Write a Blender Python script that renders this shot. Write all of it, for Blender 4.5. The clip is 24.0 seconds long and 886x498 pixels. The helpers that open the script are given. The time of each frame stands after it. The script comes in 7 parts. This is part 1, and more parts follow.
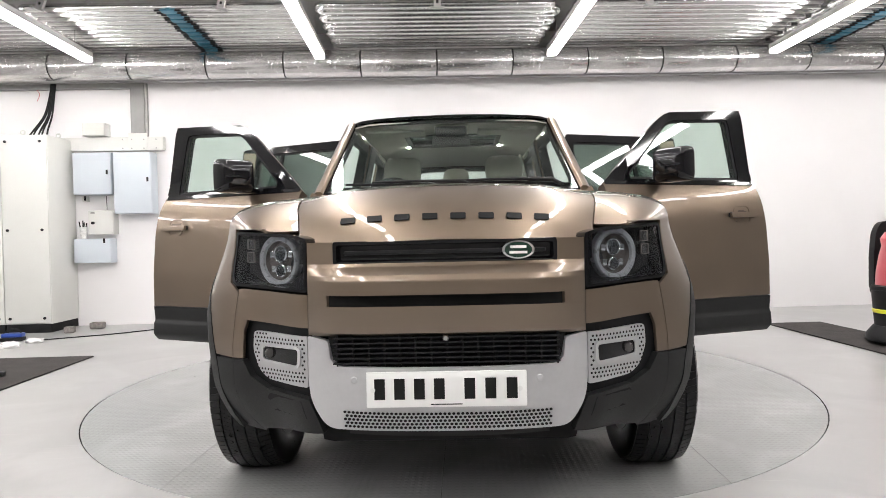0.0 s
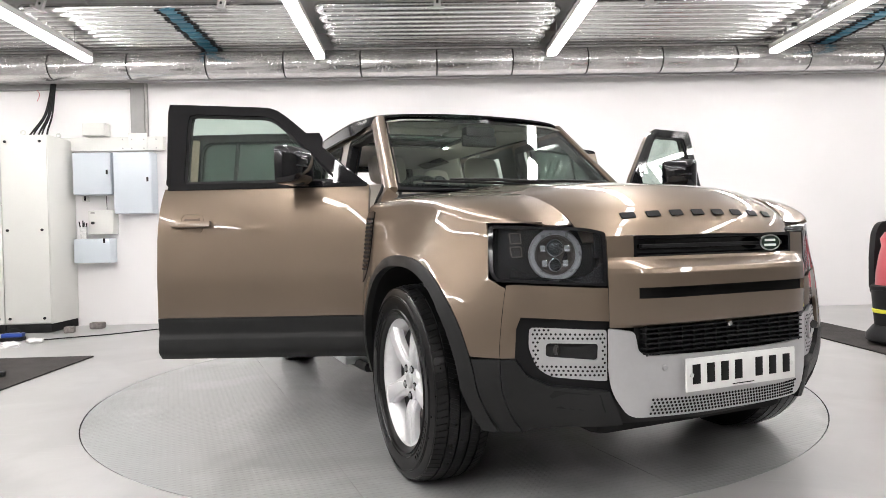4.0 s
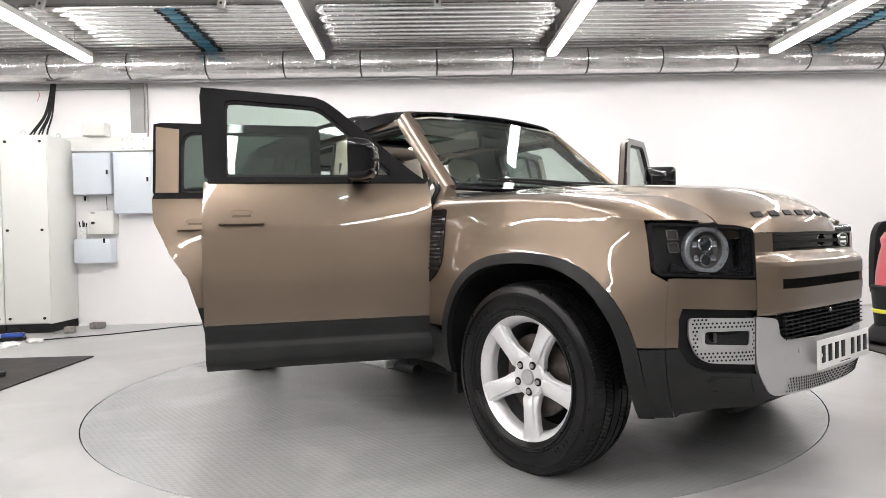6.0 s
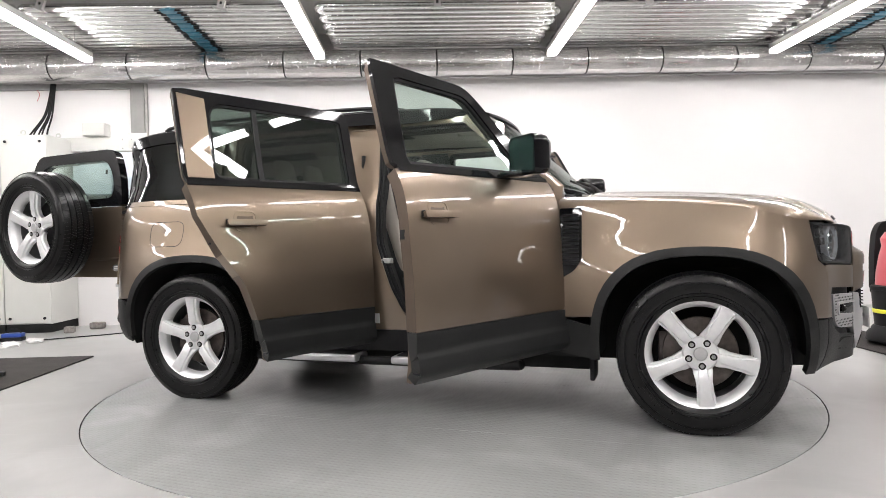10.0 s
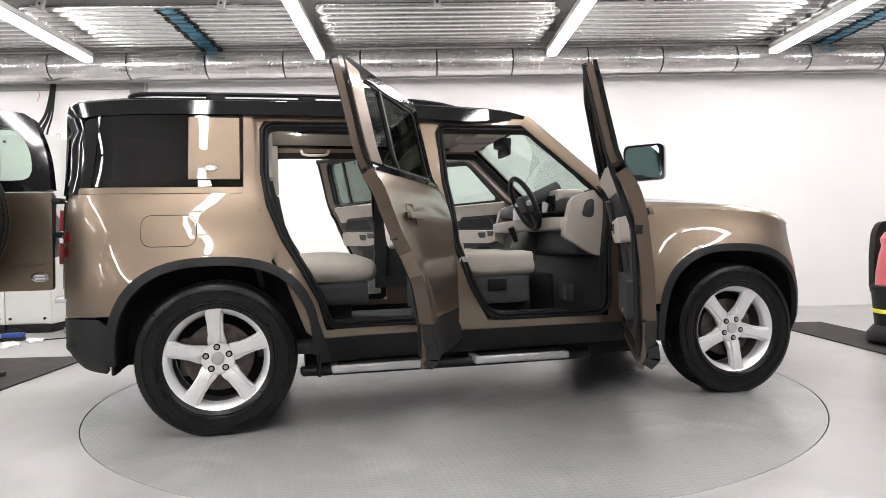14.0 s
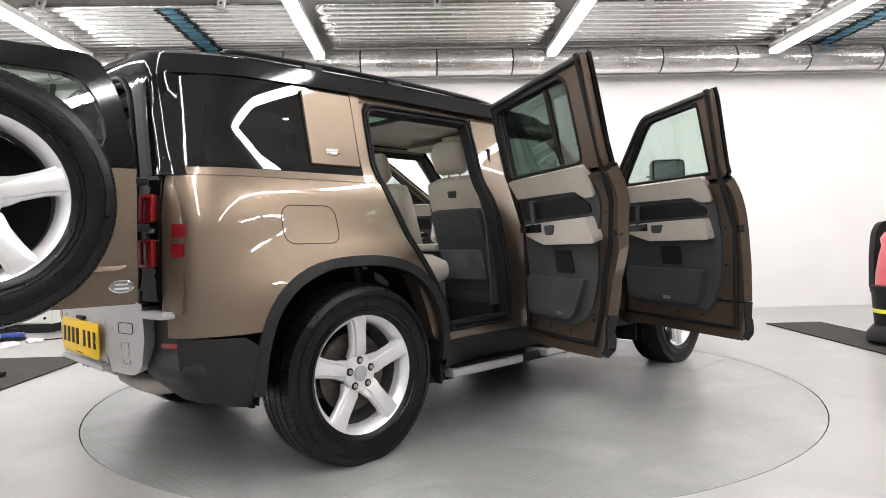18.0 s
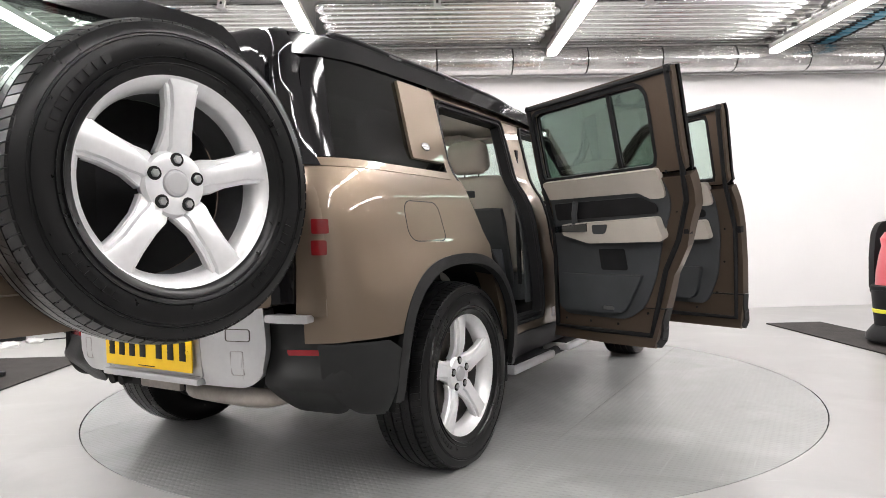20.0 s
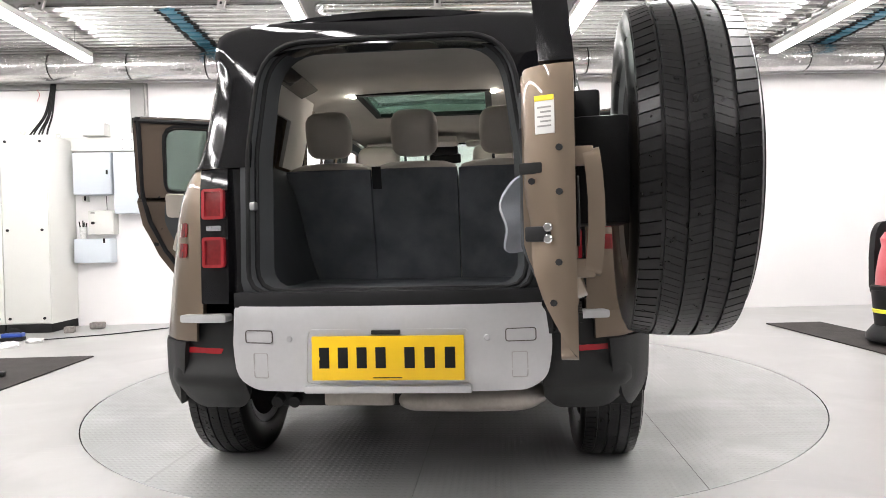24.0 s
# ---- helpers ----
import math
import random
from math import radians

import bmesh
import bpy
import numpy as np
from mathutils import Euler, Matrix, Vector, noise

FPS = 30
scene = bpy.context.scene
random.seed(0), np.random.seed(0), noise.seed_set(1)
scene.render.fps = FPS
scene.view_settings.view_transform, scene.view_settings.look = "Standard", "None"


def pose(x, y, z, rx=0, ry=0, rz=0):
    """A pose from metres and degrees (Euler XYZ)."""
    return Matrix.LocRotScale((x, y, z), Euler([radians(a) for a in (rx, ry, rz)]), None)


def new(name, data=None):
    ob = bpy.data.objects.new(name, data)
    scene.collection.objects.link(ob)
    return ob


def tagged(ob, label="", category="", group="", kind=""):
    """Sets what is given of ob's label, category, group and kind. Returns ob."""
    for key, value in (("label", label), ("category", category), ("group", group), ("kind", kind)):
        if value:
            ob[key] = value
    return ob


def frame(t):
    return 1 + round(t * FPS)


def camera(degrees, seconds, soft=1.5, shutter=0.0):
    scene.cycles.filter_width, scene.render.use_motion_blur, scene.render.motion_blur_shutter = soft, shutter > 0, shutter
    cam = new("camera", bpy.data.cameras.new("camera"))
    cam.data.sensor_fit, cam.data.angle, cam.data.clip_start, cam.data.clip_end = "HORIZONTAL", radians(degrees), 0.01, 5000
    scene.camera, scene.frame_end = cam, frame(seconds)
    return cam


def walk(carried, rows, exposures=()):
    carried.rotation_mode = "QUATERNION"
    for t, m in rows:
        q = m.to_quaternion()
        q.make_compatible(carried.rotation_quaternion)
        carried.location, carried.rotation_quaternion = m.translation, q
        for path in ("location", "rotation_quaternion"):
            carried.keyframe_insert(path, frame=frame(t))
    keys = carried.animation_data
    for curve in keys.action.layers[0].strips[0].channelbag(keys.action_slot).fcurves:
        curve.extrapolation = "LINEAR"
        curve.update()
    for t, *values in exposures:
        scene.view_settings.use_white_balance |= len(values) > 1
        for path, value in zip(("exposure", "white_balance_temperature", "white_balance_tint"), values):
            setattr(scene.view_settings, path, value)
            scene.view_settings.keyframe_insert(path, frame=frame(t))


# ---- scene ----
# ---- the camera stands still on a low tripod before a turning platform ----
cam = camera(68.72, 24.0, soft=0.6)
EYE = pose(-0.0373, -4.506, 0.9718, 90 - 0.780, 0, 0) @ pose(0, 0, 0, 0, 0, -1.305)
walk(cam, [(0.0, EYE), (24.0, EYE)], [(0.0, 0.05), (12.0, 0.06), (15.0, 0.14), (18.5, 0.22), (21.0, 0.22), (24.0, 0.35)])

# ---- world, exposure ----
world = bpy.data.worlds.new("world")
world.use_nodes = True
world.node_tree.nodes["Background"].inputs["Color"].default_value = (0.9, 0.95, 1.0, 1)
world.node_tree.nodes["Background"].inputs["Strength"].default_value = 0.05
scene.world = world
scene.view_settings.exposure = 0.0
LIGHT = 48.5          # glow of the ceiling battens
ROOM = pose(0, 0, 0, 0, 0, 2.0)


# ---- materials ----
def nodes(name):
    m = bpy.data.materials.new(name)
    m.use_nodes = True
    t = m.node_tree
    return m, t, t.nodes["Principled BSDF"], t.nodes.new, t.links.new


def mat(name, col, rough=0.5, metal=0.0, coat=0.0, var=0.12, scale=6.0, fine=60.0, bump=0.0, rvar=0.1, emit=0.0, spec=0.5, alpha=1.0):
    """Base colour with variation at two scales, a rough map and fine relief."""
    m, t, b, n, ln = nodes(name)
    tc = n("ShaderNodeTexCoord")
    big, small, mix, ramp, rr = n("ShaderNodeTexNoise"), n("ShaderNodeTexNoise"), n("ShaderNodeMath"), n("ShaderNodeMix"), n("ShaderNodeMapRange")
    big.inputs["Scale"].default_value, small.inputs["Scale"].default_value = scale, fine
    big.inputs["Detail"].default_value, small.inputs["Detail"].default_value = 4, 3
    mix.operation = "MULTIPLY_ADD"
    mix.inputs[1].default_value = 0.35
    for x in (big, small):
        ln(tc.outputs["Object"], x.inputs["Vector"])
    ln(small.outputs["Fac"], mix.inputs[0])
    ln(big.outputs["Fac"], mix.inputs[2])
    ramp.data_type = "RGBA"
    ramp.inputs[6].default_value = (*[c * (1 - var) for c in col], 1)
    ramp.inputs[7].default_value = (*[min(1, c * (1 + var)) for c in col], 1)
    lim = n("ShaderNodeMapRange")
    lim.inputs[1].default_value, lim.inputs[2].default_value = 0.42, 0.92
    ln(mix.outputs[0], lim.inputs[0])
    ln(lim.outputs[0], ramp.inputs[0])
    ln(ramp.outputs[2], b.inputs["Base Color"])
    rr.inputs[3].default_value, rr.inputs[4].default_value = max(0.02, rough * (1 - rvar)), min(1, rough * (1 + rvar))
    ln(small.outputs["Fac"], rr.inputs[0])
    ln(rr.outputs[0], b.inputs["Roughness"])
    b.inputs["Metallic"].default_value, b.inputs["Coat Weight"].default_value = metal, coat
    b.inputs["Coat Roughness"].default_value = 0.03
    b.inputs["Specular IOR Level"].default_value = spec
    if bump:
        bp = n("ShaderNodeBump")
        bp.inputs["Strength"].default_value, bp.inputs["Distance"].default_value = bump, 0.004
        ln(small.outputs["Fac"], bp.inputs["Height"])
        ln(bp.outputs["Normal"], b.inputs["Normal"])
    if emit:
        b.inputs["Emission Color"].default_value = (*col, 1)
        b.inputs["Emission Strength"].default_value = emit
    return m


def glass(name, tint, rough=0.0, sheen=0.07):
    """Thin tinted pane: see-through with a mirror sheen."""
    m, t, b, n, ln = nodes(name)
    out = t.nodes["Material Output"]
    tr, gl, mx, fc, pw, am = n("ShaderNodeBsdfTransparent"), n("ShaderNodeBsdfGlossy"), n("ShaderNodeMixShader"), n("ShaderNodeLayerWeight"), n("ShaderNodeMath"), n("ShaderNodeMath")
    tr.inputs["Color"].default_value = (*tint, 1)
    gl.inputs["Roughness"].default_value = rough
    fc.inputs["Blend"].default_value = 0.5
    pw.operation, am.operation = "POWER", "MULTIPLY_ADD"
    pw.inputs[1].default_value = 4.0
    am.inputs[1].default_value, am.inputs[2].default_value = 0.55, sheen
    ln(fc.outputs["Facing"], pw.inputs[0])
    ln(pw.outputs[0], am.inputs[0])
    ln(am.outputs[0], mx.inputs[0])
    ln(tr.outputs[0], mx.inputs[1])
    ln(gl.outputs[0], mx.inputs[2])
    ln(mx.outputs[0], out.inputs["Surface"])
    t.nodes.remove(b)
    return m


def car_paint(name, col):
    """Metallic flake lacquer."""
    m, t, b, n, ln = nodes(name)
    tc, vo, mx, nz = n("ShaderNodeTexCoord"), n("ShaderNodeTexVoronoi"), n("ShaderNodeMix"), n("ShaderNodeTexNoise")
    vo.inputs["Scale"].default_value = 900
    nz.inputs["Scale"].default_value = 2.2
    for x in (vo, nz):
        ln(tc.outputs["Object"], x.inputs["Vector"])
    mx.data_type = "RGBA"
    mx.inputs[6].default_value = (*[c * 0.86 for c in col], 1)
    mx.inputs[7].default_value = (*[c * 1.14 for c in col], 1)
    add = n("ShaderNodeMath")
    add.operation = "MULTIPLY_ADD"
    add.inputs[1].default_value = 0.5
    ln(vo.outputs["Distance"], add.inputs[0])
    ln(nz.outputs["Fac"], add.inputs[2])
    ln(add.outputs[0], mx.inputs[0])
    ln(mx.outputs[2], b.inputs["Base Color"])
    b.inputs["Metallic"].default_value, b.inputs["Roughness"].default_value = 0.85, 0.40
    b.inputs["Coat Weight"].default_value, b.inputs["Coat Roughness"].default_value = 1.0, 0.008
    return m


M = dict(
    paint=car_paint("bronze_paint", (0.192, 0.148, 0.109)),
    # darker satin copy of the bronze, with the shade of inner faces in it
    satin=mat("shaded_satin_bronze", (0.098, 0.072, 0.053), 0.42, metal=0.55, coat=0.25, var=0.08, scale=3),
    black=mat("gloss_black", (0.005, 0.005, 0.006), 0.06, var=0.3),
    clad=mat("grey_plastic", (0.0145, 0.015, 0.0152), 0.46, bump=0.15, fine=400, var=0.2, spec=0.28),
    trim=mat("black_plastic", (0.012, 0.012, 0.013), 0.5, bump=0.1, fine=300, var=0.3, spec=0.2),
    rubber=mat("tyre_rubber", (0.0055, 0.0055, 0.0058), 0.29, var=0.3, scale=9, fine=40, rvar=0.15, spec=0.30),
    seal=mat("seal_rubber", (0.010, 0.010, 0.011), 0.6, var=0.3, spec=0.2),
    silver=mat("satin_silver_paint", (0.53, 0.53, 0.54), 0.36, metal=0.55, var=0.06),
    alloy=mat("alloy_wheel", (0.80, 0.80, 0.81), 0.33, metal=0.45, var=0.08, rvar=0.2),
    steel=mat("brushed_steel", (0.42, 0.42, 0.42), 0.35, metal=0.9, var=0.12, scale=30),
    chrome=mat("chrome", (0.75, 0.75, 0.75), 0.08, metal=1.0, var=0.04),
    iron=mat("brake_iron", (0.10, 0.085, 0.078), 0.45, metal=0.7, var=0.4, scale=20),
    barrel=mat("shaded_barrel_grey", (0.16, 0.16, 0.165), 0.4, metal=0.5, var=0.15, scale=12),
    under=mat("underbody_black", (0.014, 0.014, 0.014), 0.8, var=0.4, spec=0.2),
    exhaust=mat("dull_silencer_steel", (0.34, 0.31, 0.28), 0.5, metal=0.6, var=0.25),
    glass=glass("clear_glass", (0.75, 0.83, 0.79)),
    privacy=glass("privacy_glass", (0.34, 0.40, 0.37)),
    smoke=glass("dark_glass", (0.16, 0.17, 0.17)),
    green_glass=glass("green_roof_glass", (0.30, 0.40, 0.35)),
    mirror=mat("mirror_glass", (0.42, 0.56, 0.60), 0.02, metal=1.0, var=0.01, rvar=0.0),
    redring=mat("red_light_guide", (0.27, 0.015, 0.021), 0.2, coat=0.6, var=0.1),
    lens=glass("lamp_lens", (0.93, 0.95, 0.97), 0.0, 0.03),
    redlens=mat("red_lens", (0.15, 0.008, 0.010), 0.10, coat=0.8, var=0.2, scale=40),
    leather=mat("light_leather", (0.43, 0.395, 0.35), 0.5, bump=0.25, fine=250, var=0.08),
    charcoal=mat("charcoal_trim", (0.040, 0.044, 0.048), 0.6, bump=0.25, fine=250, var=0.2),
    lining=mat("headlining", (0.50, 0.475, 0.44), 0.9, bump=0.2, fine=350, var=0.06),
    carpet=mat("dark_grey_carpet", (0.100, 0.108, 0.119), 0.95, bump=0.5, fine=300, var=0.4, spec=0.2),
    sticker=mat("white_sticker", (0.72, 0.72, 0.70), 0.5, var=0.03),
    yellowst=mat("yellow_sticker", (0.80, 0.62, 0.03), 0.5, var=0.03),
    plate_w=mat("white_plate", (0.80, 0.80, 0.78), 0.3, var=0.03),
    plate_y=mat("yellow_plate", (0.82, 0.52, 0.01), 0.3, var=0.03),
    ink=mat("black_ink", (0.010, 0.010, 0.010), 0.4, var=0.1, spec=0.2),
    green=mat("green_enamel", (0.010, 0.035, 0.022), 0.2, coat=0.6, var=0.1),
    wall=mat("white_wall_paint", (0.83, 0.815, 0.815), 0.6, var=0.035, scale=0.8, fine=90, bump=0.06),
    darkwall=mat("unseen_wall_grey", (0.20, 0.197, 0.193), 0.6, var=0.15, scale=1.5),
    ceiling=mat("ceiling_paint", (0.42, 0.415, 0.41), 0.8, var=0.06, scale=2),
    foil=mat("foil_insulation", (0.70, 0.69, 0.68), 0.24, metal=0.9, var=0.12, scale=5, fine=26, bump=0.45, rvar=0.4),
    pipe=mat("polished_pipe", (0.76, 0.75, 0.74), 0.23, metal=0.93, var=0.1, scale=5),
    galv=mat("galvanised_steel", (0.40, 0.39, 0.38), 0.45, metal=0.6, var=0.18, scale=12),
    greytrunk=mat("grey_trunking", (0.30, 0.30, 0.29), 0.55, var=0.08),
    bluebr=mat("blue_bracket", (0.035, 0.15, 0.22), 0.5, var=0.2),
    cab=mat("cabinet_enamel", (0.66, 0.66, 0.63), 0.42, var=0.03, scale=2),
    bluecab=mat("pale_blue_enamel", (0.58, 0.63, 0.68), 0.4, var=0.03, scale=2),
    mat_rub=mat("rubber_mat", (0.040, 0.036, 0.034), 0.75, bump=0.5, fine=140, var=0.3, spec=0.2),
    cable=mat("black_cable", (0.012, 0.012, 0.012), 0.5, spec=0.2),
    blue=mat("blue_plastic", (0.02, 0.06, 0.30), 0.4),
    cloth=mat("grey_blue_cloth", (0.30, 0.32, 0.35), 0.85, bump=0.4, fine=200, var=0.1),
    rag=mat("white_cloth", (0.75, 0.75, 0.74), 0.9, bump=0.4),
    stone=mat("grey_block", (0.20, 0.18, 0.17), 0.85, var=0.3, scale=30, bump=0.5),
    redpl=mat("red_plastic", (0.55, 0.09, 0.11), 0.35, coat=0.3, var=0.06),
    hiviz=mat("yellow_stripe", (0.75, 0.75, 0.05), 0.4),
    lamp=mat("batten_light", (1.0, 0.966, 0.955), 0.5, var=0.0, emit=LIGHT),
    clear=mat("clear_pot", (0.70, 0.70, 0.68), 0.3, var=0.2, scale=30),
    lampgrey=mat("lamp_ring_grey", (0.27, 0.27, 0.28), 0.28, metal=0.3, var=0.1),
    lampdark=mat("smoked_indicator", (0.035, 0.033, 0.032), 0.2, coat=0.4, var=0.2),
    dome=mat("lit_lamp_lens", (1.0, 0.93, 0.85), 0.4, var=0.0, emit=500.0),
    screen=mat("dark_screen", (0.008, 0.010, 0.012), 0.08, coat=0.6),
)


# painted floor with scuffs and a soft sheen; the platform has pressed anti-slip dots
def floor_paint(name, col, dots):
    m, t, b, n, ln = nodes(name)
    tc, big, mid, mx, rr = n("ShaderNodeTexCoord"), n("ShaderNodeTexNoise"), n("ShaderNodeTexNoise"), n("ShaderNodeMix"), n("ShaderNodeMapRange")
    big.inputs["Scale"].default_value, mid.inputs["Scale"].default_value = 0.9, 14
    big.inputs["Detail"].default_value, mid.inputs["Detail"].default_value = 2.5, 4
    big.inputs["Distortion"].default_value = 0.6
    for x in (big, mid):
        ln(tc.outputs["Object"], x.inputs["Vector"])
    add = n("ShaderNodeMath")
    add.operation = "MULTIPLY_ADD"
    add.inputs[1].default_value = 0.20
    ln(mid.outputs["Fac"], add.inputs[0])
    ln(big.outputs["Fac"], add.inputs[2])
    lim = n("ShaderNodeMapRange")
    lim.inputs[1].default_value, lim.inputs[2].default_value = 0.35, 1.0
    ln(add.outputs[0], lim.inputs[0])
    mx.data_type = "RGBA"
    mx.inputs[6].default_value, mx.inputs[7].default_value = (*[c * 0.89 for c in col], 1), (*[c * 1.07 for c in col], 1)
    ln(lim.outputs[0], mx.inputs[0])
    dust, band, mx2 = n("ShaderNodeTexNoise"), n("ShaderNodeMapRange"), n("ShaderNodeMix")
    dust.inputs["Scale"].default_value, dust.inputs["Detail"].default_value, dust.inputs["Distortion"].default_value = 1.7, 8, 0.4
    ln(tc.outputs["Object"], dust.inputs["Vector"])
    band.inputs[1].default_value, band.inputs[2].default_value, band.inputs[4].default_value = 0.52, 0.74, 0.75
    ln(dust.outputs["Fac"], band.inputs[0])
    mx2.data_type = "RGBA"
    mx2.inputs[7].default_value = (*[c * 1.22 for c in col], 1)
    ln(band.outputs[0], mx2.inputs[0])
    ln(mx.outputs[2], mx2.inputs[6])
    # dark smudges and pale drag marks
    smear, sm, mx3 = n("ShaderNodeTexNoise"), n("ShaderNodeMapRange"), n("ShaderNodeMix")
    smear.inputs["Scale"].default_value, smear.inputs["Detail"].default_value, smear.inputs["Distortion"].default_value = 1.15, 9, 1.2
    ln(tc.outputs["Object"], smear.inputs["Vector"])
    sm.inputs[1].default_value, sm.inputs[2].default_value, sm.inputs[4].default_value = 0.54, 0.72, 0.9 if dots else 0.6
    ln(smear.outputs["Fac"], sm.inputs[0])
    mx3.data_type = "RGBA"
    mx3.inputs[7].default_value = (*[c * 0.80 for c in col], 1)
    ln(sm.outputs[0], mx3.inputs[0])
    ln(mx2.outputs[2], mx3.inputs[6])
    drag, st2, dm, mx4 = n("ShaderNodeMapping"), n("ShaderNodeTexNoise"), n("ShaderNodeMapRange"), n("ShaderNodeMix")
    drag.inputs["Scale"].default_value, drag.inputs["Rotation"].default_value = (1.2, 26.0, 1.0), (0, 0, 0.5)
    st2.inputs["Scale"].default_value, st2.inputs["Detail"].default_value = 1.6, 6
    ln(tc.outputs["Object"], drag.inputs["Vector"])
    ln(drag.outputs["Vector"], st2.inputs["Vector"])
    dm.inputs[1].default_value, dm.inputs[2].default_value, dm.inputs[4].default_value = 0.64, 0.78, 0.5
    ln(st2.outputs["Fac"], dm.inputs[0])
    mx4.data_type = "RGBA"
    mx4.inputs[7].default_value = (*[min(1, c * 1.35) for c in col], 1)
    ln(dm.outputs[0], mx4.inputs[0])
    ln(mx3.outputs[2], mx4.inputs[6])
    ln(mx4.outputs[2], b.inputs["Base Color"])
    rr.inputs[3].default_value, rr.inputs[4].default_value = (0.19, 0.27) if dots else (0.29, 0.32)
    b.inputs["Specular IOR Level"].default_value = 0.7 if dots else 0.5
    ln(mid.outputs["Fac"], rr.inputs[0])
    ln(rr.outputs[0], b.inputs["Roughness"])
    bp = n("ShaderNodeBump")
    if dots:
        vo, st = n("ShaderNodeTexVoronoi"), n("ShaderNodeMapRange")
        vo.inputs["Scale"].default_value, vo.inputs["Randomness"].default_value = 34, 0.0
        ln(tc.outputs["Object"], vo.inputs["Vector"])
        st.inputs[1].default_value, st.inputs[2].default_value, st.inputs[3].default_value, st.inputs[4].default_value = 0.22, 0.36, 1, 0
        ln(vo.outputs["Distance"], st.inputs[0])
        ln(st.outputs[0], bp.inputs["Height"])
        bp.inputs["Strength"].default_value, bp.inputs["Distance"].default_value = 0.42, 0.0014
    else:
        ln(mid.outputs["Fac"], bp.inputs["Height"])
        bp.inputs["Strength"].default_value, bp.inputs["Distance"].default_value = 0.05, 0.001
    ln(bp.outputs["Normal"], b.inputs["Normal"])
    return m


M["floor"] = floor_paint("floor_paint", (0.352, 0.348, 0.344), False)
M["plate"] = floor_paint("platform_paint", (0.300, 0.303, 0.300), True)


# ---- mesh helpers ----
def finish(name, bm, material, parent=None, label="", m=None, angle=38):
    me = bpy.data.meshes.new(name)
    bm.to_mesh(me)
    bm.free()
    me.polygons.foreach_set("use_smooth", [True] * len(me.polygons))
    me.set_sharp_from_angle(angle=radians(angle))
    me.materials.append(M[material] if isinstance(material, str) else material)
    ob = new(name, me)
    if parent is not None:
        ob.parent = parent
    if m is not None:
        ob.matrix_basis = m
    return tagged(ob, label)


def part(name, bm, material, parent, label="", m=None, angle=38):
    return finish(name, bm, material, parent, label, m, angle)


def empty(name, m, label, category, group="", kind=""):
    ob = new(name)
    ob.empty_display_size = 0.1
    ob.matrix_basis = m
    return tagged(ob, label, category, group, kind)


def box(x0, x1, y0, y1, z0, z1, bevel=0.004, seg=2, bm=None):
    own = bmesh.new()
    bmesh.ops.create_cube(own, size=1)
    for v in own.verts:
        v.co = Vector(((x0 + x1) / 2 + v.co.x * (x1 - x0), (y0 + y1) / 2 + v.co.y * (y1 - y0), (z0 + z1) / 2 + v.co.z * (z1 - z0)))
    if bevel:
        bmesh.ops.bevel(own, geom=own.edges[:], offset=min(bevel, 0.45 * min(abs(x1 - x0), abs(y1 - y0), abs(z1 - z0))), segments=seg, profile=0.6, affect="EDGES")
    return own if bm is None else join(bm, own)


def join(bm, other, m=None):
    """Adds other to bm and frees it."""
    me = bpy.data.meshes.new("tmp")
    other.to_mesh(me)
    other.free()
    if m is not None:
        me.transform(m)
    bm.from_mesh(me)
    bpy.data.meshes.remove(me)
    return bm


def tube(points, r, n=10, bm=None, cap=True):
    """A round bar through points; r may be one radius or one for each."""
    bm = bm or bmesh.new()
    pts = [Vector(p) for p in points]
    rad = r if isinstance(r, (list, tuple)) else [r] * len(pts)
    rings, side = [], None
    for i, p in enumerate(pts):
        d = (pts[min(i + 1, len(pts) - 1)] - pts[max(i - 1, 0)]).normalized()
        if side is None:
            side = d.orthogonal().normalized()
        side = (side - d * side.dot(d)).normalized()
        up = d.cross(side)
        rings.append([bm.verts.new(p + rad[i] * (math.cos(a) * side + math.sin(a) * up)) for a in (2 * math.pi * k / n for k in range(n))])
    for a, b in zip(rings, rings[1:]):
        for k in range(n):
            bm.faces.new((a[k], a[(k + 1) % n], b[(k + 1) % n], b[k]))
    if cap:
        bm.faces.new(rings[0][::-1])
        bm.faces.new(rings[-1])
    return bm


def smooth_path(points, step=6):
    """Catmull-Rom through points."""
    p = [Vector(q) for q in points]
    p = [2 * p[0] - p[1]] + p + [2 * p[-1] - p[-2]]
    out = []
    for a, b, c, d in zip(p, p[1:], p[2:], p[3:]):
        for k in range(step):
            t = k / step
            out.append(0.5 * (2 * b + (c - a) * t + (2 * a - 5 * b + 4 * c - d) * t * t + (3 * b - a - 3 * c + d) * t ** 3))
    return out + [p[-2]]


def lathe(profile, n=48, bm=None, a0=0.0, a1=360.0):
    """Turns (radius, height along y) about the y axis."""
    bm = bm or bmesh.new()
    full = abs(a1 - a0) >= 360
    cols = []
    for k in range(n if full else n + 1):
        a = radians(a0 + (a1 - a0) * k / n)
        cols.append([bm.verts.new((r * math.cos(a), h, r * math.sin(a))) for r, h in profile])
    for k in range(n):
        a, b = cols[k], cols[(k + 1) % len(cols)]
        for i in range(len(profile) - 1):
            bm.faces.new((a[i], a[i + 1], b[i + 1], b[i]))
    bmesh.ops.remove_doubles(bm, verts=bm.verts[:], dist=1e-5)
    bmesh.ops.recalc_face_normals(bm, faces=bm.faces[:])
    return bm


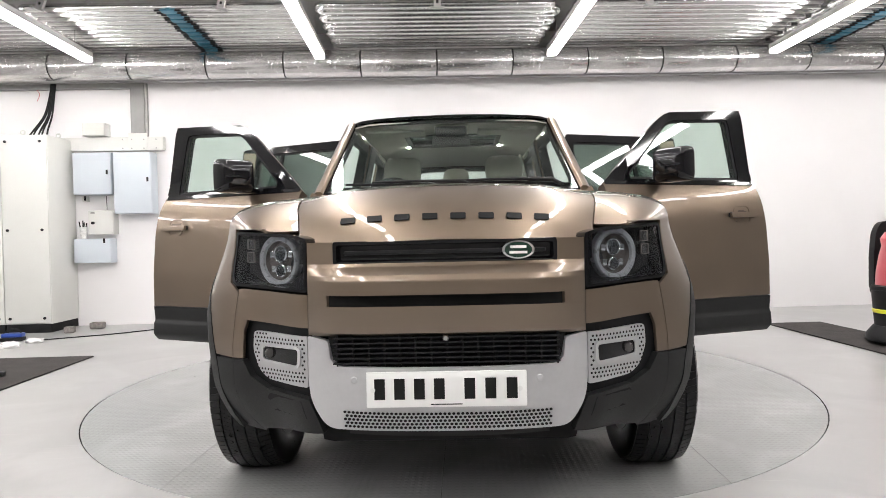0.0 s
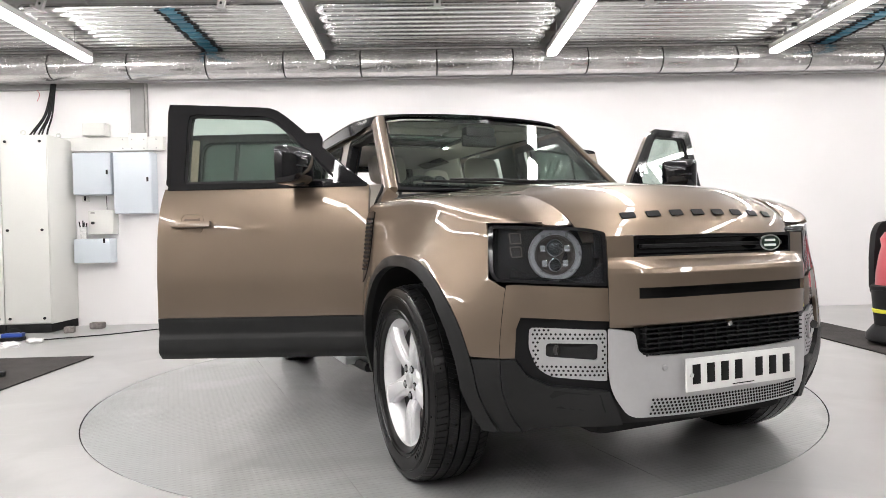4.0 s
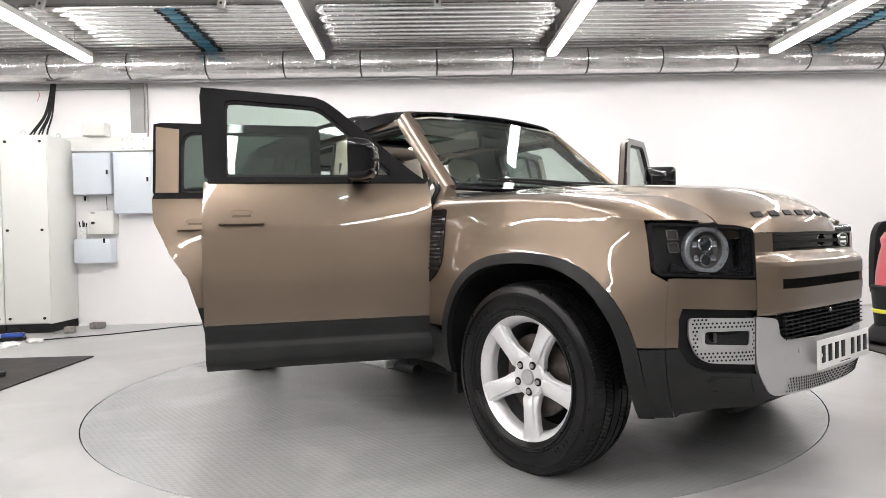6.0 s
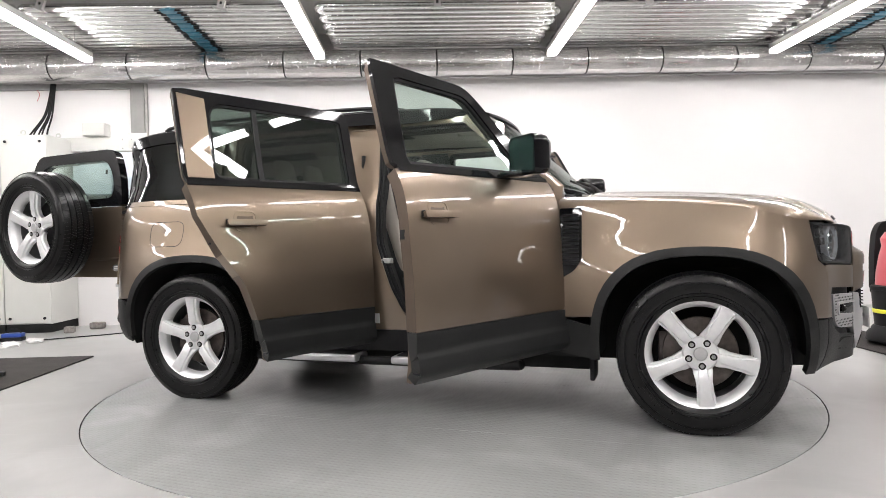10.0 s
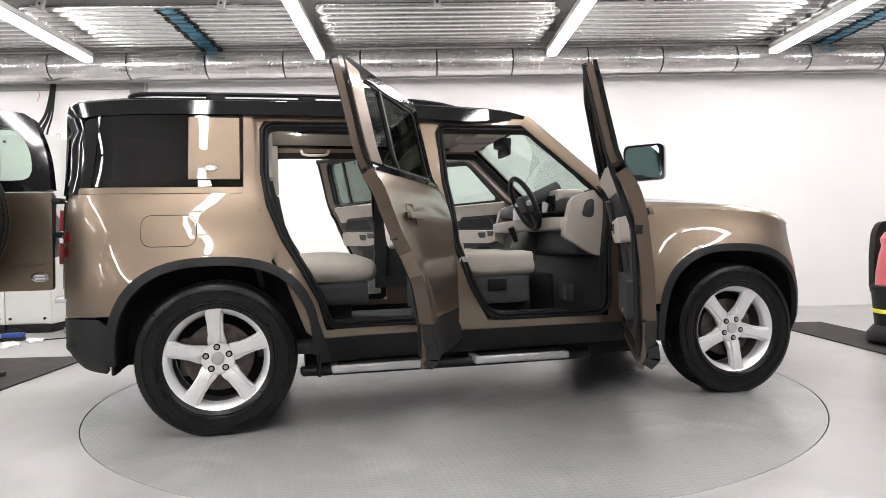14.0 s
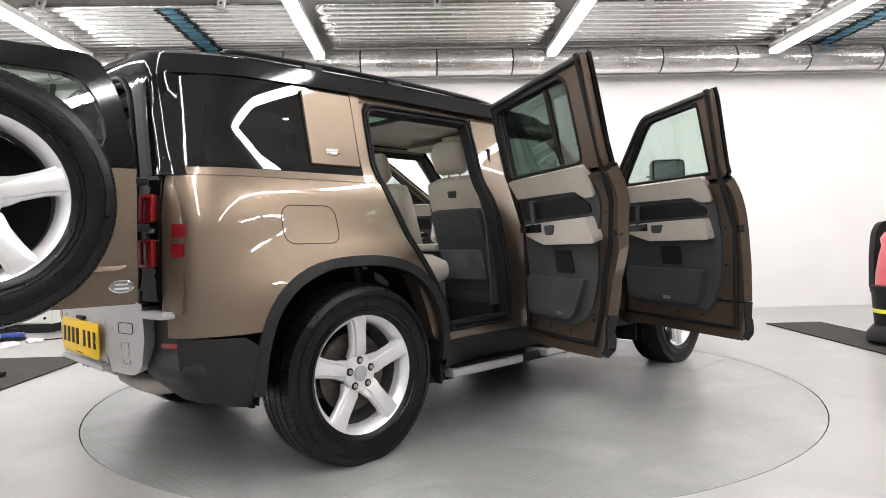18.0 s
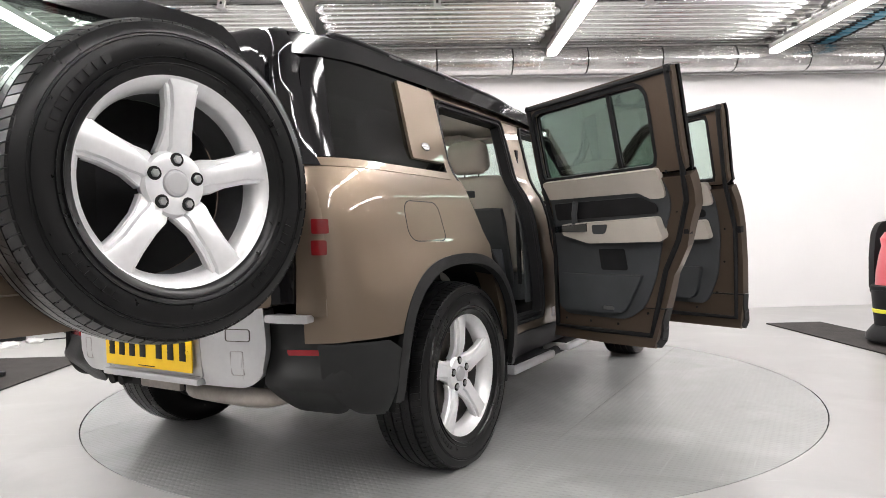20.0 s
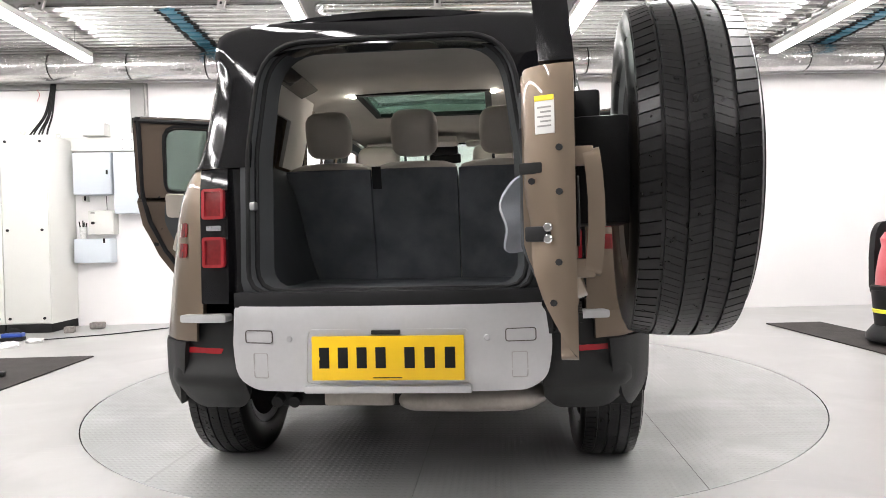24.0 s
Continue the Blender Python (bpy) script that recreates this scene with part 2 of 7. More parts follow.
def fillet(pts, seg=5):
    """Rounds the corners of a polygon: points (u, v) or (u, v, radius)."""
    out = []
    n = len(pts)
    for i, p in enumerate(pts):
        r = p[2] if len(p) > 2 else 0
        c = Vector(p[:2])
        if r <= 0:
            out.append(tuple(c))
            continue
        a, b = Vector(pts[i - 1][:2]) - c, Vector(pts[(i + 1) % n][:2]) - c
        r = min(r, 0.48 * a.length, 0.48 * b.length)
        s, e = c + a.normalized() * r, c + b.normalized() * r
        for k in range(seg + 1):
            t = k / seg
            out.append(tuple((1 - t) ** 2 * s + 2 * t * (1 - t) * c + t * t * e))
    return out


def arc(cu, cv, r, a0, a1, n=14):
    return [(cu + r * math.cos(radians(a0 + (a1 - a0) * k / n)), cv + r * math.sin(radians(a0 + (a1 - a0) * k / n))) for k in range(n + 1)]


def skin(outline, fn, out, du=0.05, dv=0.05, thick=0.012, bm=None, edge=0.0016):
    """A panel: the outline in (u, v), cut into cells, laid on the surface fn(u, v), with thickness away from out."""
    flat = bmesh.new()
    flat.faces.new([flat.verts.new((u, v, 0)) for u, v in outline])
    us, vs = [p[0] for p in outline], [p[1] for p in outline]
    for lo, hi, d, no in ((min(us), max(us), du, (1, 0, 0)), (min(vs), max(vs), dv, (0, 1, 0))):
        k = max(1, round((hi - lo) / d))
        for i in range(1, k):
            c = lo + (hi - lo) * i / k + 1e-4
            bmesh.ops.bisect_plane(flat, geom=flat.verts[:] + flat.edges[:] + flat.faces[:], plane_co=(c * no[0], c * no[1], 0), plane_no=no, dist=1e-6)
    bm = bm or bmesh.new()
    rim = {v for e in flat.edges if e.is_boundary for v in e.verts}
    out = Vector(out)
    top, low = {}, {}
    for v in flat.verts:
        u, w = v.co.x, v.co.y
        p = Vector(fn(u, w))
        n = (Vector(fn(u + 1e-3, w)) - Vector(fn(u - 1e-3, w))).cross(Vector(fn(u, w + 1e-3)) - Vector(fn(u, w - 1e-3))).normalized()
        if n.dot(out) < 0:
            n = -n
        top[v] = bm.verts.new(p - n * (edge if v in rim else 0))
        low[v] = bm.verts.new(p - n * (thick + edge))
    made = []
    for f in flat.faces:
        made.append(bm.faces.new([top[v] for v in f.verts]))
        made.append(bm.faces.new([low[v] for v in reversed(f.verts)]))
    for e in flat.edges:
        if e.is_boundary:
            a, b = e.verts
            made.append(bm.faces.new((top[a], top[b], low[b], low[a])))
    bmesh.ops.recalc_face_normals(bm, faces=made)
    flat.free()
    return bm


def ring(outer, inner, fn, out, thick=0.02, bm=None):
    """A closed frame between two outlines with the same number of points."""
    bm = bm or bmesh.new()
    out = Vector(out)
    rows = []
    for line in (outer, inner):
        row = []
        for u, w in line:
            p = Vector(fn(u, w))
            n = (Vector(fn(u + 1e-3, w)) - Vector(fn(u - 1e-3, w))).cross(Vector(fn(u, w + 1e-3)) - Vector(fn(u, w - 1e-3))).normalized()
            n = -n if n.dot(out) < 0 else n
            row.append((bm.verts.new(p), bm.verts.new(p - n * thick)))
        rows.append(row)
    a, b = rows
    made = []
    for i in range(len(a)):
        j = (i + 1) % len(a)
        for q in ((a[i][0], a[j][0], b[j][0], b[i][0]), (a[i][1], b[i][1], b[j][1], a[j][1]), (a[i][0], a[i][1], a[j][1], a[j][0]), (b[i][0], b[j][0], b[j][1], b[i][1])):
            made.append(bm.faces.new(q))
    bmesh.ops.recalc_face_normals(bm, faces=made)
    return bm


def shrink(pts, d):
    """The polygon moved inwards by d, point for point."""
    n = len(pts)
    area = sum(pts[i - 1][0] * pts[i][1] - pts[i][0] * pts[i - 1][1] for i in range(n))
    sg = 1 if area > 0 else -1
    out = []
    for i in range(n):
        p, c, q = Vector(pts[i - 1]), Vector(pts[i]), Vector(pts[(i + 1) % n])
        e1, e2 = (c - p).normalized(), (q - c).normalized()
        n1, n2 = Vector((-e1.y, e1.x)) * sg, Vector((-e2.y, e2.x)) * sg
        k = (n1 + n2)
        k = k.normalized() / max(0.5, k.normalized().dot(n1)) if k.length > 1e-6 else n1
        out.append(tuple(c + k * d))
    return out


def lerp(x, xs, ys):
    return float(np.interp(x, xs, ys))


def disc(r, h, n=24, bm=None, m=None, bevel=0.0):
    """A round plate about y, from 0 to h, with a bevelled outer rim."""
    b = min(bevel, r * 0.4, abs(h) * 0.8)
    sg = 1 if h > 0 else -1
    own = lathe([(1e-6, 0), (r, 0), (r, h - sg * b), (r - b, h), (1e-6, h)], n)
    if m is not None:
        own.transform(m)
    return own if bm is None else join(bm, own)
def upright(bm):
    bm.transform(pose(0, 0, 0, 90))
    return bm


# ---- the room: walls, floor, ceiling ----
def structure(name, bm, material, label, category):
    return tagged(finish(name, bm, material, None, "", ROOM), label, category, "", "structure")


structure("floor", upright(lathe([(2.266, 0), (11.5, 0), (11.5, -0.2), (2.266, -0.2)], 128)), "floor", "grey painted concrete floor with a soft sheen", "floor")
structure("wall_north", box(-7.2, 8.0, 3.80, 4.0, -0.1, 3.9, 0), "wall", "plain white painted wall behind the platform", "wall")
# unseen walls close the room; their dark grey keeps the car's reflections deep
structure("wall_south", box(-7.2, 8.0, -8.2, -8.0, -0.1, 3.9, 0), "darkwall", "unseen dark grey wall added behind the camera", "wall")
structure("wall_west", box(-7.2, -7.0, -8.0, 3.8, -0.1, 3.9, 0), "darkwall", "unseen dark grey side wall added to close the room", "wall")
structure("wall_east", box(7.8, 8.0, -8.0, 3.8, -0.1, 3.9, 0), "darkwall", "unseen dark grey side wall added to close the room", "wall")
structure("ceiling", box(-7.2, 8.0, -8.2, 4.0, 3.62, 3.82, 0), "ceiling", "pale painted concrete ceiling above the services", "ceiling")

# the platform in its pit
structure("pit", upright(lathe([(2.277, -0.01), (2.277, -0.3), (1e-6, -0.3)], 96)), "under", "dark pit ring under the turning platform", "floor")
turntable = empty("turntable", pose(0, 0, 0), "round grey platform with pressed anti-slip dots, set flush in the floor", "turntable")


def platform():
    """Four deck plates with hairline seams, on a dark carrier disc."""
    R = 2.260
    cuts = [-R, -1.13, 0.0, 1.13, R]
    for y0, y1 in zip(cuts, cuts[1:]):
        a, b = max(y0 + 0.001, -R + 1e-4), min(y1 - 0.001, R - 1e-4)
        t0, t1 = math.asin(a / R), math.asin(b / R)
        ts = [t0 + (t1 - t0) * k / 40 for k in range(41)]
        o = [(R * math.cos(t), R * math.sin(t)) for t in ts] + [(-R * math.cos(t), R * math.sin(t)) for t in ts[::-1]]
        part("deck_plate", skin(o, lambda u, v: (u, v, 0.0), (0, 0, 1), 1.2, 0.6, 0.010, None, 0.0015), "plate", turntable)
    part("carrier", upright(lathe([(1e-6, -0.02), (2.255, -0.02), (2.255, -0.12), (1e-6, -0.12)], 96)), "under", turntable)


platform()


# ---- ceiling services ----
def battens():
    # columns at -6.62 and 6.73 are unseen, added to brighten the walls
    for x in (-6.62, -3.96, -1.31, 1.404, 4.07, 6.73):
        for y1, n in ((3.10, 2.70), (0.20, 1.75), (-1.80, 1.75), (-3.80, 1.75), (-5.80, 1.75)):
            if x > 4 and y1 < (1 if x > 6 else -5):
                continue                      # left out so panels facing that corner stay darker
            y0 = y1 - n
            e = empty("ceiling_light", ROOM @ pose(x, (y0 + y1) / 2, 3.14), "long bright white ceiling batten; the two outer columns are added fill", "ceiling light", "ceiling lights")
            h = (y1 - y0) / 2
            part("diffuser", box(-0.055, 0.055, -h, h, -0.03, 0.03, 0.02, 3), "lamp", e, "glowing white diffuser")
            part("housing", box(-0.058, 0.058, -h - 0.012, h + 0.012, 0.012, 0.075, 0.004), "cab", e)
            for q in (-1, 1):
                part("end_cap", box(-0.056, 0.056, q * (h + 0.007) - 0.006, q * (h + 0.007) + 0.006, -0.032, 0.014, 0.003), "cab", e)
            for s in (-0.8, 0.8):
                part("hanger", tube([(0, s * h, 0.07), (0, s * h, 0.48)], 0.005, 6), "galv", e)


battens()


def ducts():
    e = empty("ventilation_duct", ROOM @ pose(0, 3.42, 3.14), "long round foil-wrapped ventilation duct along the wall", "duct")
    x0, w = -6.349, 0.915
    for k in range(15):
        a, b = x0 + k * w, x0 + (k + 1) * w
        pr = [(0.150, a), (0.157, a + 0.02), (0.158, (a + b) / 2), (0.157, b - 0.02), (0.150, b)]
        bm = lathe(pr, 32)
        bm.transform(pose(0, 0, 0, 0, 0, -90))
        part("duct_section", bm, "foil", e)
        bm = lathe([(0.1592, b - 0.006), (0.160, b), (0.1592, b + 0.006)], 32)
        bm.transform(pose(0, 0, 0, 0, 0, -90))
        part("joint_band", bm, "seal", e, "thin dark joint band")
    rail = empty("cable_rail", ROOM @ pose(0, 3.72, 3.055), "slim pale cable rail under the duct", "cable tray")
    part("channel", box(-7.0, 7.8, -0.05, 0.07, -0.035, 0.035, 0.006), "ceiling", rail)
    for k in range(9):
        part("clip", box(-6 + k * 1.55, -5.97 + k * 1.55, -0.056, 0.072, -0.04, 0.04, 0.003), "galv", rail)


ducts()


def pipes():
    """Radiant pipe coils: straight runs with return bends at both ends."""
    for x0, x1 in ((-6.9, -4.22), (-4.10, -1.50), (-1.12, 1.25), (1.56, 4.08), (4.30, 7.6)):
        e = empty("radiant_coil", ROOM @ pose((x0 + x1) / 2, 2.96, 3.40), "polished radiant heating pipes running under the ceiling", "heating pipe", "radiant coils")
        h = (x1 - x0) / 2
        ys = [-0.77 + 0.140 * k for k in range(12)]
        for k, y in enumerate(ys):
            part("pipe", tube([(-h, y, 0), (h, y, 0)], 0.042, 12), "pipe", e)
            if k + 1 < len(ys):
                s = h if k % 2 else -h
                bend = [(s + math.copysign(0.070 * math.sin(a), s), y + 0.070 - 0.070 * math.cos(a), 0) for a in (math.pi * j / 8 for j in range(9))]
                part("return_bend", tube(bend, 0.042, 10), "pipe", e)
        for x in (-0.55 * h, 0.55 * h):
            part("hanger_bar", box(x - 0.02, x + 0.02, -0.85, 0.85, 0.055, 0.085, 0.003), "galv", e)
    for x in (-2.68, 4.95):
        e = empty("pipe_bracket", ROOM @ pose(x, 2.96, 3.40), "blue clamp rail with black clips across the pipes", "pipe bracket", "pipe brackets")
        for k in range(12):
            y = -0.77 + 0.140 * k
            q = 0.008 if k % 2 else -0.008
            part("plate", box(q - 0.075, q + 0.075, y - 0.050, y + 0.050, -0.056, -0.042, 0.003), "bluebr", e)
            for u in (q - 0.100, q + 0.100):
                part("clamp", box(u - 0.034, u + 0.034, y - 0.044, y - 0.030, -0.060, -0.040, 0.004), "trim", e)
                part("clamp", box(u - 0.034, u + 0.034, y + 0.030, y + 0.044, -0.060, -0.040, 0.004), "trim", e)
        part("spine", box(-0.02, 0.02, -0.83, 0.83, -0.040, -0.030, 0.002), "bluebr", e)



pipes()
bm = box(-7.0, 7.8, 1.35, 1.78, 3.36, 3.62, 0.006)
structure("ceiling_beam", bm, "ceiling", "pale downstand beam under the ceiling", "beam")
# black strip put in for the dark gap; no slot is cut
structure("trim_slot", box(-7.0, 7.8, 1.80, 1.90, 3.44, 3.62, 0.004), "under", "solid black strip standing for the dark gap beside the beam", "trim")


def hanger_struts():
    """Pale perforated struts that carry the coils."""
    for x, lean in ((-3.72, 22), (-2.02, 14), (0.03, 0), (2.1, -12)):
        e = empty("hanger_strut", ROOM @ pose(x, 1.96, 3.62, 0, lean, 0), "pale perforated steel strut hanging from the ceiling", "strut", "hanger struts")
        part("bar", box(-0.035, 0.035, -0.02, 0.02, -0.33, 0.0, 0.004), "galv", e)
        for k in range(6):
            part("hole", box(-0.012, 0.012, -0.0225, -0.019, -0.30 + 0.05 * k, -0.272 + 0.05 * k, 0.001), "under", e)
        part("foot", box(-0.07, 0.07, -0.03, 0.03, -0.345, -0.33, 0.003), "galv", e)


hanger_struts()


# ---- switch cabinets and wall boxes ----
def switch_cabinet(x0, x1, z1, splits, knobs):
    y0, y1 = 3.18, 3.79
    e = empty("switch_cabinet", ROOM @ pose((x0 + x1) / 2, (y0 + y1) / 2, 0), "tall off-white steel switch cabinet on a black plinth", "cabinet", "switch cabinets")
    h, d = (x1 - x0) / 2, (y1 - y0) / 2
    part("plinth", box(-h + 0.01, h - 0.01, -d + 0.01, d, 0, 0.10, 0.004), "under", e, "black plinth")
    part("body", box(-h, h, -d + 0.022, d, 0.10, z1, 0.006), "cab", e)
    zs = [0.11] + splits + [z1 - 0.02]
    for a, b in zip(zs, zs[1:]):
        door = part("door", box(-h + 0.004, h - 0.004, -d, -d + 0.020, a + 0.004, b - 0.004, 0.005), "cab", e)
        for kx in knobs:
            for kz in (a + 0.06, (a + b) / 2, b - 0.06):
                bm = disc(0.016, -0.014, 12, None, pose(kx * h, -d, kz), 0.003)
                part("lock", bm, "trim", door, "black quarter-turn lock")
    return e


switch_cabinet(-5.75, -5.03, 2.235, [1.50], (0.82,))
c = switch_cabinet(-5.025, -4.50, 2.305, [], (-0.78, 0.72))
for x in (-0.02, 0.24):
    bm = bmesh.new()
    own = lathe([(0.024 + 0.009 * math.cos(a), 0.009 * math.sin(a)) for a in (2 * math.pi * j / 8 for j in range(9))], 16)
    own.transform(pose(x, 0.0 if x > 0 else -0.26, 2.335))
    part("lifting_eye", join(bm, own), "cab", c)
# labels on the taller unit's neighbour
lab = tagged(finish("cabinet_label", box(-0.05, 0.05, -0.002, 0, -0.11, 0.11, 0.001), "sticker", None, "", ROOM @ pose(-5.213, 3.178, 1.805)), "white printed notice stuck on a cabinet door", "label")
for k in range(6):
    part("text_bar", box(-0.035, 0.03 - 0.008 * (k % 3), -0.0035, -0.002, 0.075 - 0.03 * k, 0.082 - 0.03 * k, 0), "ink", lab)


def wall_box(name, x0, x1, z0, z1, d, material, label, lock=None, cat="electrical box"):
    e = empty(name, ROOM @ pose((x0 + x1) / 2, 3.80, (z0 + z1) / 2), label, cat, "")
    h, v = (x1 - x0) / 2, (z1 - z0) / 2
    part("body", box(-h, h, -d + 0.018, 0, -v, v, 0.005), material, e)
    lid = part("lid", box(-h + 0.003, h - 0.003, -d, -d + 0.016, -v + 0.003, v - 0.003, 0.004), material, e)
    if lock:
        part("lock", box(lock[0] * h - 0.012, lock[0] * h + 0.012, -d - 0.006, -d, lock[1] * v - 0.028, lock[1] * v + 0.028, 0.003), "trim", lid, "black lock")
    return e


B = "pale blue-grey steel distribution box fixed to the wall"
wall_box("distribution_box", -4.43, -3.971, 1.631, 2.144, 0.20, "bluecab", B, (0.80, 0.05))
wall_box("distribution_box", -3.941, -3.482, 1.389, 2.144, 0.20, "bluecab", B, (0.80, 0.10))
wall_box("distribution_box", -4.46, -4.01, 0.788, 1.088, 0.17, "bluecab", "low pale blue-grey steel box fixed to the wall", (0.66, 0.82))
g = wall_box("control_box", -4.284, -3.98, 1.137, 1.437, 0.15, "cab", "small off-white control box with a dark knob", None)
bm = disc(0.018, -0.03, 14, None, pose(-0.09, -0.15, -0.005), 0.004)
part("knob", bm, "trim", g, "dark rotary knob")
part("name_bar", box(-0.12, -0.07, -0.153, -0.15, 0.11, 0.128, 0), "greytrunk", g)
part("antenna", tube([(0.05, -0.08, 0.155), (0.045, -0.08, 0.33)], 0.004, 6), "trim", g)
wall_box("socket_box", -4.401, -4.333, 1.553, 1.621, 0.05, "cab", "small white socket box on the wall", (0.1, 0.2), "socket")
wall_box("junction_box", -4.323, -4.049, 2.358, 2.513, 0.16, "cab", "plain off-white junction box above the cable tray", None, "junction box")
pot = empty("pot", ROOM @ pose(-4.362, 3.68, 1.093), "small clear pot with tools standing on a wall box", "pot")
part("cup", (lambda b: (b.transform(pose(0, 0, 0, -90)), b)[1])(lathe([(0.036, 0), (0.044, -0.14), (0.041, -0.14), (0.033, -0.008), (1e-6, -0.008), (1e-6, 0), (0.036, 0)], 16)), "clear", pot)
bm = bmesh.new()
for k in range(4):
    a = 1.7 * k
    tube([(0.01 * math.cos(a), 0.01 * math.sin(a), 0.02), (0.045 * math.cos(a), 0.04 * math.sin(a), 0.19 + 0.01 * k)], 0.007, 6, bm)
part("tools", bm, "trim", pot, "dark tool handles")

tray = empty("cable_tray", ROOM @ pose(-4.01, 3.80, 2.261), "off-white horizontal cable trunking on the wall", "cable trunking")
part("cover", box(-0.62, 0.64, -0.09, 0, -0.085, 0.085, 0.006), "cab", tray)
part("joint_plate", box(0.22, 0.45, -0.098, -0.09, -0.088, 0.13, 0.004), "cab", tray, "white joint plate with screws")
for x in (0.15, 0.26, 0.41, 0.56):
    for z in (-0.06, 0.05):
        part("screw", disc(0.008, -0.004, 8, None, pose(x, -0.0985, z)), "greytrunk", tray)
riser = empty("cable_riser", ROOM @ pose(-3.687, 3.80, 2.658), "grey vertical cable trunking rising to the ceiling", "cable trunking")
part("cover", box(-0.085, 0.085, -0.06, 0, -0.34, 0.42, 0.005), "greytrunk", riser)
part("side_strip", box(0.088, 0.115, -0.045, 0, -0.36, 0.42, 0.003), "galv", riser)
top = empty("top_trunking", ROOM @ pose(-5.33, 3.80, 3.007), "dark grey trunking along the top of the wall", "cable trunking")
part("cover", box(-1.5, 1.59, -0.07, 0, -0.055, 0.045, 0.005), "greytrunk", top)
for k in range(5):
    a = 0.020 * (k - 2)
    p = smooth_path([(-4.694 + 0.6 * a, 3.73, 3.046), (-4.704 + 0.7 * a, 3.70, 2.852), (-4.735 + 1.2 * a, 3.66 - 0.01 * (k % 2), 2.61), (-4.800 + 2.2 * a, 3.60 - 0.02 * (k % 2), 2.416), (-4.815 + 3.0 * a, 3.55, 2.309)], 6)
    c = finish("power_cable", tube(p, 0.0105, 8), "cable", None, "", ROOM)
    tagged(c, "thick black power cable dropping into the cabinet", "cable", "power cables")
tagged(finish("thin_wire", tube(smooth_path([(-4.91, 3.76, 2.949), (-4.88, 3.75, 2.891), (-4.919, 3.76, 2.813)]), 0.003, 6), "redpl", None, "", ROOM), "thin loose red wire hanging from the trunking", "wire")


# ---- things on the floor ----
def floor_mat(x0, x1, y0, y1, skew, label):
    o = fillet([(x0, y0, 0.01), (x1, y0, 0.01), (x1 + skew, y1, 0.01), (x0 + skew, y1, 0.01)], 3)
    bm = skin(o, lambda u, v: (u, v, 0.014), (0, 0, 1), 0.25, 0.25, 0.010, None, 0.002)
    return tagged(finish("rubber_mat", bm, "mat_rub", None, "", ROOM), label, "mat", "rubber mats")


floor_mat(-4.30, -3.09, -1.6, 1.38, -0.04, "dark ribbed rubber mat lying on the floor")
floor_mat(3.36, 3.95, -0.9, 2.26, 0.10, "dark rubber mat lying on the floor beside the cleaner")
tool = empty("grinder", ROOM @ pose(-3.579, 0.42, 0.016, 0, 0, 20), "dark flat hand tool lying on the rubber mat", "tool")
part("body", box(-0.20, 0.16, -0.05, 0.05, 0, 0.06, 0.02, 3), "trim", tool)
part("nose", box(0.14, 0.24, -0.035, 0.035, 0.005, 0.04, 0.012), "clad", tool)
for x, y, sx, rz in ((-4.264, 3.12, 0.11, 15), (-4.117, 3.47, 0.16, 4)):
    tagged(finish("stone_block", box(-sx / 2, sx / 2, -0.05, 0.05, 0, 0.075, 0.018, 2), "stone", None, "", ROOM @ pose(x, y, 0, 0, 0, rz)), "small rough grey block on the floor by the wall", "block", "floor blocks")
bl = empty("extension_reel", ROOM @ pose(-4.557, 2.56, 0.0, 0, 0, 10), "blue and black extension lead block on the floor", "extension lead")
part("base", box(-0.13, 0.10, -0.06, 0.06, 0, 0.04, 0.01), "trim", bl)
part("cover", box(-0.10, 0.10, -0.055, 0.055, 0.042, 0.085, 0.015), "blue", bl, "blue cover")
part("strap", tube(smooth_path([(-0.12, 0, 0.03), (-0.05, 0, 0.12), (0.05, 0, 0.12), (0.09, 0, 0.04)]), 0.006, 6), "cable", bl)
for x, y, s in ((-4.323, 2.11, 0.10), (-4.245, 2.40, 0.085)):
    bm = bmesh.new()
    bmesh.ops.create_icosphere(bm, subdivisions=3, radius=1)
    for v in bm.verts:
        q = 1 + 0.5 * noise.noise(v.co * 1.9 + Vector((x * 7, y, 0)))
        v.co = Vector((v.co.x * s * q, v.co.y * s * 0.7 * q, max(0, 0.4 * s * (v.co.z * q + 0.4))))
    tagged(finish("cloth", bm, "rag", None, "", ROOM @ pose(x, y, 0)), "crumpled white cleaning cloth on the floor", "cloth", "cloths")
cord = [(-4.352, 2.45, 0.006), (-4.108, 2.62, 0.006), (-3.667, 2.86, 0.006), (-3.325, 3.16, 0.006), (-3.032, 3.42, 0.006), (-2.543, 3.62, 0.006)]
tagged(finish("floor_cable", tube(smooth_path(cord), 0.006, 8), "cable", None, "", ROOM), "thin black cable lying across the floor", "cable")


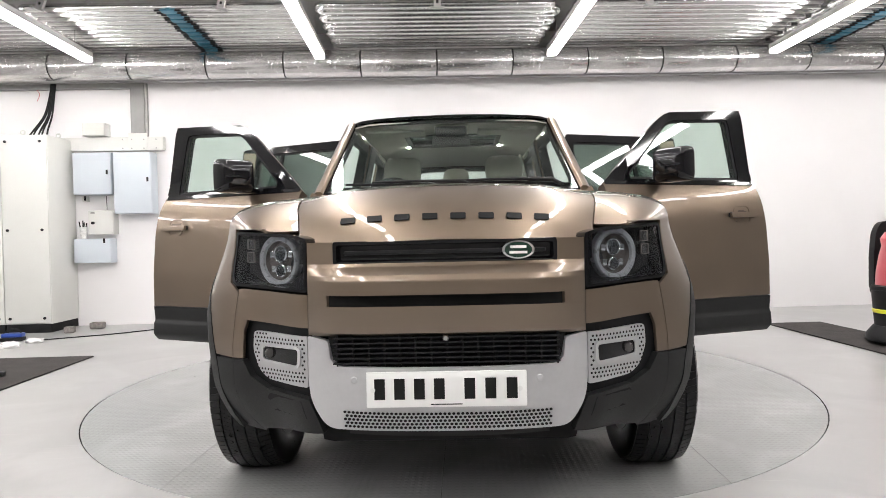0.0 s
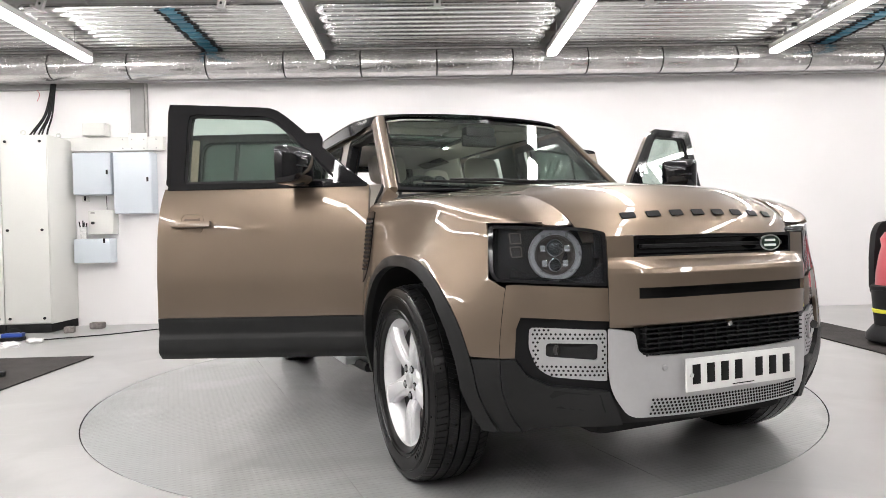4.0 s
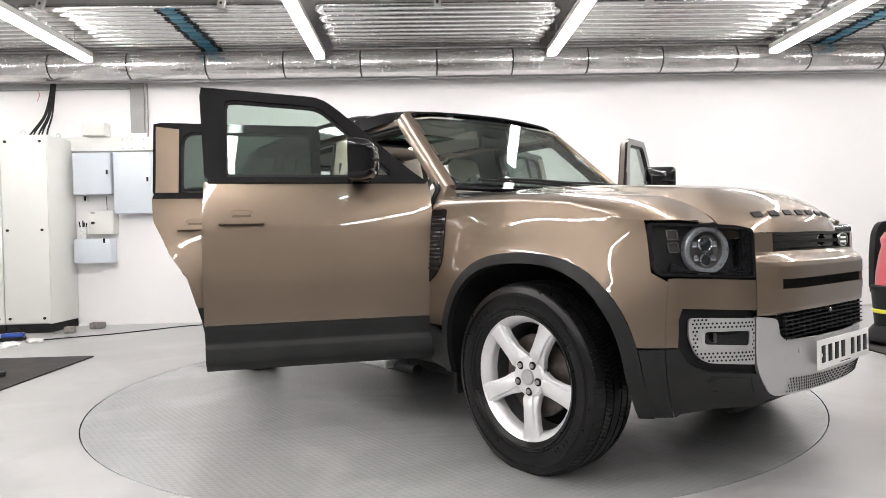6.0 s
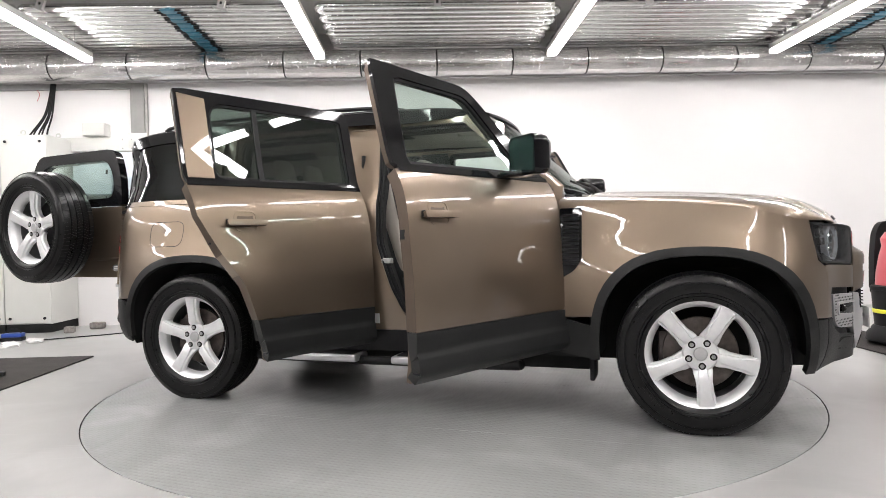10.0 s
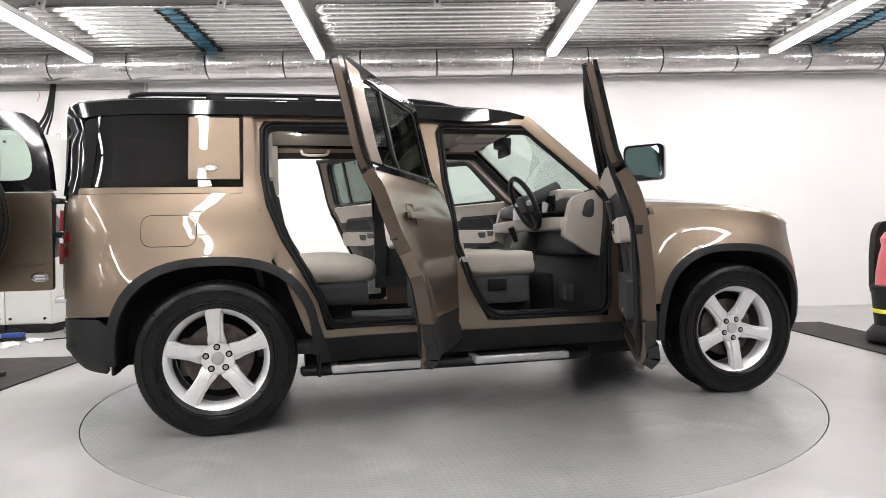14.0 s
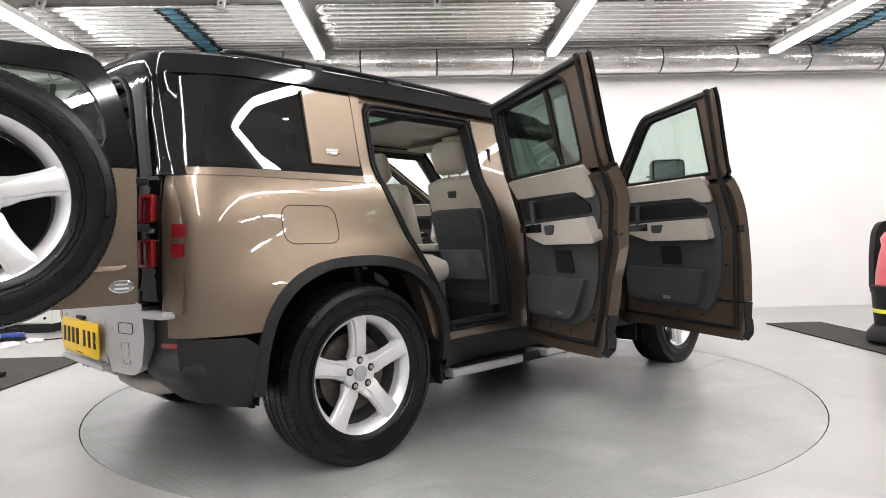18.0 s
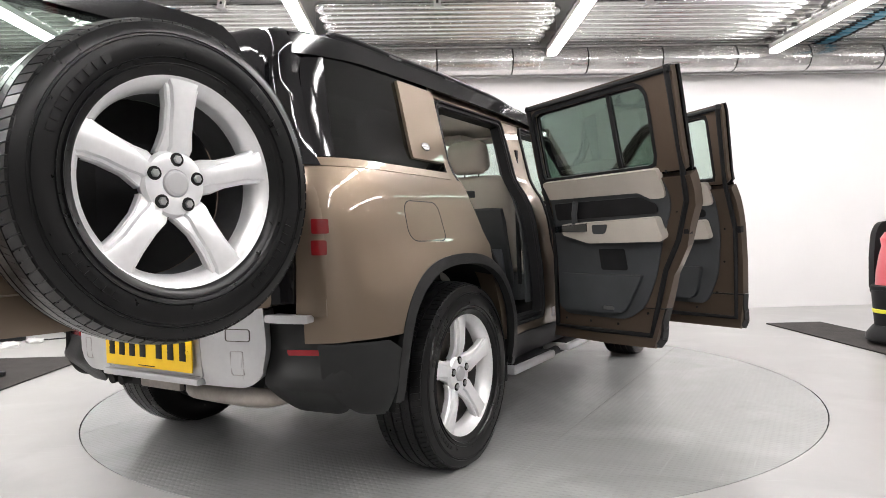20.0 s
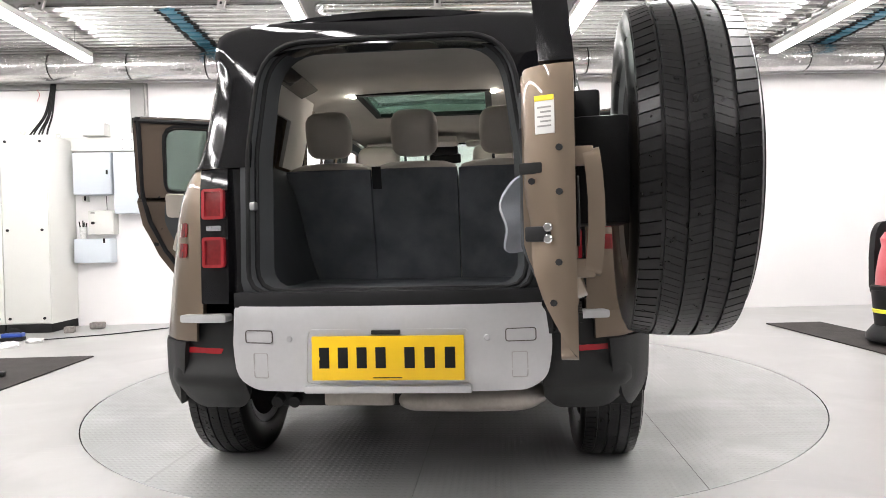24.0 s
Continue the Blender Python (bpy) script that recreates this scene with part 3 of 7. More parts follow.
def cleaner():
    e = empty("floor_cleaner", ROOM @ pose(3.835, 0.80, 0.0), "red and black floor cleaning machine on castors", "vacuum cleaner")
    bm = bmesh.new()
    for a in (200, 250, 310, 20, 90, 140):
        own = lathe([(1e-6, -0.02), (0.035, -0.02), (0.04, 0), (0.035, 0.02), (1e-6, 0.02)], 14)
        own.transform(pose(0.19 * math.cos(radians(a)), 0.19 * math.sin(radians(a)), 0.04))
        part("castor", own, "trim", e)
    v = lambda b: (b.transform(pose(0, 0, 0, -90)), b)[1]
    part("skirt", v(lathe([(0.24, -0.03), (0.262, -0.05), (0.255, -0.10), (0.20, -0.17), (0.10, -0.175)], 28)), "trim", e)
    part("tank", v(lathe([(0.19, -0.15), (0.20, -0.26), (0.21, -0.40), (0.212, -0.47), (0.10, -0.475)], 28)), "trim", e, "black tank")
    part("stripe", v(lathe([(0.202, -0.275), (0.207, -0.28), (0.209, -0.305), (0.203, -0.31)], 28)), "hiviz", e, "yellow stripe")
    part("rim", v(lathe([(0.20, -0.46), (0.222, -0.47), (0.222, -0.50), (0.18, -0.51), (0.1, -0.51)], 28)), "seal", e)
    part("hood", v(lathe([(0.185, -0.51), (0.178, -0.62), (0.155, -0.76), (0.135, -0.84), (0.145, -0.90), (0.11, -0.955), (1e-6, -0.99)], 28)), "redpl", e, "red hood")
    back = fillet([(-0.075, 0.46, .03), (-0.062, 0.75), (-0.035, 0.96, .05), (0.02, 1.05, .05), (0.22, 1.06, .05), (0.24, 0.46, .03)], 5)
    part("back_panel", skin(back, lambda u, v: (u, 0.22 + 0.05 * (v - 0.5), v), (0, -1, 0), 0.08, 0.1, 0.07), "trim", e, "dark upright back panel")
    part("cord_coil", lathe([(0.035 + 0.020 * math.cos(a), 0.022 * math.sin(a)) for a in (2 * math.pi * k / 8 for k in range(9))], 20), "cable", e, "coiled dark cord", pose(-0.07, 0.20, 0.46))
    part("wand", tube([(0.16, 0.2, 0.3), (0.20, 0.22, 1.5)], 0.018, 10), "seal", e)


cleaner()
# ---- the car: x forward, y to its left, z up, from the platform's centre ----
FA, RA, WZ, WR = 1.588, -1.440, 0.387, 0.404      # axles, hub height, tyre radius
OFFSET = 0.042                                    # the car stands a little beside the platform's centre
car = empty("car", pose(0, OFFSET, 0), "bronze-brown off-road car with black roof, all doors open", "car")
SUBX = [1.75, 1.9, 2.0, 2.09, 2.16, 2.235, 2.30, 2.34, 2.365, 2.385]
SUBY = [0.0, 0.004, 0.018, 0.070, 0.150, 0.28, 0.36, 0.415, 0.49, 0.89]
RSX = [-2.25, -2.22, -2.19, -2.145, -2.09, -2.0, -1.9]
RSY = [0.43, 0.27, 0.12, 0.09, 0.045, 0.010, 0.0]


def soften(xs, ys, w):
    """A dense, smoothed copy of a table."""
    g = np.linspace(min(xs), max(xs), 401)
    o = np.argsort(xs)
    f = np.interp(g, np.array(xs)[o], np.array(ys)[o])
    n = max(1, int(w / (g[1] - g[0])))
    for _ in range(2):
        f = np.convolve(np.pad(f, n, mode="edge"), np.ones(2 * n + 1) / (2 * n + 1), "valid")
    return g, f


ZG, ZW = soften([0.20, 0.32, 0.45, 0.60, 0.80, 1.06, 1.127, 1.19, 1.235, 1.27, 1.335, 1.675, 1.80],
                [0.83, 0.875, 0.902, 0.914, 0.911, 0.886, 0.873, 0.853, 0.83, 0.804, 0.774, 0.700, 0.668], 0.013)
FG, FW = soften(SUBX, SUBY, 0.022)
RG, RW = soften(RSX, RSY, 0.012)
PG, PW = soften([1.75, 1.85, 2.08, 2.2, 2.3], [0, 0, 0.032, 0, 0], 0.03)
NX = np.linspace(1.95, 2.385, 160)
NF = np.interp(NX, FG, FW)
NP = np.interp(NX, PG, PW)
NR = np.array([(x - FA) ** 2 for x in NX])


def S0(z):
    return float(np.interp(z, ZG, ZW))


def bulge(x, z):
    b = 0.0
    for c in (FA, RA):
        r = max(0.0, math.hypot(x - c, (z - WZ) * 1.02) - 0.49)
        b += 0.052 * math.exp(-(r / 0.19) ** 2)
    k = min(1.0, max(0.0, (1.12 - z) / 0.22))
    return b * k * k * (3 - 2 * k)


def S(x, z):
    """Half width of the body."""
    return S0(z) + bulge(x, z) - float(np.interp(x, FG, FW)) - float(np.interp(x, RG, RW)) - lerp(z, [0.72, 0.95], [0, 1]) * float(np.interp(x, PG, PW))


def side(s, inset=0.0):
    return lambda x, z: (x, s * (S(x, z) - inset), z)


def nose_x(y, z):
    r = np.maximum(0.0, np.sqrt(NR + ((z - WZ) * 1.02) ** 2) - 0.49)
    k = min(1.0, max(0.0, (1.12 - z) / 0.22))
    drop = NF + lerp(z, [0.72, 0.95], [0, 1]) * NP - 0.052 * np.exp(-(r / 0.19) ** 2) * k * k * (3 - 2 * k)
    return float(np.interp(S0(z) - abs(y), drop, NX))


def nose(s, inset=0.0):
    return lambda y, z: (nose_x(y, z) - inset, s * y, z)


def tail_x(y, z):
    return float(np.interp(S0(z) + bulge(-2.05, z) - abs(y), RW[::-1], RG[::-1]))


def tail(s, inset=0.0):
    return lambda y, z: (tail_x(y, z) + inset, s * y, z)


def zlow(x):
    return lerp(x, [0.9, 1.5, 1.8, 2.05, 2.4], [1.135, 1.13, 1.10, 1.03, 1.02])


HOOD = smooth_path([(0.90, 1.238, 0), (1.3, 1.228, 0), (1.7, 1.205, 0), (2.0, 1.175, 0), (2.15, 1.148, 0), (2.26, 1.103, 0), (2.325, 1.045, 0), (2.362, 0.976, 0)], 8)
HL = [0.0]
for a_, b_ in zip(HOOD, HOOD[1:]):
    HL.append(HL[-1] + (b_ - a_).length)
HX, HZ = [p.x for p in HOOD], [p.y for p in HOOD]


def hood_z(x, y):
    z = lerp(x + 0.10 * (abs(y) / 0.5) ** 2.5 * lerp(x, [1.6, 2.2], [0, 1]), HX, HZ)
    return z - 0.030 * (abs(y) / 0.6) ** 2 + 0.012 * lerp(abs(y), [0.44, 0.475], [1, 0]) * lerp(x, [1.0, 1.1, 2.1, 2.25], [0, 1, 1, 0])


def hood(u, y):
    x, z = lerp(u, HL, HX), lerp(u, HL, HZ)
    back = 0.10 * (abs(y) / 0.5) ** 2.5 * lerp(x, [1.6, 2.2], [0, 1])
    z += -0.030 * (abs(y) / 0.6) ** 2 + 0.012 * lerp(abs(y), [0.44, 0.475], [1, 0]) * lerp(x, [1.0, 1.1, 2.1, 2.25], [0, 1, 1, 0])
    return (x - back, y, z)


def seam(x):
    return lerp(x, [0.9, 1.6, 2.1, 2.35], [0.665, 0.62, 0.555, 0.485])


def fender_top(s):
    def fn(x, w):
        y0, z1 = seam(x), zlow(x)
        z0 = hood_z(x, y0) - 0.002
        y1 = max(S(x, z1), y0 + 0.01)
        cy, cz = y1 - 0.005, z0 - 0.010
        return (x, s * ((1 - w) ** 2 * y0 + 2 * w * (1 - w) * cy + w * w * y1), (1 - w) ** 2 * z0 + 2 * w * (1 - w) * cz + w * w * z1)
    return fn


def warc(cx, r, a0, a1, n):
    """A wheel arch: a circle with squared shoulders."""
    out = []
    for k in range(n + 1):
        a = radians(a0 + (a1 - a0) * k / n)
        q = r * (1 + (0.085 if math.sin(a) > 0 else 0.0) * math.sin(2 * a) ** 2)
        out.append((cx + q * math.cos(a), WZ + q * math.sin(a)))
    return out


def arch(cx, r, z0):
    a = math.degrees(math.asin((z0 - WZ) / r))
    return warc(cx, r, 180 - a, a, 30)


def front_body():
    # bonnet
    n = 30
    us = [HL[-1] * k / n for k in range(n + 1)]
    def edge(u):
        y = 0.6
        for _ in range(12):
            y = seam(hood(u, y)[0]) - 0.004
        return y
    o = [(u, edge(u)) for u in us] + [(u, -edge(u)) for u in us[::-1]]
    bonnet = part("bonnet", skin(o, hood, (0.3, 0, 1), 0.045, 0.05, 0.012), "paint", car)
    # raised letters on the bonnet's lip as plain bars
    for k in range(8):
        y = -0.333 + 0.0952 * k
        bar = skin(fillet([(1.440, y - 0.026, .004), (1.466, y - 0.026, .004), (1.466, y + 0.026, .004), (1.440, y + 0.026, .004)], 2), hood, (0.5, 0, 1), 0.03, 0.03, 0.004)
        bar.transform(pose(0.003, 0, 0.005))
        part("letter_bar", bar, "seal", bonnet, "dark raised letter block")
    for s in (-1, 1):
        o = [(0.905, 0.56)] + arch(FA, 0.526, 0.56) + [(2.162, 0.56), (2.162, 0.80), (2.12, 0.835), (2.085, zlow(2.085))]
        o += [(x, zlow(x)) for x in (2.0, 1.9, 1.8, 1.65, 1.5, 1.3, 1.1)] + [(0.905, zlow(0.9))]
        bm = skin(o, side(s), (0, s, 0), 0.04, 0.04, 0.012, None, 0.0)
        xs = [0.905 + (2.215 - 0.905) * k / 36 for k in range(37)]
        skin([(x, 0.0) for x in xs] + [(x, 1.0) for x in xs[::-1]], fender_top(s), (0, s, 1), 0.04, 0.1, 0.010, bm, 0.0)
        fender = part("front_fender", bm, "paint", car)
        # corner skin below the headlamp
        o = [(0.466, 0.685), (0.62, 0.694), (0.722, 0.700), (0.738, 0.66), (0.745, 0.56), (cap(0.56), 0.56), (cap(0.62), 0.62), (cap(0.68), 0.68), (cap(0.75), 0.75), (cap(0.81), 0.81), (0.74, 0.812), (0.466, 0.797)]
        part("bumper_corner", skin(o, nose(s), (1, s, 0), 0.025, 0.03, 0.012), "paint", car)
        # side vent behind the wheel
        v = part("side_vent", skin(fillet([(0.912, 0.755, .01), (0.985, 0.80, .02), (1.025, 0.86, .02), (1.025, 1.125, .015), (0.912, 1.125, .01)], 4), side(s, -0.008), (0, s, 0), 0.04, 0.04, 0.02), "black", fender, "gloss black side vent")
        for k in range(13):
            z = 0.83 + 0.021 * k
            part("slat", skin([(0.925, z), (1.01, z), (1.01, z + 0.011), (0.925, z + 0.011)], side(s, -0.014), (0, s, 0), 0.1, 0.1, 0.006), "seal", v)
        # arch trim and lower cladding
        ring_o = warc(FA, 0.527, 185, -11, 32)
        ring_i = warc(FA, 0.482, 185.5, -12, 32)
        lip = lambda x, z: (x, s * (S(x, z) + 0.006 - tuck(z) * lerp(x, [1.75, 1.98], [0, 1])), z)
        part("arch_trim", skin(ring_o + ring_i[::-1], lip, (0, s, 0), 0.05, 0.05, 0.03), "clad", car, "grey plastic wheel-arch trim")
        part("arch_liner", liner(FA, s), "under", car)
        o = [(0.905, 0.37), (1.10, 0.34)] + [p for p in arch(FA, 0.524, 0.34) if p[0] < 1.2 and p[1] < 0.556] + [(0.905, 0.556)]
        part("lower_cladding", skin(o, side(s, 0.004), (0, s, 0), 0.06, 0.06, 0.02), "clad", car)
        part("mud_flap", box(1.05, 1.075, min(s * 0.70, s * 0.875), max(s * 0.70, s * 0.875), 0.22, 0.52, 0.008), "trim", car)
        headlamp(s)
        # lower corner of the bumper
        o = [p for p in warc(FA, 0.528, -11, 18, 10)] + [ (2.1634, 0.556), (2.1634, 0.280)]
        part("bumper_side", skin(o, lambda x, z: (x - 0.6 * tuck(z) * lerp(x, [1.9, 2.16], [0, 1]), s * (S(x, z) + 0.003 - tuck(z)), z), (0, s, 0), 0.03, 0.03, 0.03, None, 0.001), "clad", car)
        o = [(0.43, 0.330), (0.60, 0.312), (0.72, 0.296), (cap(0.28), 0.280), (cap(0.35), 0.35), (cap(0.40), 0.40), (cap(0.45), 0.45), (cap(0.50), 0.50), (cap(0.556), 0.556), (0.745, 0.556), (0.712, 0.500), (0.64, 0.462), (0.468, 0.445), (0.452, 0.40)]
        base = lambda y, z: (nose_x(y, z) + 0.003 - 0.6 * tuck(z) * lerp(y, [0.45, 0.6], [0, 1]), s * (y - tuck(z) * (y / cap(z)) ** 2), z)
        part("bumper_base", skin(o, base, (1, s, 0), 0.025, 0.03, 0.03, None, 0.001), "clad", car)
        part("bumper_duct", skin([(0.485, 0.375), (0.625, 0.385), (0.645, 0.43), (0.63, 0.448), (0.50, 0.436)], lambda y, z: (base(y, z)[0] + 0.002, base(y, z)[1], z), (1, s, 0), 0.05, 0.05, 0.004), "under", car, "black air slot")
        # recess and perforated fog-lamp panel
        part("fog_recess", skin([(0.40, 0.44), (0.68, 0.46), (0.755, 0.52), (0.745, 0.66), (0.73, 0.705), (0.464, 0.69), (0.40, 0.68)], nose(s, 0.03), (1, s, 0), 0.04, 0.05, 0.01), "trim", car)
        o = fillet([(0.472, 0.655, .008), (0.695, 0.664, .015), (0.700, 0.595, .02), (0.676, 0.525, .03), (0.635, 0.495, .02), (0.472, 0.482, .008)], 4)
        w = fillet([(0.505, 0.612, .012), (0.652, 0.612, .012), (0.654, 0.566, .012), (0.508, 0.556, .012)], 4)
        fog = part("fog_panel", skin(o, nose(s, 0.006), (1, s, 0), 0.03, 0.03, 0.012), "silver", car, "perforated silver fog-lamp panel")
        part("fog_window", skin(w, nose(s, 0.002), (1, s, 0), 0.03, 0.03, 0.004), "black", fog)
        bm = ring(shrink(w, -0.010), w, nose(s, -0.003), (1, s, 0), 0.008)
        part("fog_rim", bm, "silver", fog)
        lampo = disc(0.017, 0.012, 16, None, pose(0, 0, 0, 0, 0, -90 - s * 30), 0.004)
        lampo.transform(Matrix.Translation(nose(s, -0.002)(0.625, 0.590)))
        part("fog_lamp", lampo, "lampdark", fog)
        dots = bmesh.new()
        for i in range(17):
            for j in range(13):
                y, z = 0.482 + 0.0132 * i + 0.0066 * (j % 2), 0.490 + 0.0138 * j
                inw = 0.492 < y < 0.668 and 0.543 < z < 0.626
                if inw or z > 0.649 + 0.04 * (y - 0.47) or z < 0.494 + 0.6 * max(0, y - 0.62) + (0.6 if y > 0.690 else 0):
                    continue
                c = Vector(nose(s, 0.0035)(y, z))
                q = Vector(nose(s, 0.0035)(y + 0.01, z)) - c
                q.normalize()
                vs = [dots.verts.new(c + 0.0042 * (math.cos(a) * q + math.sin(a) * Vector((0, 0, 1)))) for a in (math.pi * k / 4 for k in range(8))]
                dots.faces.new(vs)
        tagged(part("perforated_grid", dots, "under", fog), kind="stuff")


def liner(cx, s):
    """Dark wheel-arch liner."""
    bm = bmesh.new()
    pts = warc(cx, 0.495, 186, -4, 28)
    prev = None
    for x, z in pts:
        row = [bm.verts.new((x, s * y, z)) for y in (S(x, z) - 0.02 - (tuck(z) * lerp(x, [1.75, 1.98], [0, 1]) if cx > 0 else 0.0), 0.45 if cx > 0 else 0.64)]
        if prev:
            bm.faces.new((prev[0], prev[1], row[1], row[0]))
        prev = row
    inner = [bm.verts.new((x, s * (0.45 if cx > 0 else 0.64), z)) for x, z in pts]
    bm.faces.new(inner)
    return bm


def tuck(z):
    """How far the bumper's lower corner curls in."""
    return 1.5 * max(0.0, 0.48 - z) ** 2


def cap(z):
    """Half width where the corner skin meets the fender."""
    return S(2.162, z) - 0.001


def headlamp(s):
    """A gloss black box behind a clear cover: round lamp, two projectors, square indicators."""
    o = fillet([(0.468, 0.986, .012), (0.53, 1.004, .03), (S(2.092, 1.02) - 0.002, 1.020, .012), (S(2.102, 0.93) - 0.002, 0.93, .02), (S(2.120, 0.85) - 0.002, 0.852, .02), (S(2.140, 0.82) - 0.002, 0.822, .015), (0.466, 0.803, .006)], 4)
    out = (1, s, 0.1)
    hl = part("headlight", skin(o, nose(s, 0.085), out, 0.03, 0.03, 0.02), "trim", car, "gloss black headlight with a round grey lamp behind a clear cover")
    part("bezel", ring(o, shrink(o, 0.011), nose(s, 0.003), out, 0.085), "black", hl, "gloss black bezel")
    part("cover", skin(shrink(o, 0.009), nose(s, 0.005), out, 0.03, 0.03, 0.003), "lens", hl, "clear lamp cover").visible_shadow = False
    lip = [(0.475, 0.814), (0.74, 0.836), (0.732, 0.868), (0.668, 0.838), (0.600, 0.829), (0.53, 0.836), (0.475, 0.880)]
    part("lamp_base", skin(lip, nose(s, 0.016), out, 0.03, 0.03, 0.02), "black", hl)
    part("lamp_cheek", skin([(0.475, 0.900), (0.497, 0.900), (0.497, 0.985), (0.475, 0.985)], nose(s, 0.018), out, 0.03, 0.03, 0.02), "black", hl)
    c = Vector(nose(s, 0.044)(0.592, 0.912))
    tilt = pose(0, 0, 0, 0, 0, -90 + s * 27)
    at = Matrix.Translation(c) @ tilt

    def lens(profile, name, material, label="", n=40, dx=0.0, dz=0.0, parent=None):
        bm = lathe(profile, n)
        bm.transform(at @ Matrix.Translation((dx, 0, dz)))
        return part(name, bm, material, parent or hl, label)
    lens([(0.092, -0.02), (0.092, 0.004), (0.0865, 0.010), (0.0735, 0.008), (0.070, 0.002), (0.070, -0.02)], "running_light", "lampgrey", "pale grey daytime running ring")
    bowl = lens([(0.070, -0.004), (0.062, -0.018), (0.04, -0.026), (1e-6, -0.028)], "bowl", "iron", "dark reflector bowl")
    for dx, dz, r in ((0.0, 0.024, 0.031), (0.0, -0.036, 0.024)):
        lens([(r, -0.024), (r, -0.004), (r - 0.004, 0.0), (r - 0.007, -0.003)], "projector_rim", "chrome", "", 28, dx, dz, bowl)
        lens([(r - 0.006, -0.006), (r * 0.6, 0.003), (r * 0.3, 0.006), (1e-6, 0.007)], "projector", "screen", "dark projector lens", 28, dx, dz, bowl)
    for dx, dz in ((-0.042, 0.022), (0.042, 0.022), (-0.036, -0.030), (0.036, -0.030)):
        fb = box(dx - 0.010, dx + 0.010, -0.02, -0.006, dz - 0.012, dz + 0.012, 0.004)
        fb.transform(at)
        part("lamp_facet", fb, "chrome", bowl)
    for z in (0.972, 0.925):
        y = 0.716
        q = fillet([(y - 0.019, z - 0.019, .005), (y + 0.015, z - 0.019, .005), (y + 0.017, z + 0.019, .005), (y - 0.017, z + 0.019, .005)], 3)
        im = part("indicator", skin(q, nose(s, 0.022), out, 0.03, 0.03, 0.02), "lampdark", hl, "smoked square indicator")
        part("indicator_frame", ring(q, shrink(q, 0.003), nose(s, 0.019), out, 0.006), "iron", im)


NOSEP = [(2.372, 0.972), (2.374, 0.90), (2.384, 0.889), (2.428, 0.862), (2.436, 0.845), (2.436, 0.76), (2.428, 0.675), (2.40, 0.662)]


def front_panel(y, t):
    x, z = lerp(t, range(8), [p[0] for p in NOSEP]), lerp(t, range(8), [p[1] for p in NOSEP])
    f = min(1.0, max(0.0, abs(y) - 0.26) / 0.205) ** 2.6
    return (x - 0.012 * (y / 0.46) ** 2 - (x - 0.010 - nose_x(0.466, z)) * f, y, z)


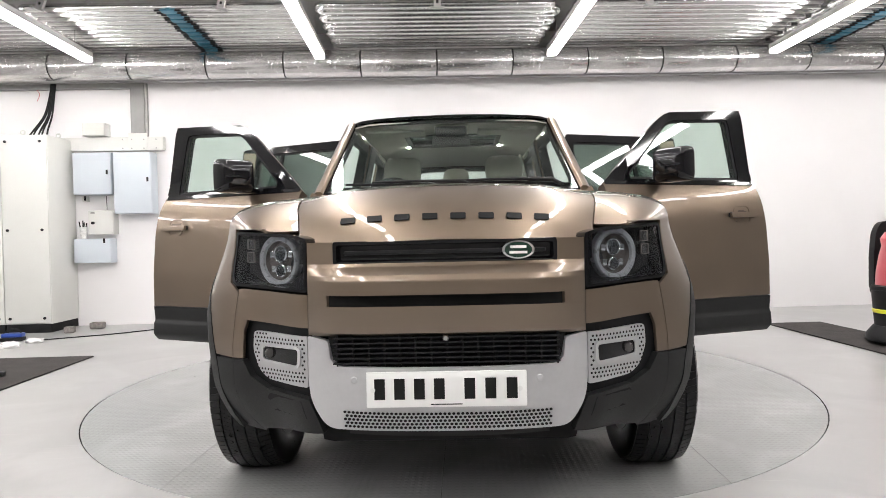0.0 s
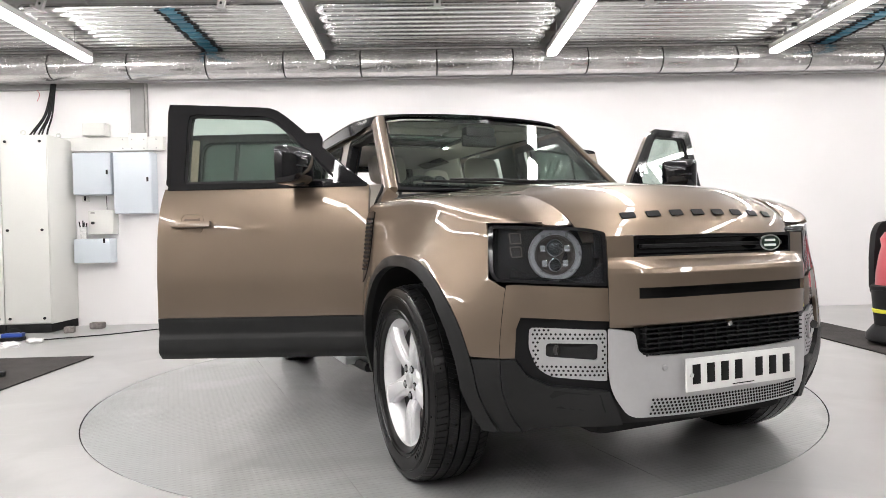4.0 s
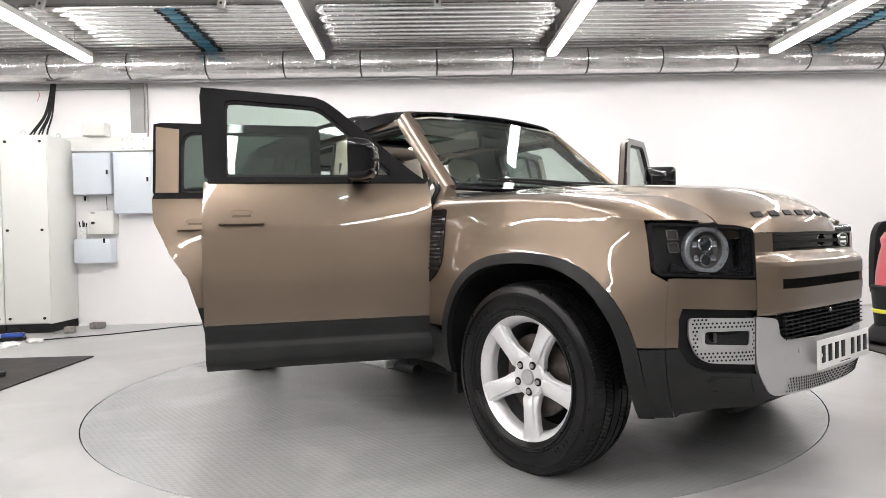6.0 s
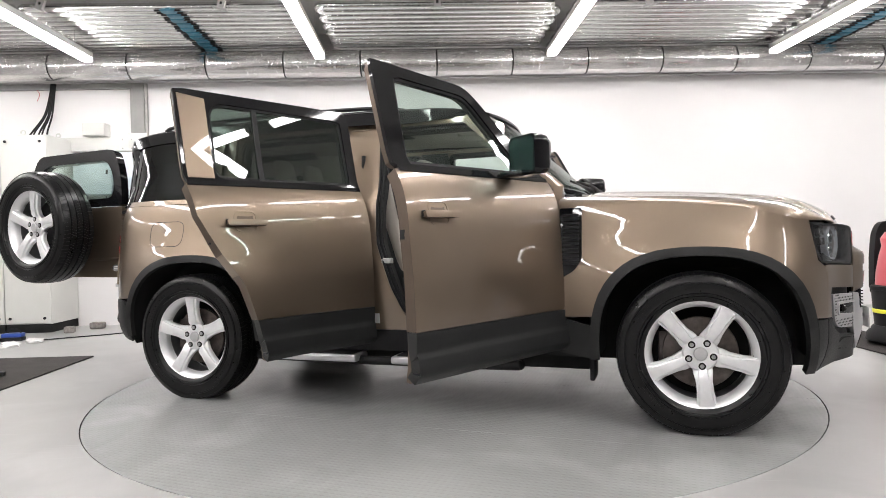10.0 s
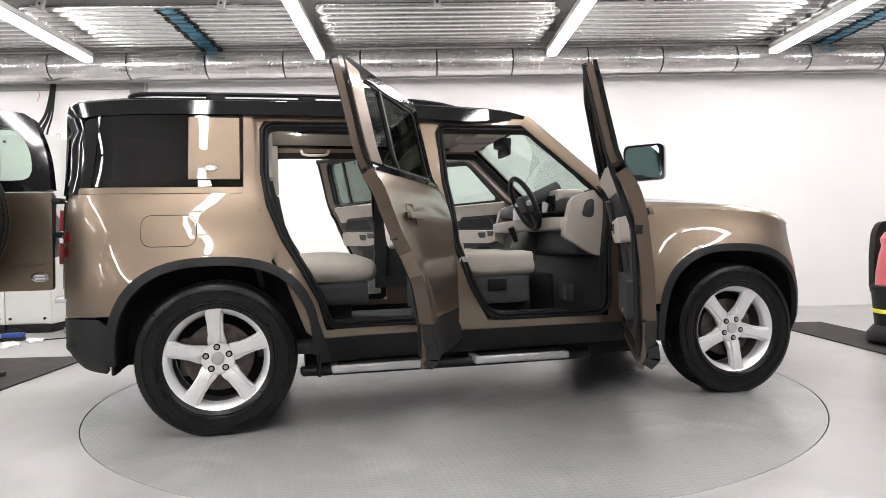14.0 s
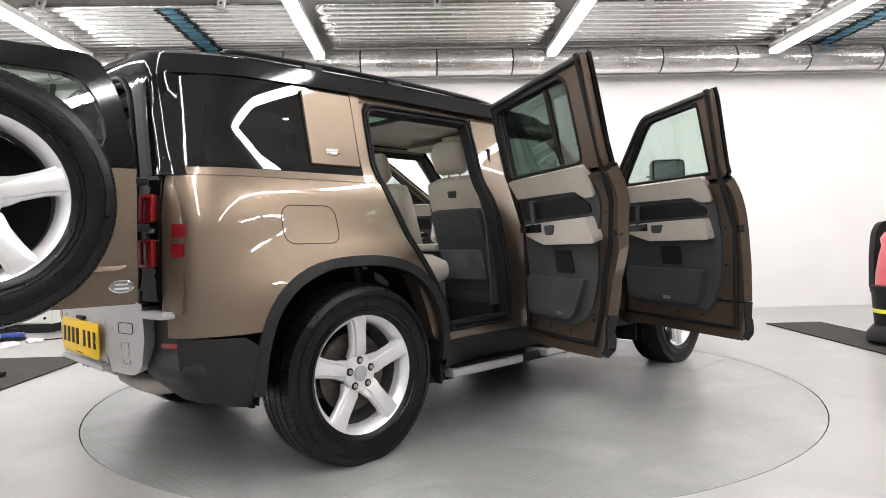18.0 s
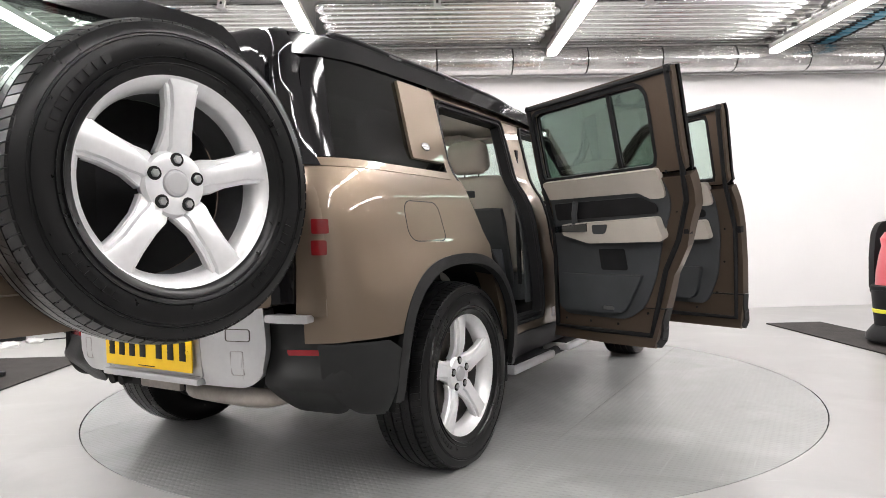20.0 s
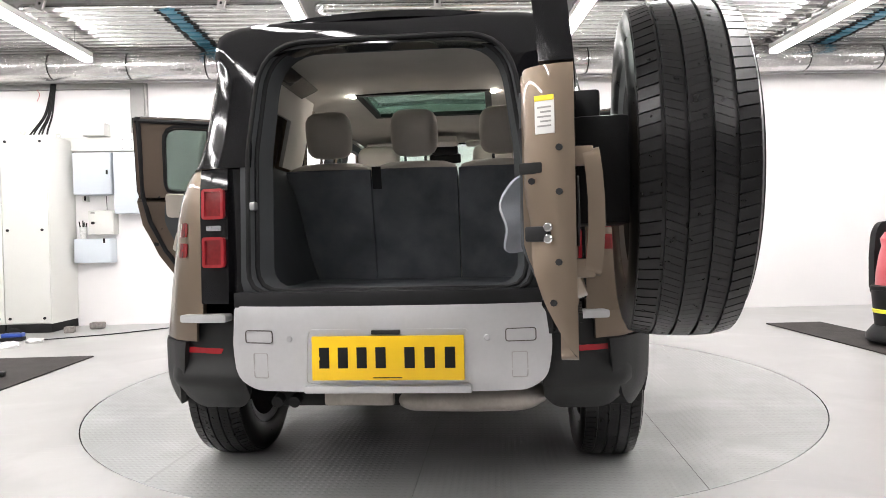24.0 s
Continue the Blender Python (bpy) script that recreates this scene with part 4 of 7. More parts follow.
def nose_details():
    bm = bmesh.new()
    f = lambda pts: skin(pts, front_panel, (1, 0, 0.2), 0.04, 0.12, 0.012, bm, 0.0)
    f([(-0.464, 0), (-0.372, 0), (-0.372, 1), (-0.464, 1)])
    f([(0.372, 0), (0.464, 0), (0.464, 1), (0.372, 1)])
    f([(-0.464, 1), (0.464, 1), (0.464, 5.0 - 0.45), (-0.464, 5.0 - 0.45)])
    f([(-0.464, 4.55), (-0.387, 4.55), (-0.387, 4.98), (-0.464, 4.98)])
    f([(0.387, 4.55), (0.464, 4.55), (0.464, 4.98), (0.387, 4.98)])
    f([(-0.464, 4.98), (0.464, 4.98), (0.464, 7), (-0.464, 7)])
    part("nose_panel", bm, "paint", car)
    part("nose_slot", box(2.33, 2.392, -0.387, 0.387, 0.755, 0.81, 0), "under", car, "dark slot")
    g = part("grille", box(2.30, 2.340, -0.374, 0.374, 0.896, 0.974, 0.003), "black", car, "gloss black grille")
    part("grille_bar", box(2.340, 2.357, -0.335, 0.335, 0.928, 0.942, 0.004), "trim", g)
    part("grille_frame", ring(fillet([(-0.372, 0.896, .01), (0.372, 0.896, .01), (0.372, 0.972, .01), (-0.372, 0.972, .01)]), fillet([(-0.360, 0.906, .01), (0.360, 0.906, .01), (0.360, 0.962, .01), (-0.360, 0.962, .01)]), lambda y, z: (front_panel(y, 0.5)[0] + 0.001, y, z), (1, 0, 0), 0.02), "black", g)
    oval_badge(g, Matrix.Translation((2.376, 0.243, 0.936)) @ pose(0, 0, 0, 0, 0, 90), 0.053, 0.030, "green")
    # lower grille
    part("lower_grille", box(2.32, 2.375, -0.388, 0.388, 0.55, 0.685, 0), "under", car, "black lower grille")
    lg = car.children[-1]
    for k in range(6):
        z = 0.572 + 0.0165 * k
        part("slat", box(2.38, 2.408, -0.370, 0.370, z, z + 0.005, 0.001), "trim", lg)
    for k in range(15):
        y = -0.36 + 0.0514 * k
        part("rib", box(2.382, 2.400, y, y + 0.006, 0.565, 0.668, 0.001), "trim", lg)
    part("camera_eye", disc(0.010, 0.02, 14, None, Matrix.Translation((2.40, 0.0, 0.655)) @ pose(0, 0, 0, 0, 0, -90), 0.003), "chrome", lg)

    def front(y, z):
        c = 2.452 - 0.05 * lerp(z, [0.33, 0.45], [1, 0])
        return (c - (c + 0.003 - nose_x(0.47, z)) * (abs(y) / 0.47) ** 2.8, y, z)
    o = fillet([(-0.469, 0.660, .01), (-0.392, 0.648, .015), (-0.382, 0.580, .03), (-0.350, 0.566, .02), (0.350, 0.566, .02), (0.382, 0.580, .03), (0.392, 0.648, .015), (0.469, 0.660, .01),
                (0.470, 0.52), (0.462, 0.44, .06), (0.405, 0.352, .04), (-0.405, 0.352, .04), (-0.462, 0.44, .06), (-0.470, 0.52)], 5)
    sb = part("bumper", skin(o, front, (1, 0, 0), 0.04, 0.04, 0.02), "silver", car, "satin silver bumper insert")
    part("intake", skin(fillet([(-0.345, 0.360, .006), (0.345, 0.360, .006), (0.345, 0.424, .006), (-0.345, 0.424, .006)], 2), lambda y, z: (front(y, z)[0] + 0.002, y, z), (1, 0, 0), 0.06, 0.05, 0.003), "silver", sb)
    dots = bmesh.new()
    for i in range(48):
        for j in range(5):
            y, z = -0.336 + 0.0143 * i + 0.007 * (j % 2), 0.367 + 0.0125 * j
            if y > 0.338:
                continue
            c = Vector(front(y, z)) + Vector((0.0035, 0, 0))
            dots.faces.new([dots.verts.new(c + Vector((0, 0.0055 * math.cos(a), 0.0046 * math.sin(a)))) for a in (math.pi * k / 4 for k in range(8))])
    tagged(part("perforated_grid", dots, "under", sb), kind="stuff")
    for y in (-0.30, 0.30):
        part("parking_sensor", disc(0.011, 0.004, 16, None, Matrix.Translation(front(y, 0.525)) @ pose(0, 0, 0, 0, 0, -90), 0.002), "silver", sb)
    part("bumper_apron", skin(fillet([(-0.44, 0.30, .03), (0.44, 0.30, .03), (0.44, 0.40), (-0.44, 0.40)], 3), lambda y, z: (2.31 - 0.10 * (y / 0.5) ** 2 - 0.3 * max(0, 0.34 - z), y, z), (1, 0, -0.3), 0.06, 0.04, 0.03), "clad", car)
    number_plate(pose(2.462, 0, 0.502, 0, 0, 90), 0.507, 0.113, "plate_w", "white front number plate with dark character bars")


def oval_badge(parent, m, a, b, colour):
    bm = bmesh.new()
    n = 28
    rows = [[bm.verts.new((a * r * math.cos(t), d, b * r * math.sin(t))) for t in (2 * math.pi * k / n for k in range(n))] for r, d in ((1, 0), (1, -0.005), (0.85, -0.006), (0.85, -0.003))]
    for p, q in zip(rows, rows[1:]):
        for k in range(n):
            bm.faces.new((p[k], p[(k + 1) % n], q[(k + 1) % n], q[k]))
    bmesh.ops.recalc_face_normals(bm, faces=bm.faces[:])
    bm.transform(m)
    badge = part("badge", bm, "chrome", parent, "oval maker's badge")
    bm = bmesh.new()
    bm.faces.new([bm.verts.new((a * 0.86 * math.cos(t), -0.0035, b * 0.86 * math.sin(t))) for t in (2 * math.pi * k / n for k in range(n))])
    bmesh.ops.recalc_face_normals(bm, faces=bm.faces[:])
    bm.transform(m)
    part("field", bm, colour, badge)
    bm = bmesh.new()
    for z, w in ((0.30, 0.5), (-0.30, 0.55)):
        box(-a * w, a * w, -0.0052, -0.0036, b * (z - 0.14), b * (z + 0.14), 0, 1, bm)
    bm.transform(m)
    part("badge_bar", bm, "sticker", badge)


def number_plate(m, w, h, material, label):
    """Local x along the plate, -y towards the viewer."""
    p = part("number_plate", box(-w / 2, w / 2, -0.008, 0, -h / 2, h / 2, 0.004), material, car, label, m)
    ch = 0.066 if h < 0.12 else 0.072
    for k, x in enumerate((-0.211, -0.148, -0.085, -0.022, 0.074, 0.140, 0.207)):
        part("character_bar", box((x - 0.017) * w / 0.507, (x + 0.017) * w / 0.507, -0.010, -0.008, -ch / 2 + 0.002, ch / 2 + 0.002, 0.001), "ink", p)
    part("maker_bar", box(-0.05, 0.05, -0.0095, -0.008, -h / 2 + 0.008, -h / 2 + 0.011, 0), "ink", p)
    for x in (-0.232, 0.232):
        part("screw_cap", disc(0.008, -0.003, 10, None, pose(x * w / 0.507, -0.008, 0)), "sticker" if material == "plate_w" else material, p)
    return p


# ---- windscreen, pillars, roof ----
def screen(a, b):
    y = a * (0.742 - 0.110 * b)
    return (0.985 - 0.535 * b - 0.10 * (abs(a)) ** 2.2, y, 1.245 + 0.495 * b - 0.020 * a * a * b + 0.015 * a * a)


def roof_z(x):
    return lerp(x, [-2.24, -2.15, -1.8, -1.0, -0.3, 0.1, 0.35, 0.50], [1.770, 1.790, 1.812, 1.820, 1.815, 1.797, 1.772, 1.745])


def roof(x, w):
    """w from -1 to 1 across, rolling over at both sides."""
    a = abs(w)
    hw = 0.700 - lerp(x, [-2.16, -2.05, -1.9], [0.06, 0.02, 0]) - lerp(x, [-0.1, 0.25, 0.5], [0, 0.02, 0.085])
    t = min(1, a)
    y = hw * lerp(t, [0, 0.7, 0.85, 0.95, 1], [0, 0.76, 0.91, 0.985, 1.0])
    z = roof_z(x) - lerp(x, [0.0, 0.45], [1, 0.5]) * lerp(t, [0, 0.4, 0.7, 0.85, 0.95, 1], [0, 0.005, 0.014, 0.026, 0.052, 0.128])
    return (x - 0.10 * t ** 2.2 * lerp(x, [0.12, 0.45], [0, 1]), math.copysign(y, w), z)


def top_body():
    g = part("windscreen", skin([(-0.93, 0.03), (0.93, 0.03), (0.93, 0.97), (-0.93, 0.97)], screen, (1, 0, 0.6), 0.09, 0.08, 0.005, None, 0.0), "glass", car, "clear windscreen")
    g.visible_shadow = False
    bm = bmesh.new()
    for q in ([(-1.0, -0.02), (1.0, -0.02), (1.0, 0.06), (-1.0, 0.06)], [(-1.0, 0.95), (1.0, 0.95), (1.0, 1.0), (-1.0, 1.0)], [(-1, 0.06), (-0.94, 0.06), (-0.94, 0.95), (-1, 0.95)], [(0.94, 0.06), (1, 0.06), (1, 0.95), (0.94, 0.95)]):
        skin(q, lambda a, b: (screen(a, b)[0] - 0.006, screen(a, b)[1], screen(a, b)[2] - 0.004), (1, 0, 0.6), 0.15, 0.12, 0.015, bm)
    part("screen_surround", bm, "black", car)
    part("scuttle", skin([(0.86, -0.68), (1.0, -0.66), (1.03, 0), (1.0, 0.66), (0.86, 0.68)], lambda x, y: (x, y, 1.236 - 0.02 * (y / 0.6) ** 2), (0, 0, 1), 0.06, 0.12, 0.02), "trim", car)
    for s in (-1, 1):
        bm = bmesh.new()
        prof = [(-0.006, 0.0), (0.006, 0.018), (0.030, 0.025), (0.052, 0.014), (0.062, -0.012), (0.056, -0.06), (0.01, -0.06)]
        prev = None
        for k in range(13):
            b = -0.03 + 1.0 * k / 12
            e = Vector(screen(0.965, b))
            row = []
            for dy, dn in prof:
                p = e + Vector((-0.45 * dy + 0.5 * dn, dy, 0.7 * dn - 0.20 * dy))
                row.append(bm.verts.new((p.x, s * p.y, p.z)))
            if prev:
                for i in range(len(prof)):
                    j = (i + 1) % len(prof)
                    bm.faces.new((prev[i], prev[j], row[j], row[i]))
            else:
                bm.faces.new(row)
            prev = row
        bm.faces.new(prev)
        bmesh.ops.recalc_face_normals(bm, faces=bm.faces[:])
        part("a_pillar", bm, "paint", car)
    # roof shell with the sunroof's opening
    bm = bmesh.new()
    f = lambda q: skin(q, roof, (0, 0, 1), 0.08, 0.06, 0.012, bm, 0.0)
    f([(-2.15, -1), (-0.95, -1), (-0.95, 1), (-2.15, 1)])
    f([(0.12, -1), (0.465, -1), (0.465, 1), (0.12, 1)])
    f([(-0.95, -1), (0.12, -1), (0.12, -0.62), (-0.95, -0.62)])
    f([(-0.95, 0.62), (0.12, 0.62), (0.12, 1), (-0.95, 1)])
    rf = part("roof", bm, "black", car, "gloss black roof")
    sr = part("sunroof", skin([(-0.945, -0.615), (0.115, -0.615), (0.115, 0.615), (-0.945, 0.615)], lambda x, w: (x, roof(x, w)[1], roof(x, w)[2] - 0.002), (0, 0, 1), 0.2, 0.2, 0.005), "green_glass", rf, "tinted glass sunroof")
    for s in (-1, 1):
        p = [(-1.90, s * 0.60, 1.785), (-1.84, s * 0.60, 1.806), (-1.6, s * 0.60, 1.814), (-1.0, s * 0.60, 1.820), (-0.45, s * 0.60, 1.813), (-0.20, s * 0.595, 1.798), (-0.08, s * 0.59, 1.778)]
        bm = tube(smooth_path(p, 5), 0.013, 8)
        for v in bm.verts:
            v.co.y = s * 0.60 + (v.co.y - s * 0.60) * 1.3
        rail = part("roof_rail", bm, "trim", rf, "black roof rail")
        for x in (-1.45, -0.95):
            part("rail_foot", box(x - 0.05, x + 0.05, s * 0.60 - 0.02, s * 0.60 + 0.02, 1.770, 1.812, 0.008), "trim", rail)
    # rounded rear frame from the roof down both rear pillars to the waist, with the opening's edge
    outer = [Vector(roof(-2.15, w)) for w in (0, 0.25, 0.5, 0.7, 0.8, 0.87, 0.93, 0.97, 1.0)] + [Vector((-2.125 - 0.02 * (1.6 - z), S(-2.125, z), z)) for z in (1.60, 1.52, 1.44, 1.36, 1.286, 1.25)]
    inner = [Vector((-2.225, y, z)) for y, z in ((0, 1.672), (0.15, 1.671), (0.28, 1.667), (0.36, 1.659), (0.405, 1.645), (0.435, 1.622), (0.455, 1.59), (0.467, 1.555), (0.475, 1.52), (0.482, 1.47), (0.487, 1.42), (0.492, 1.37), (0.495, 1.32), (0.498, 1.28), (0.50, 1.25))]
    for s in (-1, 1):
        bm = bmesh.new()
        prev = None
        for a, b in zip(outer, inner):
            m1, m2, m3 = a.lerp(b, 0.10), a.lerp(b, 0.26), a.lerp(b, 0.55)
            m1.x, m2.x, m3.x = a.x - 0.045, min(a.x, -2.15) - 0.062, -2.222
            b2, b3 = b + Vector((0.012, -0.004, 0)), b + Vector((0.09, 0.0, 0))
            row = [bm.verts.new((p.x, s * p.y, p.z)) for p in (a + Vector((0.05, 0, -0.012)), a, m1, m2, m3, b, b2, b3)]
            if prev:
                for k in range(7):
                    bm.faces.new((prev[k], prev[k + 1], row[k + 1], row[k]))
            prev = row
        bmesh.ops.recalc_face_normals(bm, faces=bm.faces[:])
        part("rear_frame", bm, "black", car, "gloss black rear frame", None, 60)
    part("roof_spoiler", skin([(-0.46, 0), (0.46, 0), (0.42, 1), (-0.42, 1)], lambda y, t: (-2.12 - 0.10 * t + 0.06 * (y / 0.5) ** 2, y, 1.800 - 0.012 * t - 0.022 * (y / 0.5) ** 2), (0, 0, 1), 0.08, 0.3, 0.022), "black", rf)
    # wipers
    for s, y0, y1 in ((-1, 0.12, -0.48), (1, 0.60, 0.02)):
        a, b = Vector((1.0, y0, 1.258)), Vector((0.935, y1, 1.278))
        w = part("wiper", tube([a, a + Vector((0.0, -0.05, 0.03)), a.lerp(b, 0.5) + Vector((0.02, 0, 0.028)), b + Vector((0.01, 0.05, 0.02))], [0.012, 0.011, 0.008, 0.006], 8), "trim", car, "black wiper arm")
        part("blade", tube([a.lerp(b, 0.0) + Vector((-0.02, -0.03, 0.01)), a.lerp(b, 0.5) + Vector((0.005, 0, 0.012)), b + Vector((-0.005, -0.10, 0.012))], 0.007, 6), "seal", w)


def resample(poly, n):
    """n points evenly along a closed polygon, from the point nearest its lower front corner."""
    k = min(range(len(poly)), key=lambda i: poly[i][1] * 3 - poly[i][0])
    p = [Vector((q[0], q[1], 0)) for q in poly[k:] + poly[:k]]
    p.append(p[0])
    cum = [0.0]
    for a, b in zip(p, p[1:]):
        cum.append(cum[-1] + (b - a).length)
    out = []
    for i in range(n):
        d = cum[-1] * i / n
        out.append((lerp(d, cum, [q.x for q in p]), lerp(d, cum, [q.y for q in p])))
    return out


def body_sides():
    for s in (-1, 1):
        fl = side(s, 0.040)
        o = (0, s, 0)
        bp = [(-0.42, 1.69), (-0.17, 1.69), (-0.215, 1.61), (-0.205, 1.52), (-0.195, 1.30), (-0.165, 0.95), (-0.075, 0.70), (0.03, 0.51), (0.10, 0.503), (0.10, 0.455), (-0.33, 0.455), (-0.325, 0.60), (-0.355, 0.95), (-0.395, 1.30), (-0.41, 1.52)]
        part("b_pillar", skin(bp, fl, o, 0.06, 0.06, 0.07), "paint", car)
        ap = [(0.56, 0.455), (0.915, 0.455), (0.915, 1.255), (0.87, 1.25), (0.845, 1.10), (0.805, 0.85), (0.798, 0.58), (0.775, 0.503), (0.56, 0.503)]
        part("a_post", skin(ap, fl, o, 0.06, 0.06, 0.07), "paint", car)
        part("sill", skin([(0.10, 0.455), (0.56, 0.455), (0.56, 0.503), (0.10, 0.503)], fl, o, 0.1, 0.05, 0.09), "paint", car)
        part("sill", skin([(-0.93, 0.455), (-0.33, 0.455), (-0.33, 0.503), (-0.885, 0.503)], fl, o, 0.1, 0.05, 0.09), "paint", car)
        cp = [(-1.17, 1.69), (-1.215, 1.62), (-1.215, 1.36), (-1.185, 1.18), (-1.11, 0.99), (-1.0, 0.80), (-0.925, 0.655), (-0.885, 0.503), (-0.93, 0.455), (-0.99, 0.50), (-1.10, 0.80), (-1.17, 0.93), (-1.26, 1.10), (-1.30, 1.30), (-1.31, 1.69)]
        part("c_pillar", skin(cp, fl, o, 0.05, 0.06, 0.08), "paint", car)
        part("cant_rail", skin([(-1.31, 1.662), (0.36, 1.662), (0.40, 1.70), (-1.31, 1.705)], side(s, 0.034), o, 0.12, 0.03, 0.06), "paint", car)
        # broad rubber seals round both door openings
        front_o = fillet([(-0.215, 1.668, .08), (0.40, 1.668, .06), (0.47, 1.602), (0.868, 1.245, .03), (0.845, 1.10), (0.805, 0.85), (0.795, 0.503, .10), (0.03, 0.503, .12), (-0.075, 0.70), (-0.165, 0.95), (-0.195, 1.30), (-0.205, 1.52)], 6)
        rear_o = fillet([(-1.215, 1.668, .09), (-0.43, 1.672, .05), (-0.41, 1.52), (-0.395, 1.30), (-0.355, 0.95), (-0.325, 0.60), (-0.325, 0.503, .06), (-0.885, 0.503, .08), (-0.925, 0.655), (-1.0, 0.80), (-1.11, 0.99), (-1.185, 1.18), (-1.215, 1.36)], 6)
        for line in (front_o, rear_o):
            line = resample(line, 110)
            dsl = part("door_seal", ring(line, shrink(line, 0.045), side(s, 0.048), o, 0.05), "seal", car, "black rubber door seal")
            for d_, i_ in ((0.012, 0.040), (0.034, 0.046)):
                pts = [side(s, i_)(u, v) for u, v in shrink(line, d_)]
                part("seal_lip", tube(pts + [pts[0]], 0.009, 6), "seal", dsl)
        part("sill_cover", skin([(-0.93, 0.325), (1.0, 0.345), (1.0, 0.458), (-0.93, 0.458)], side(s, 0.03), o, 0.12, 0.05, 0.05), "trim", car, "black sill cover")
        part("catch", box(-0.13, -0.07, min(s * 0.83, s * 0.872), max(s * 0.83, s * 0.872), 0.845, 0.875, 0.006), "steel", car)
        part("pillar_label", skin([(-0.195, 0.495), (-0.150, 0.495), (-0.150, 0.553), (-0.195, 0.553)], side(s, 0.038), o, 0.1, 0.1, 0.001), "sticker", car, "small white printed sticker")
        # rear quarter with wheel arch
        q = [(-1.230, 1.246), (-1.215, 1.15), (-1.13, 0.945)] + [p for p in arch(RA, 0.526, 0.62)[::-1] if p[0] < -1.13] + [(-2.205, 0.62), (-2.205, 1.246)]
        qp = part("rear_quarter", skin(q, side(s), o, 0.04, 0.04, 0.014, None, 0.0), "paint", car)
        part("shoulder", skin([(-1.31, 1.250), (-1.31, 1.282), (-2.195, 1.282), (-2.205, 1.250)], side(s, -0.002), o, 0.08, 0.03, 0.02), "paint", car)
        if s < 0:
            fp = fillet([(-1.795, 0.972, .055), (-1.532, 0.972, .055), (-1.532, 1.130, .055), (-1.795, 1.130, .055)], 6)
            fl2 = part("fuel_flap", skin(fp, side(s, -0.0015), o, 0.05, 0.05, 0.006), "paint", car)
            part("flap_gap", ring(shrink(fp, -0.004), fp, side(s, -0.0008), o, 0.003), "seal", fl2)
        part("arch_trim", skin(arch(RA, 0.527, 0.38) + arch(RA, 0.482, 0.38)[::-1], side(s, -0.006), o, 0.05, 0.05, 0.03), "clad", car, "grey plastic wheel-arch trim")
        part("arch_liner", liner(RA, s), "under", car)
        part("lower_cladding", skin([(-0.86, 0.34), (-0.905, 0.50)] + [p for p in arch(RA, 0.524, 0.34) if p[0] > -1.1 and p[1] < 0.6] + [(-0.90, 0.33)], side(s, 0.004), o, 0.06, 0.06, 0.02), "clad", car)
        o2 = sorted([p for p in arch(RA, 0.524, 0.345) if p[0] < -1.8 and p[1] < 0.612], key=lambda p: p[1])
        low_ = lambda x, z: (x, s * (S(x, z) + 0.004 - 2.0 * max(0.0, 0.47 - z) ** 2), z)
        part("bumper_side", skin(fillet([(-2.19, 0.50), (-2.15, 0.42, .04), (-2.08, 0.355, .05), (-1.960, 0.335, .02)], 5) + o2 + [(-2.0, 0.617), (-2.195, 0.617)], low_, o, 0.03, 0.025, 0.02), "clad", car, "dark grey bumper corner")
        part("mud_flap", box(-1.955, -1.935, min(s * 0.76, s * 0.885), max(s * 0.76, s * 0.885), 0.325, 0.46, 0.008), "trim", car)
        part("mud_flap", box(-0.935, -0.915, min(s * 0.70, s * 0.90), max(s * 0.70, s * 0.90), 0.25, 0.46, 0.008), "trim", car)
        # rear side window and floating square panel
        gl = part("quarter_window", skin([(-1.30, 1.286), (-2.13, 1.286), (-2.09, 1.705), (-1.30, 1.705)], side(s, 0.006), o, 0.1, 0.08, 0.006, None, 0.0), "smoke", car, "dark privacy side window")
        part("d_pillar", skin([(-2.06, 1.286), (-2.145, 1.286), (-2.105, 1.71), (-2.02, 1.71)], side(s, 0.002), o, 0.06, 0.08, 0.03), "black", car)
        part("c_trim", skin([(-1.215, 1.16), (-1.235, 1.30), (-1.245, 1.70), (-1.31, 1.70), (-1.315, 1.16)], side(s, 0.012), o, 0.05, 0.06, 0.03), "paint", car)
        pan = part("square_panel", skin(fillet([(-1.580, 1.328, .006), (-1.318, 1.326, .006), (-1.318, 1.667, .006), (-1.580, 1.667, .006)], 2), side(s, -0.012), o, 0.07, 0.07, 0.014), "paint", car, "bronze square panel floating on the glass")
        rz = 0 if s < 0 else 180
        oval_badge(pan, Matrix.Translation((-1.465, s * (S(-1.465, 1.385) + 0.014), 1.385)) @ pose(0, 0, 0, 0, 0, rz) @ pose(0, 0, 0, -12), 0.036, 0.019, "steel")
        # side steps
        p = [(-0.95, s * 0.78, 0.275), (-0.90, s * 0.835, 0.272), (0.55, s * 0.835, 0.272), (0.62, s * 0.78, 0.275)]
        st = part("side_step", tube(smooth_path(p, 4), 0.026, 10), "trim", car, "black side step bar")
        for a, b in ((-0.86, -0.29), (-0.065, 0.505)):
            pl = box(a, b, min(s * 0.75, s * 0.92), max(s * 0.75, s * 0.92), 0.268, 0.312, 0.014, 3)
            tr = part("tread", pl, "silver", st, "silver step tread")
            part("pad", box(a + 0.03, b - 0.03, min(s * 0.77, s * 0.90), max(s * 0.77, s * 0.90), 0.3125, 0.318, 0.002), "trim", tr)


front_body()
nose_details()
top_body()
body_sides()


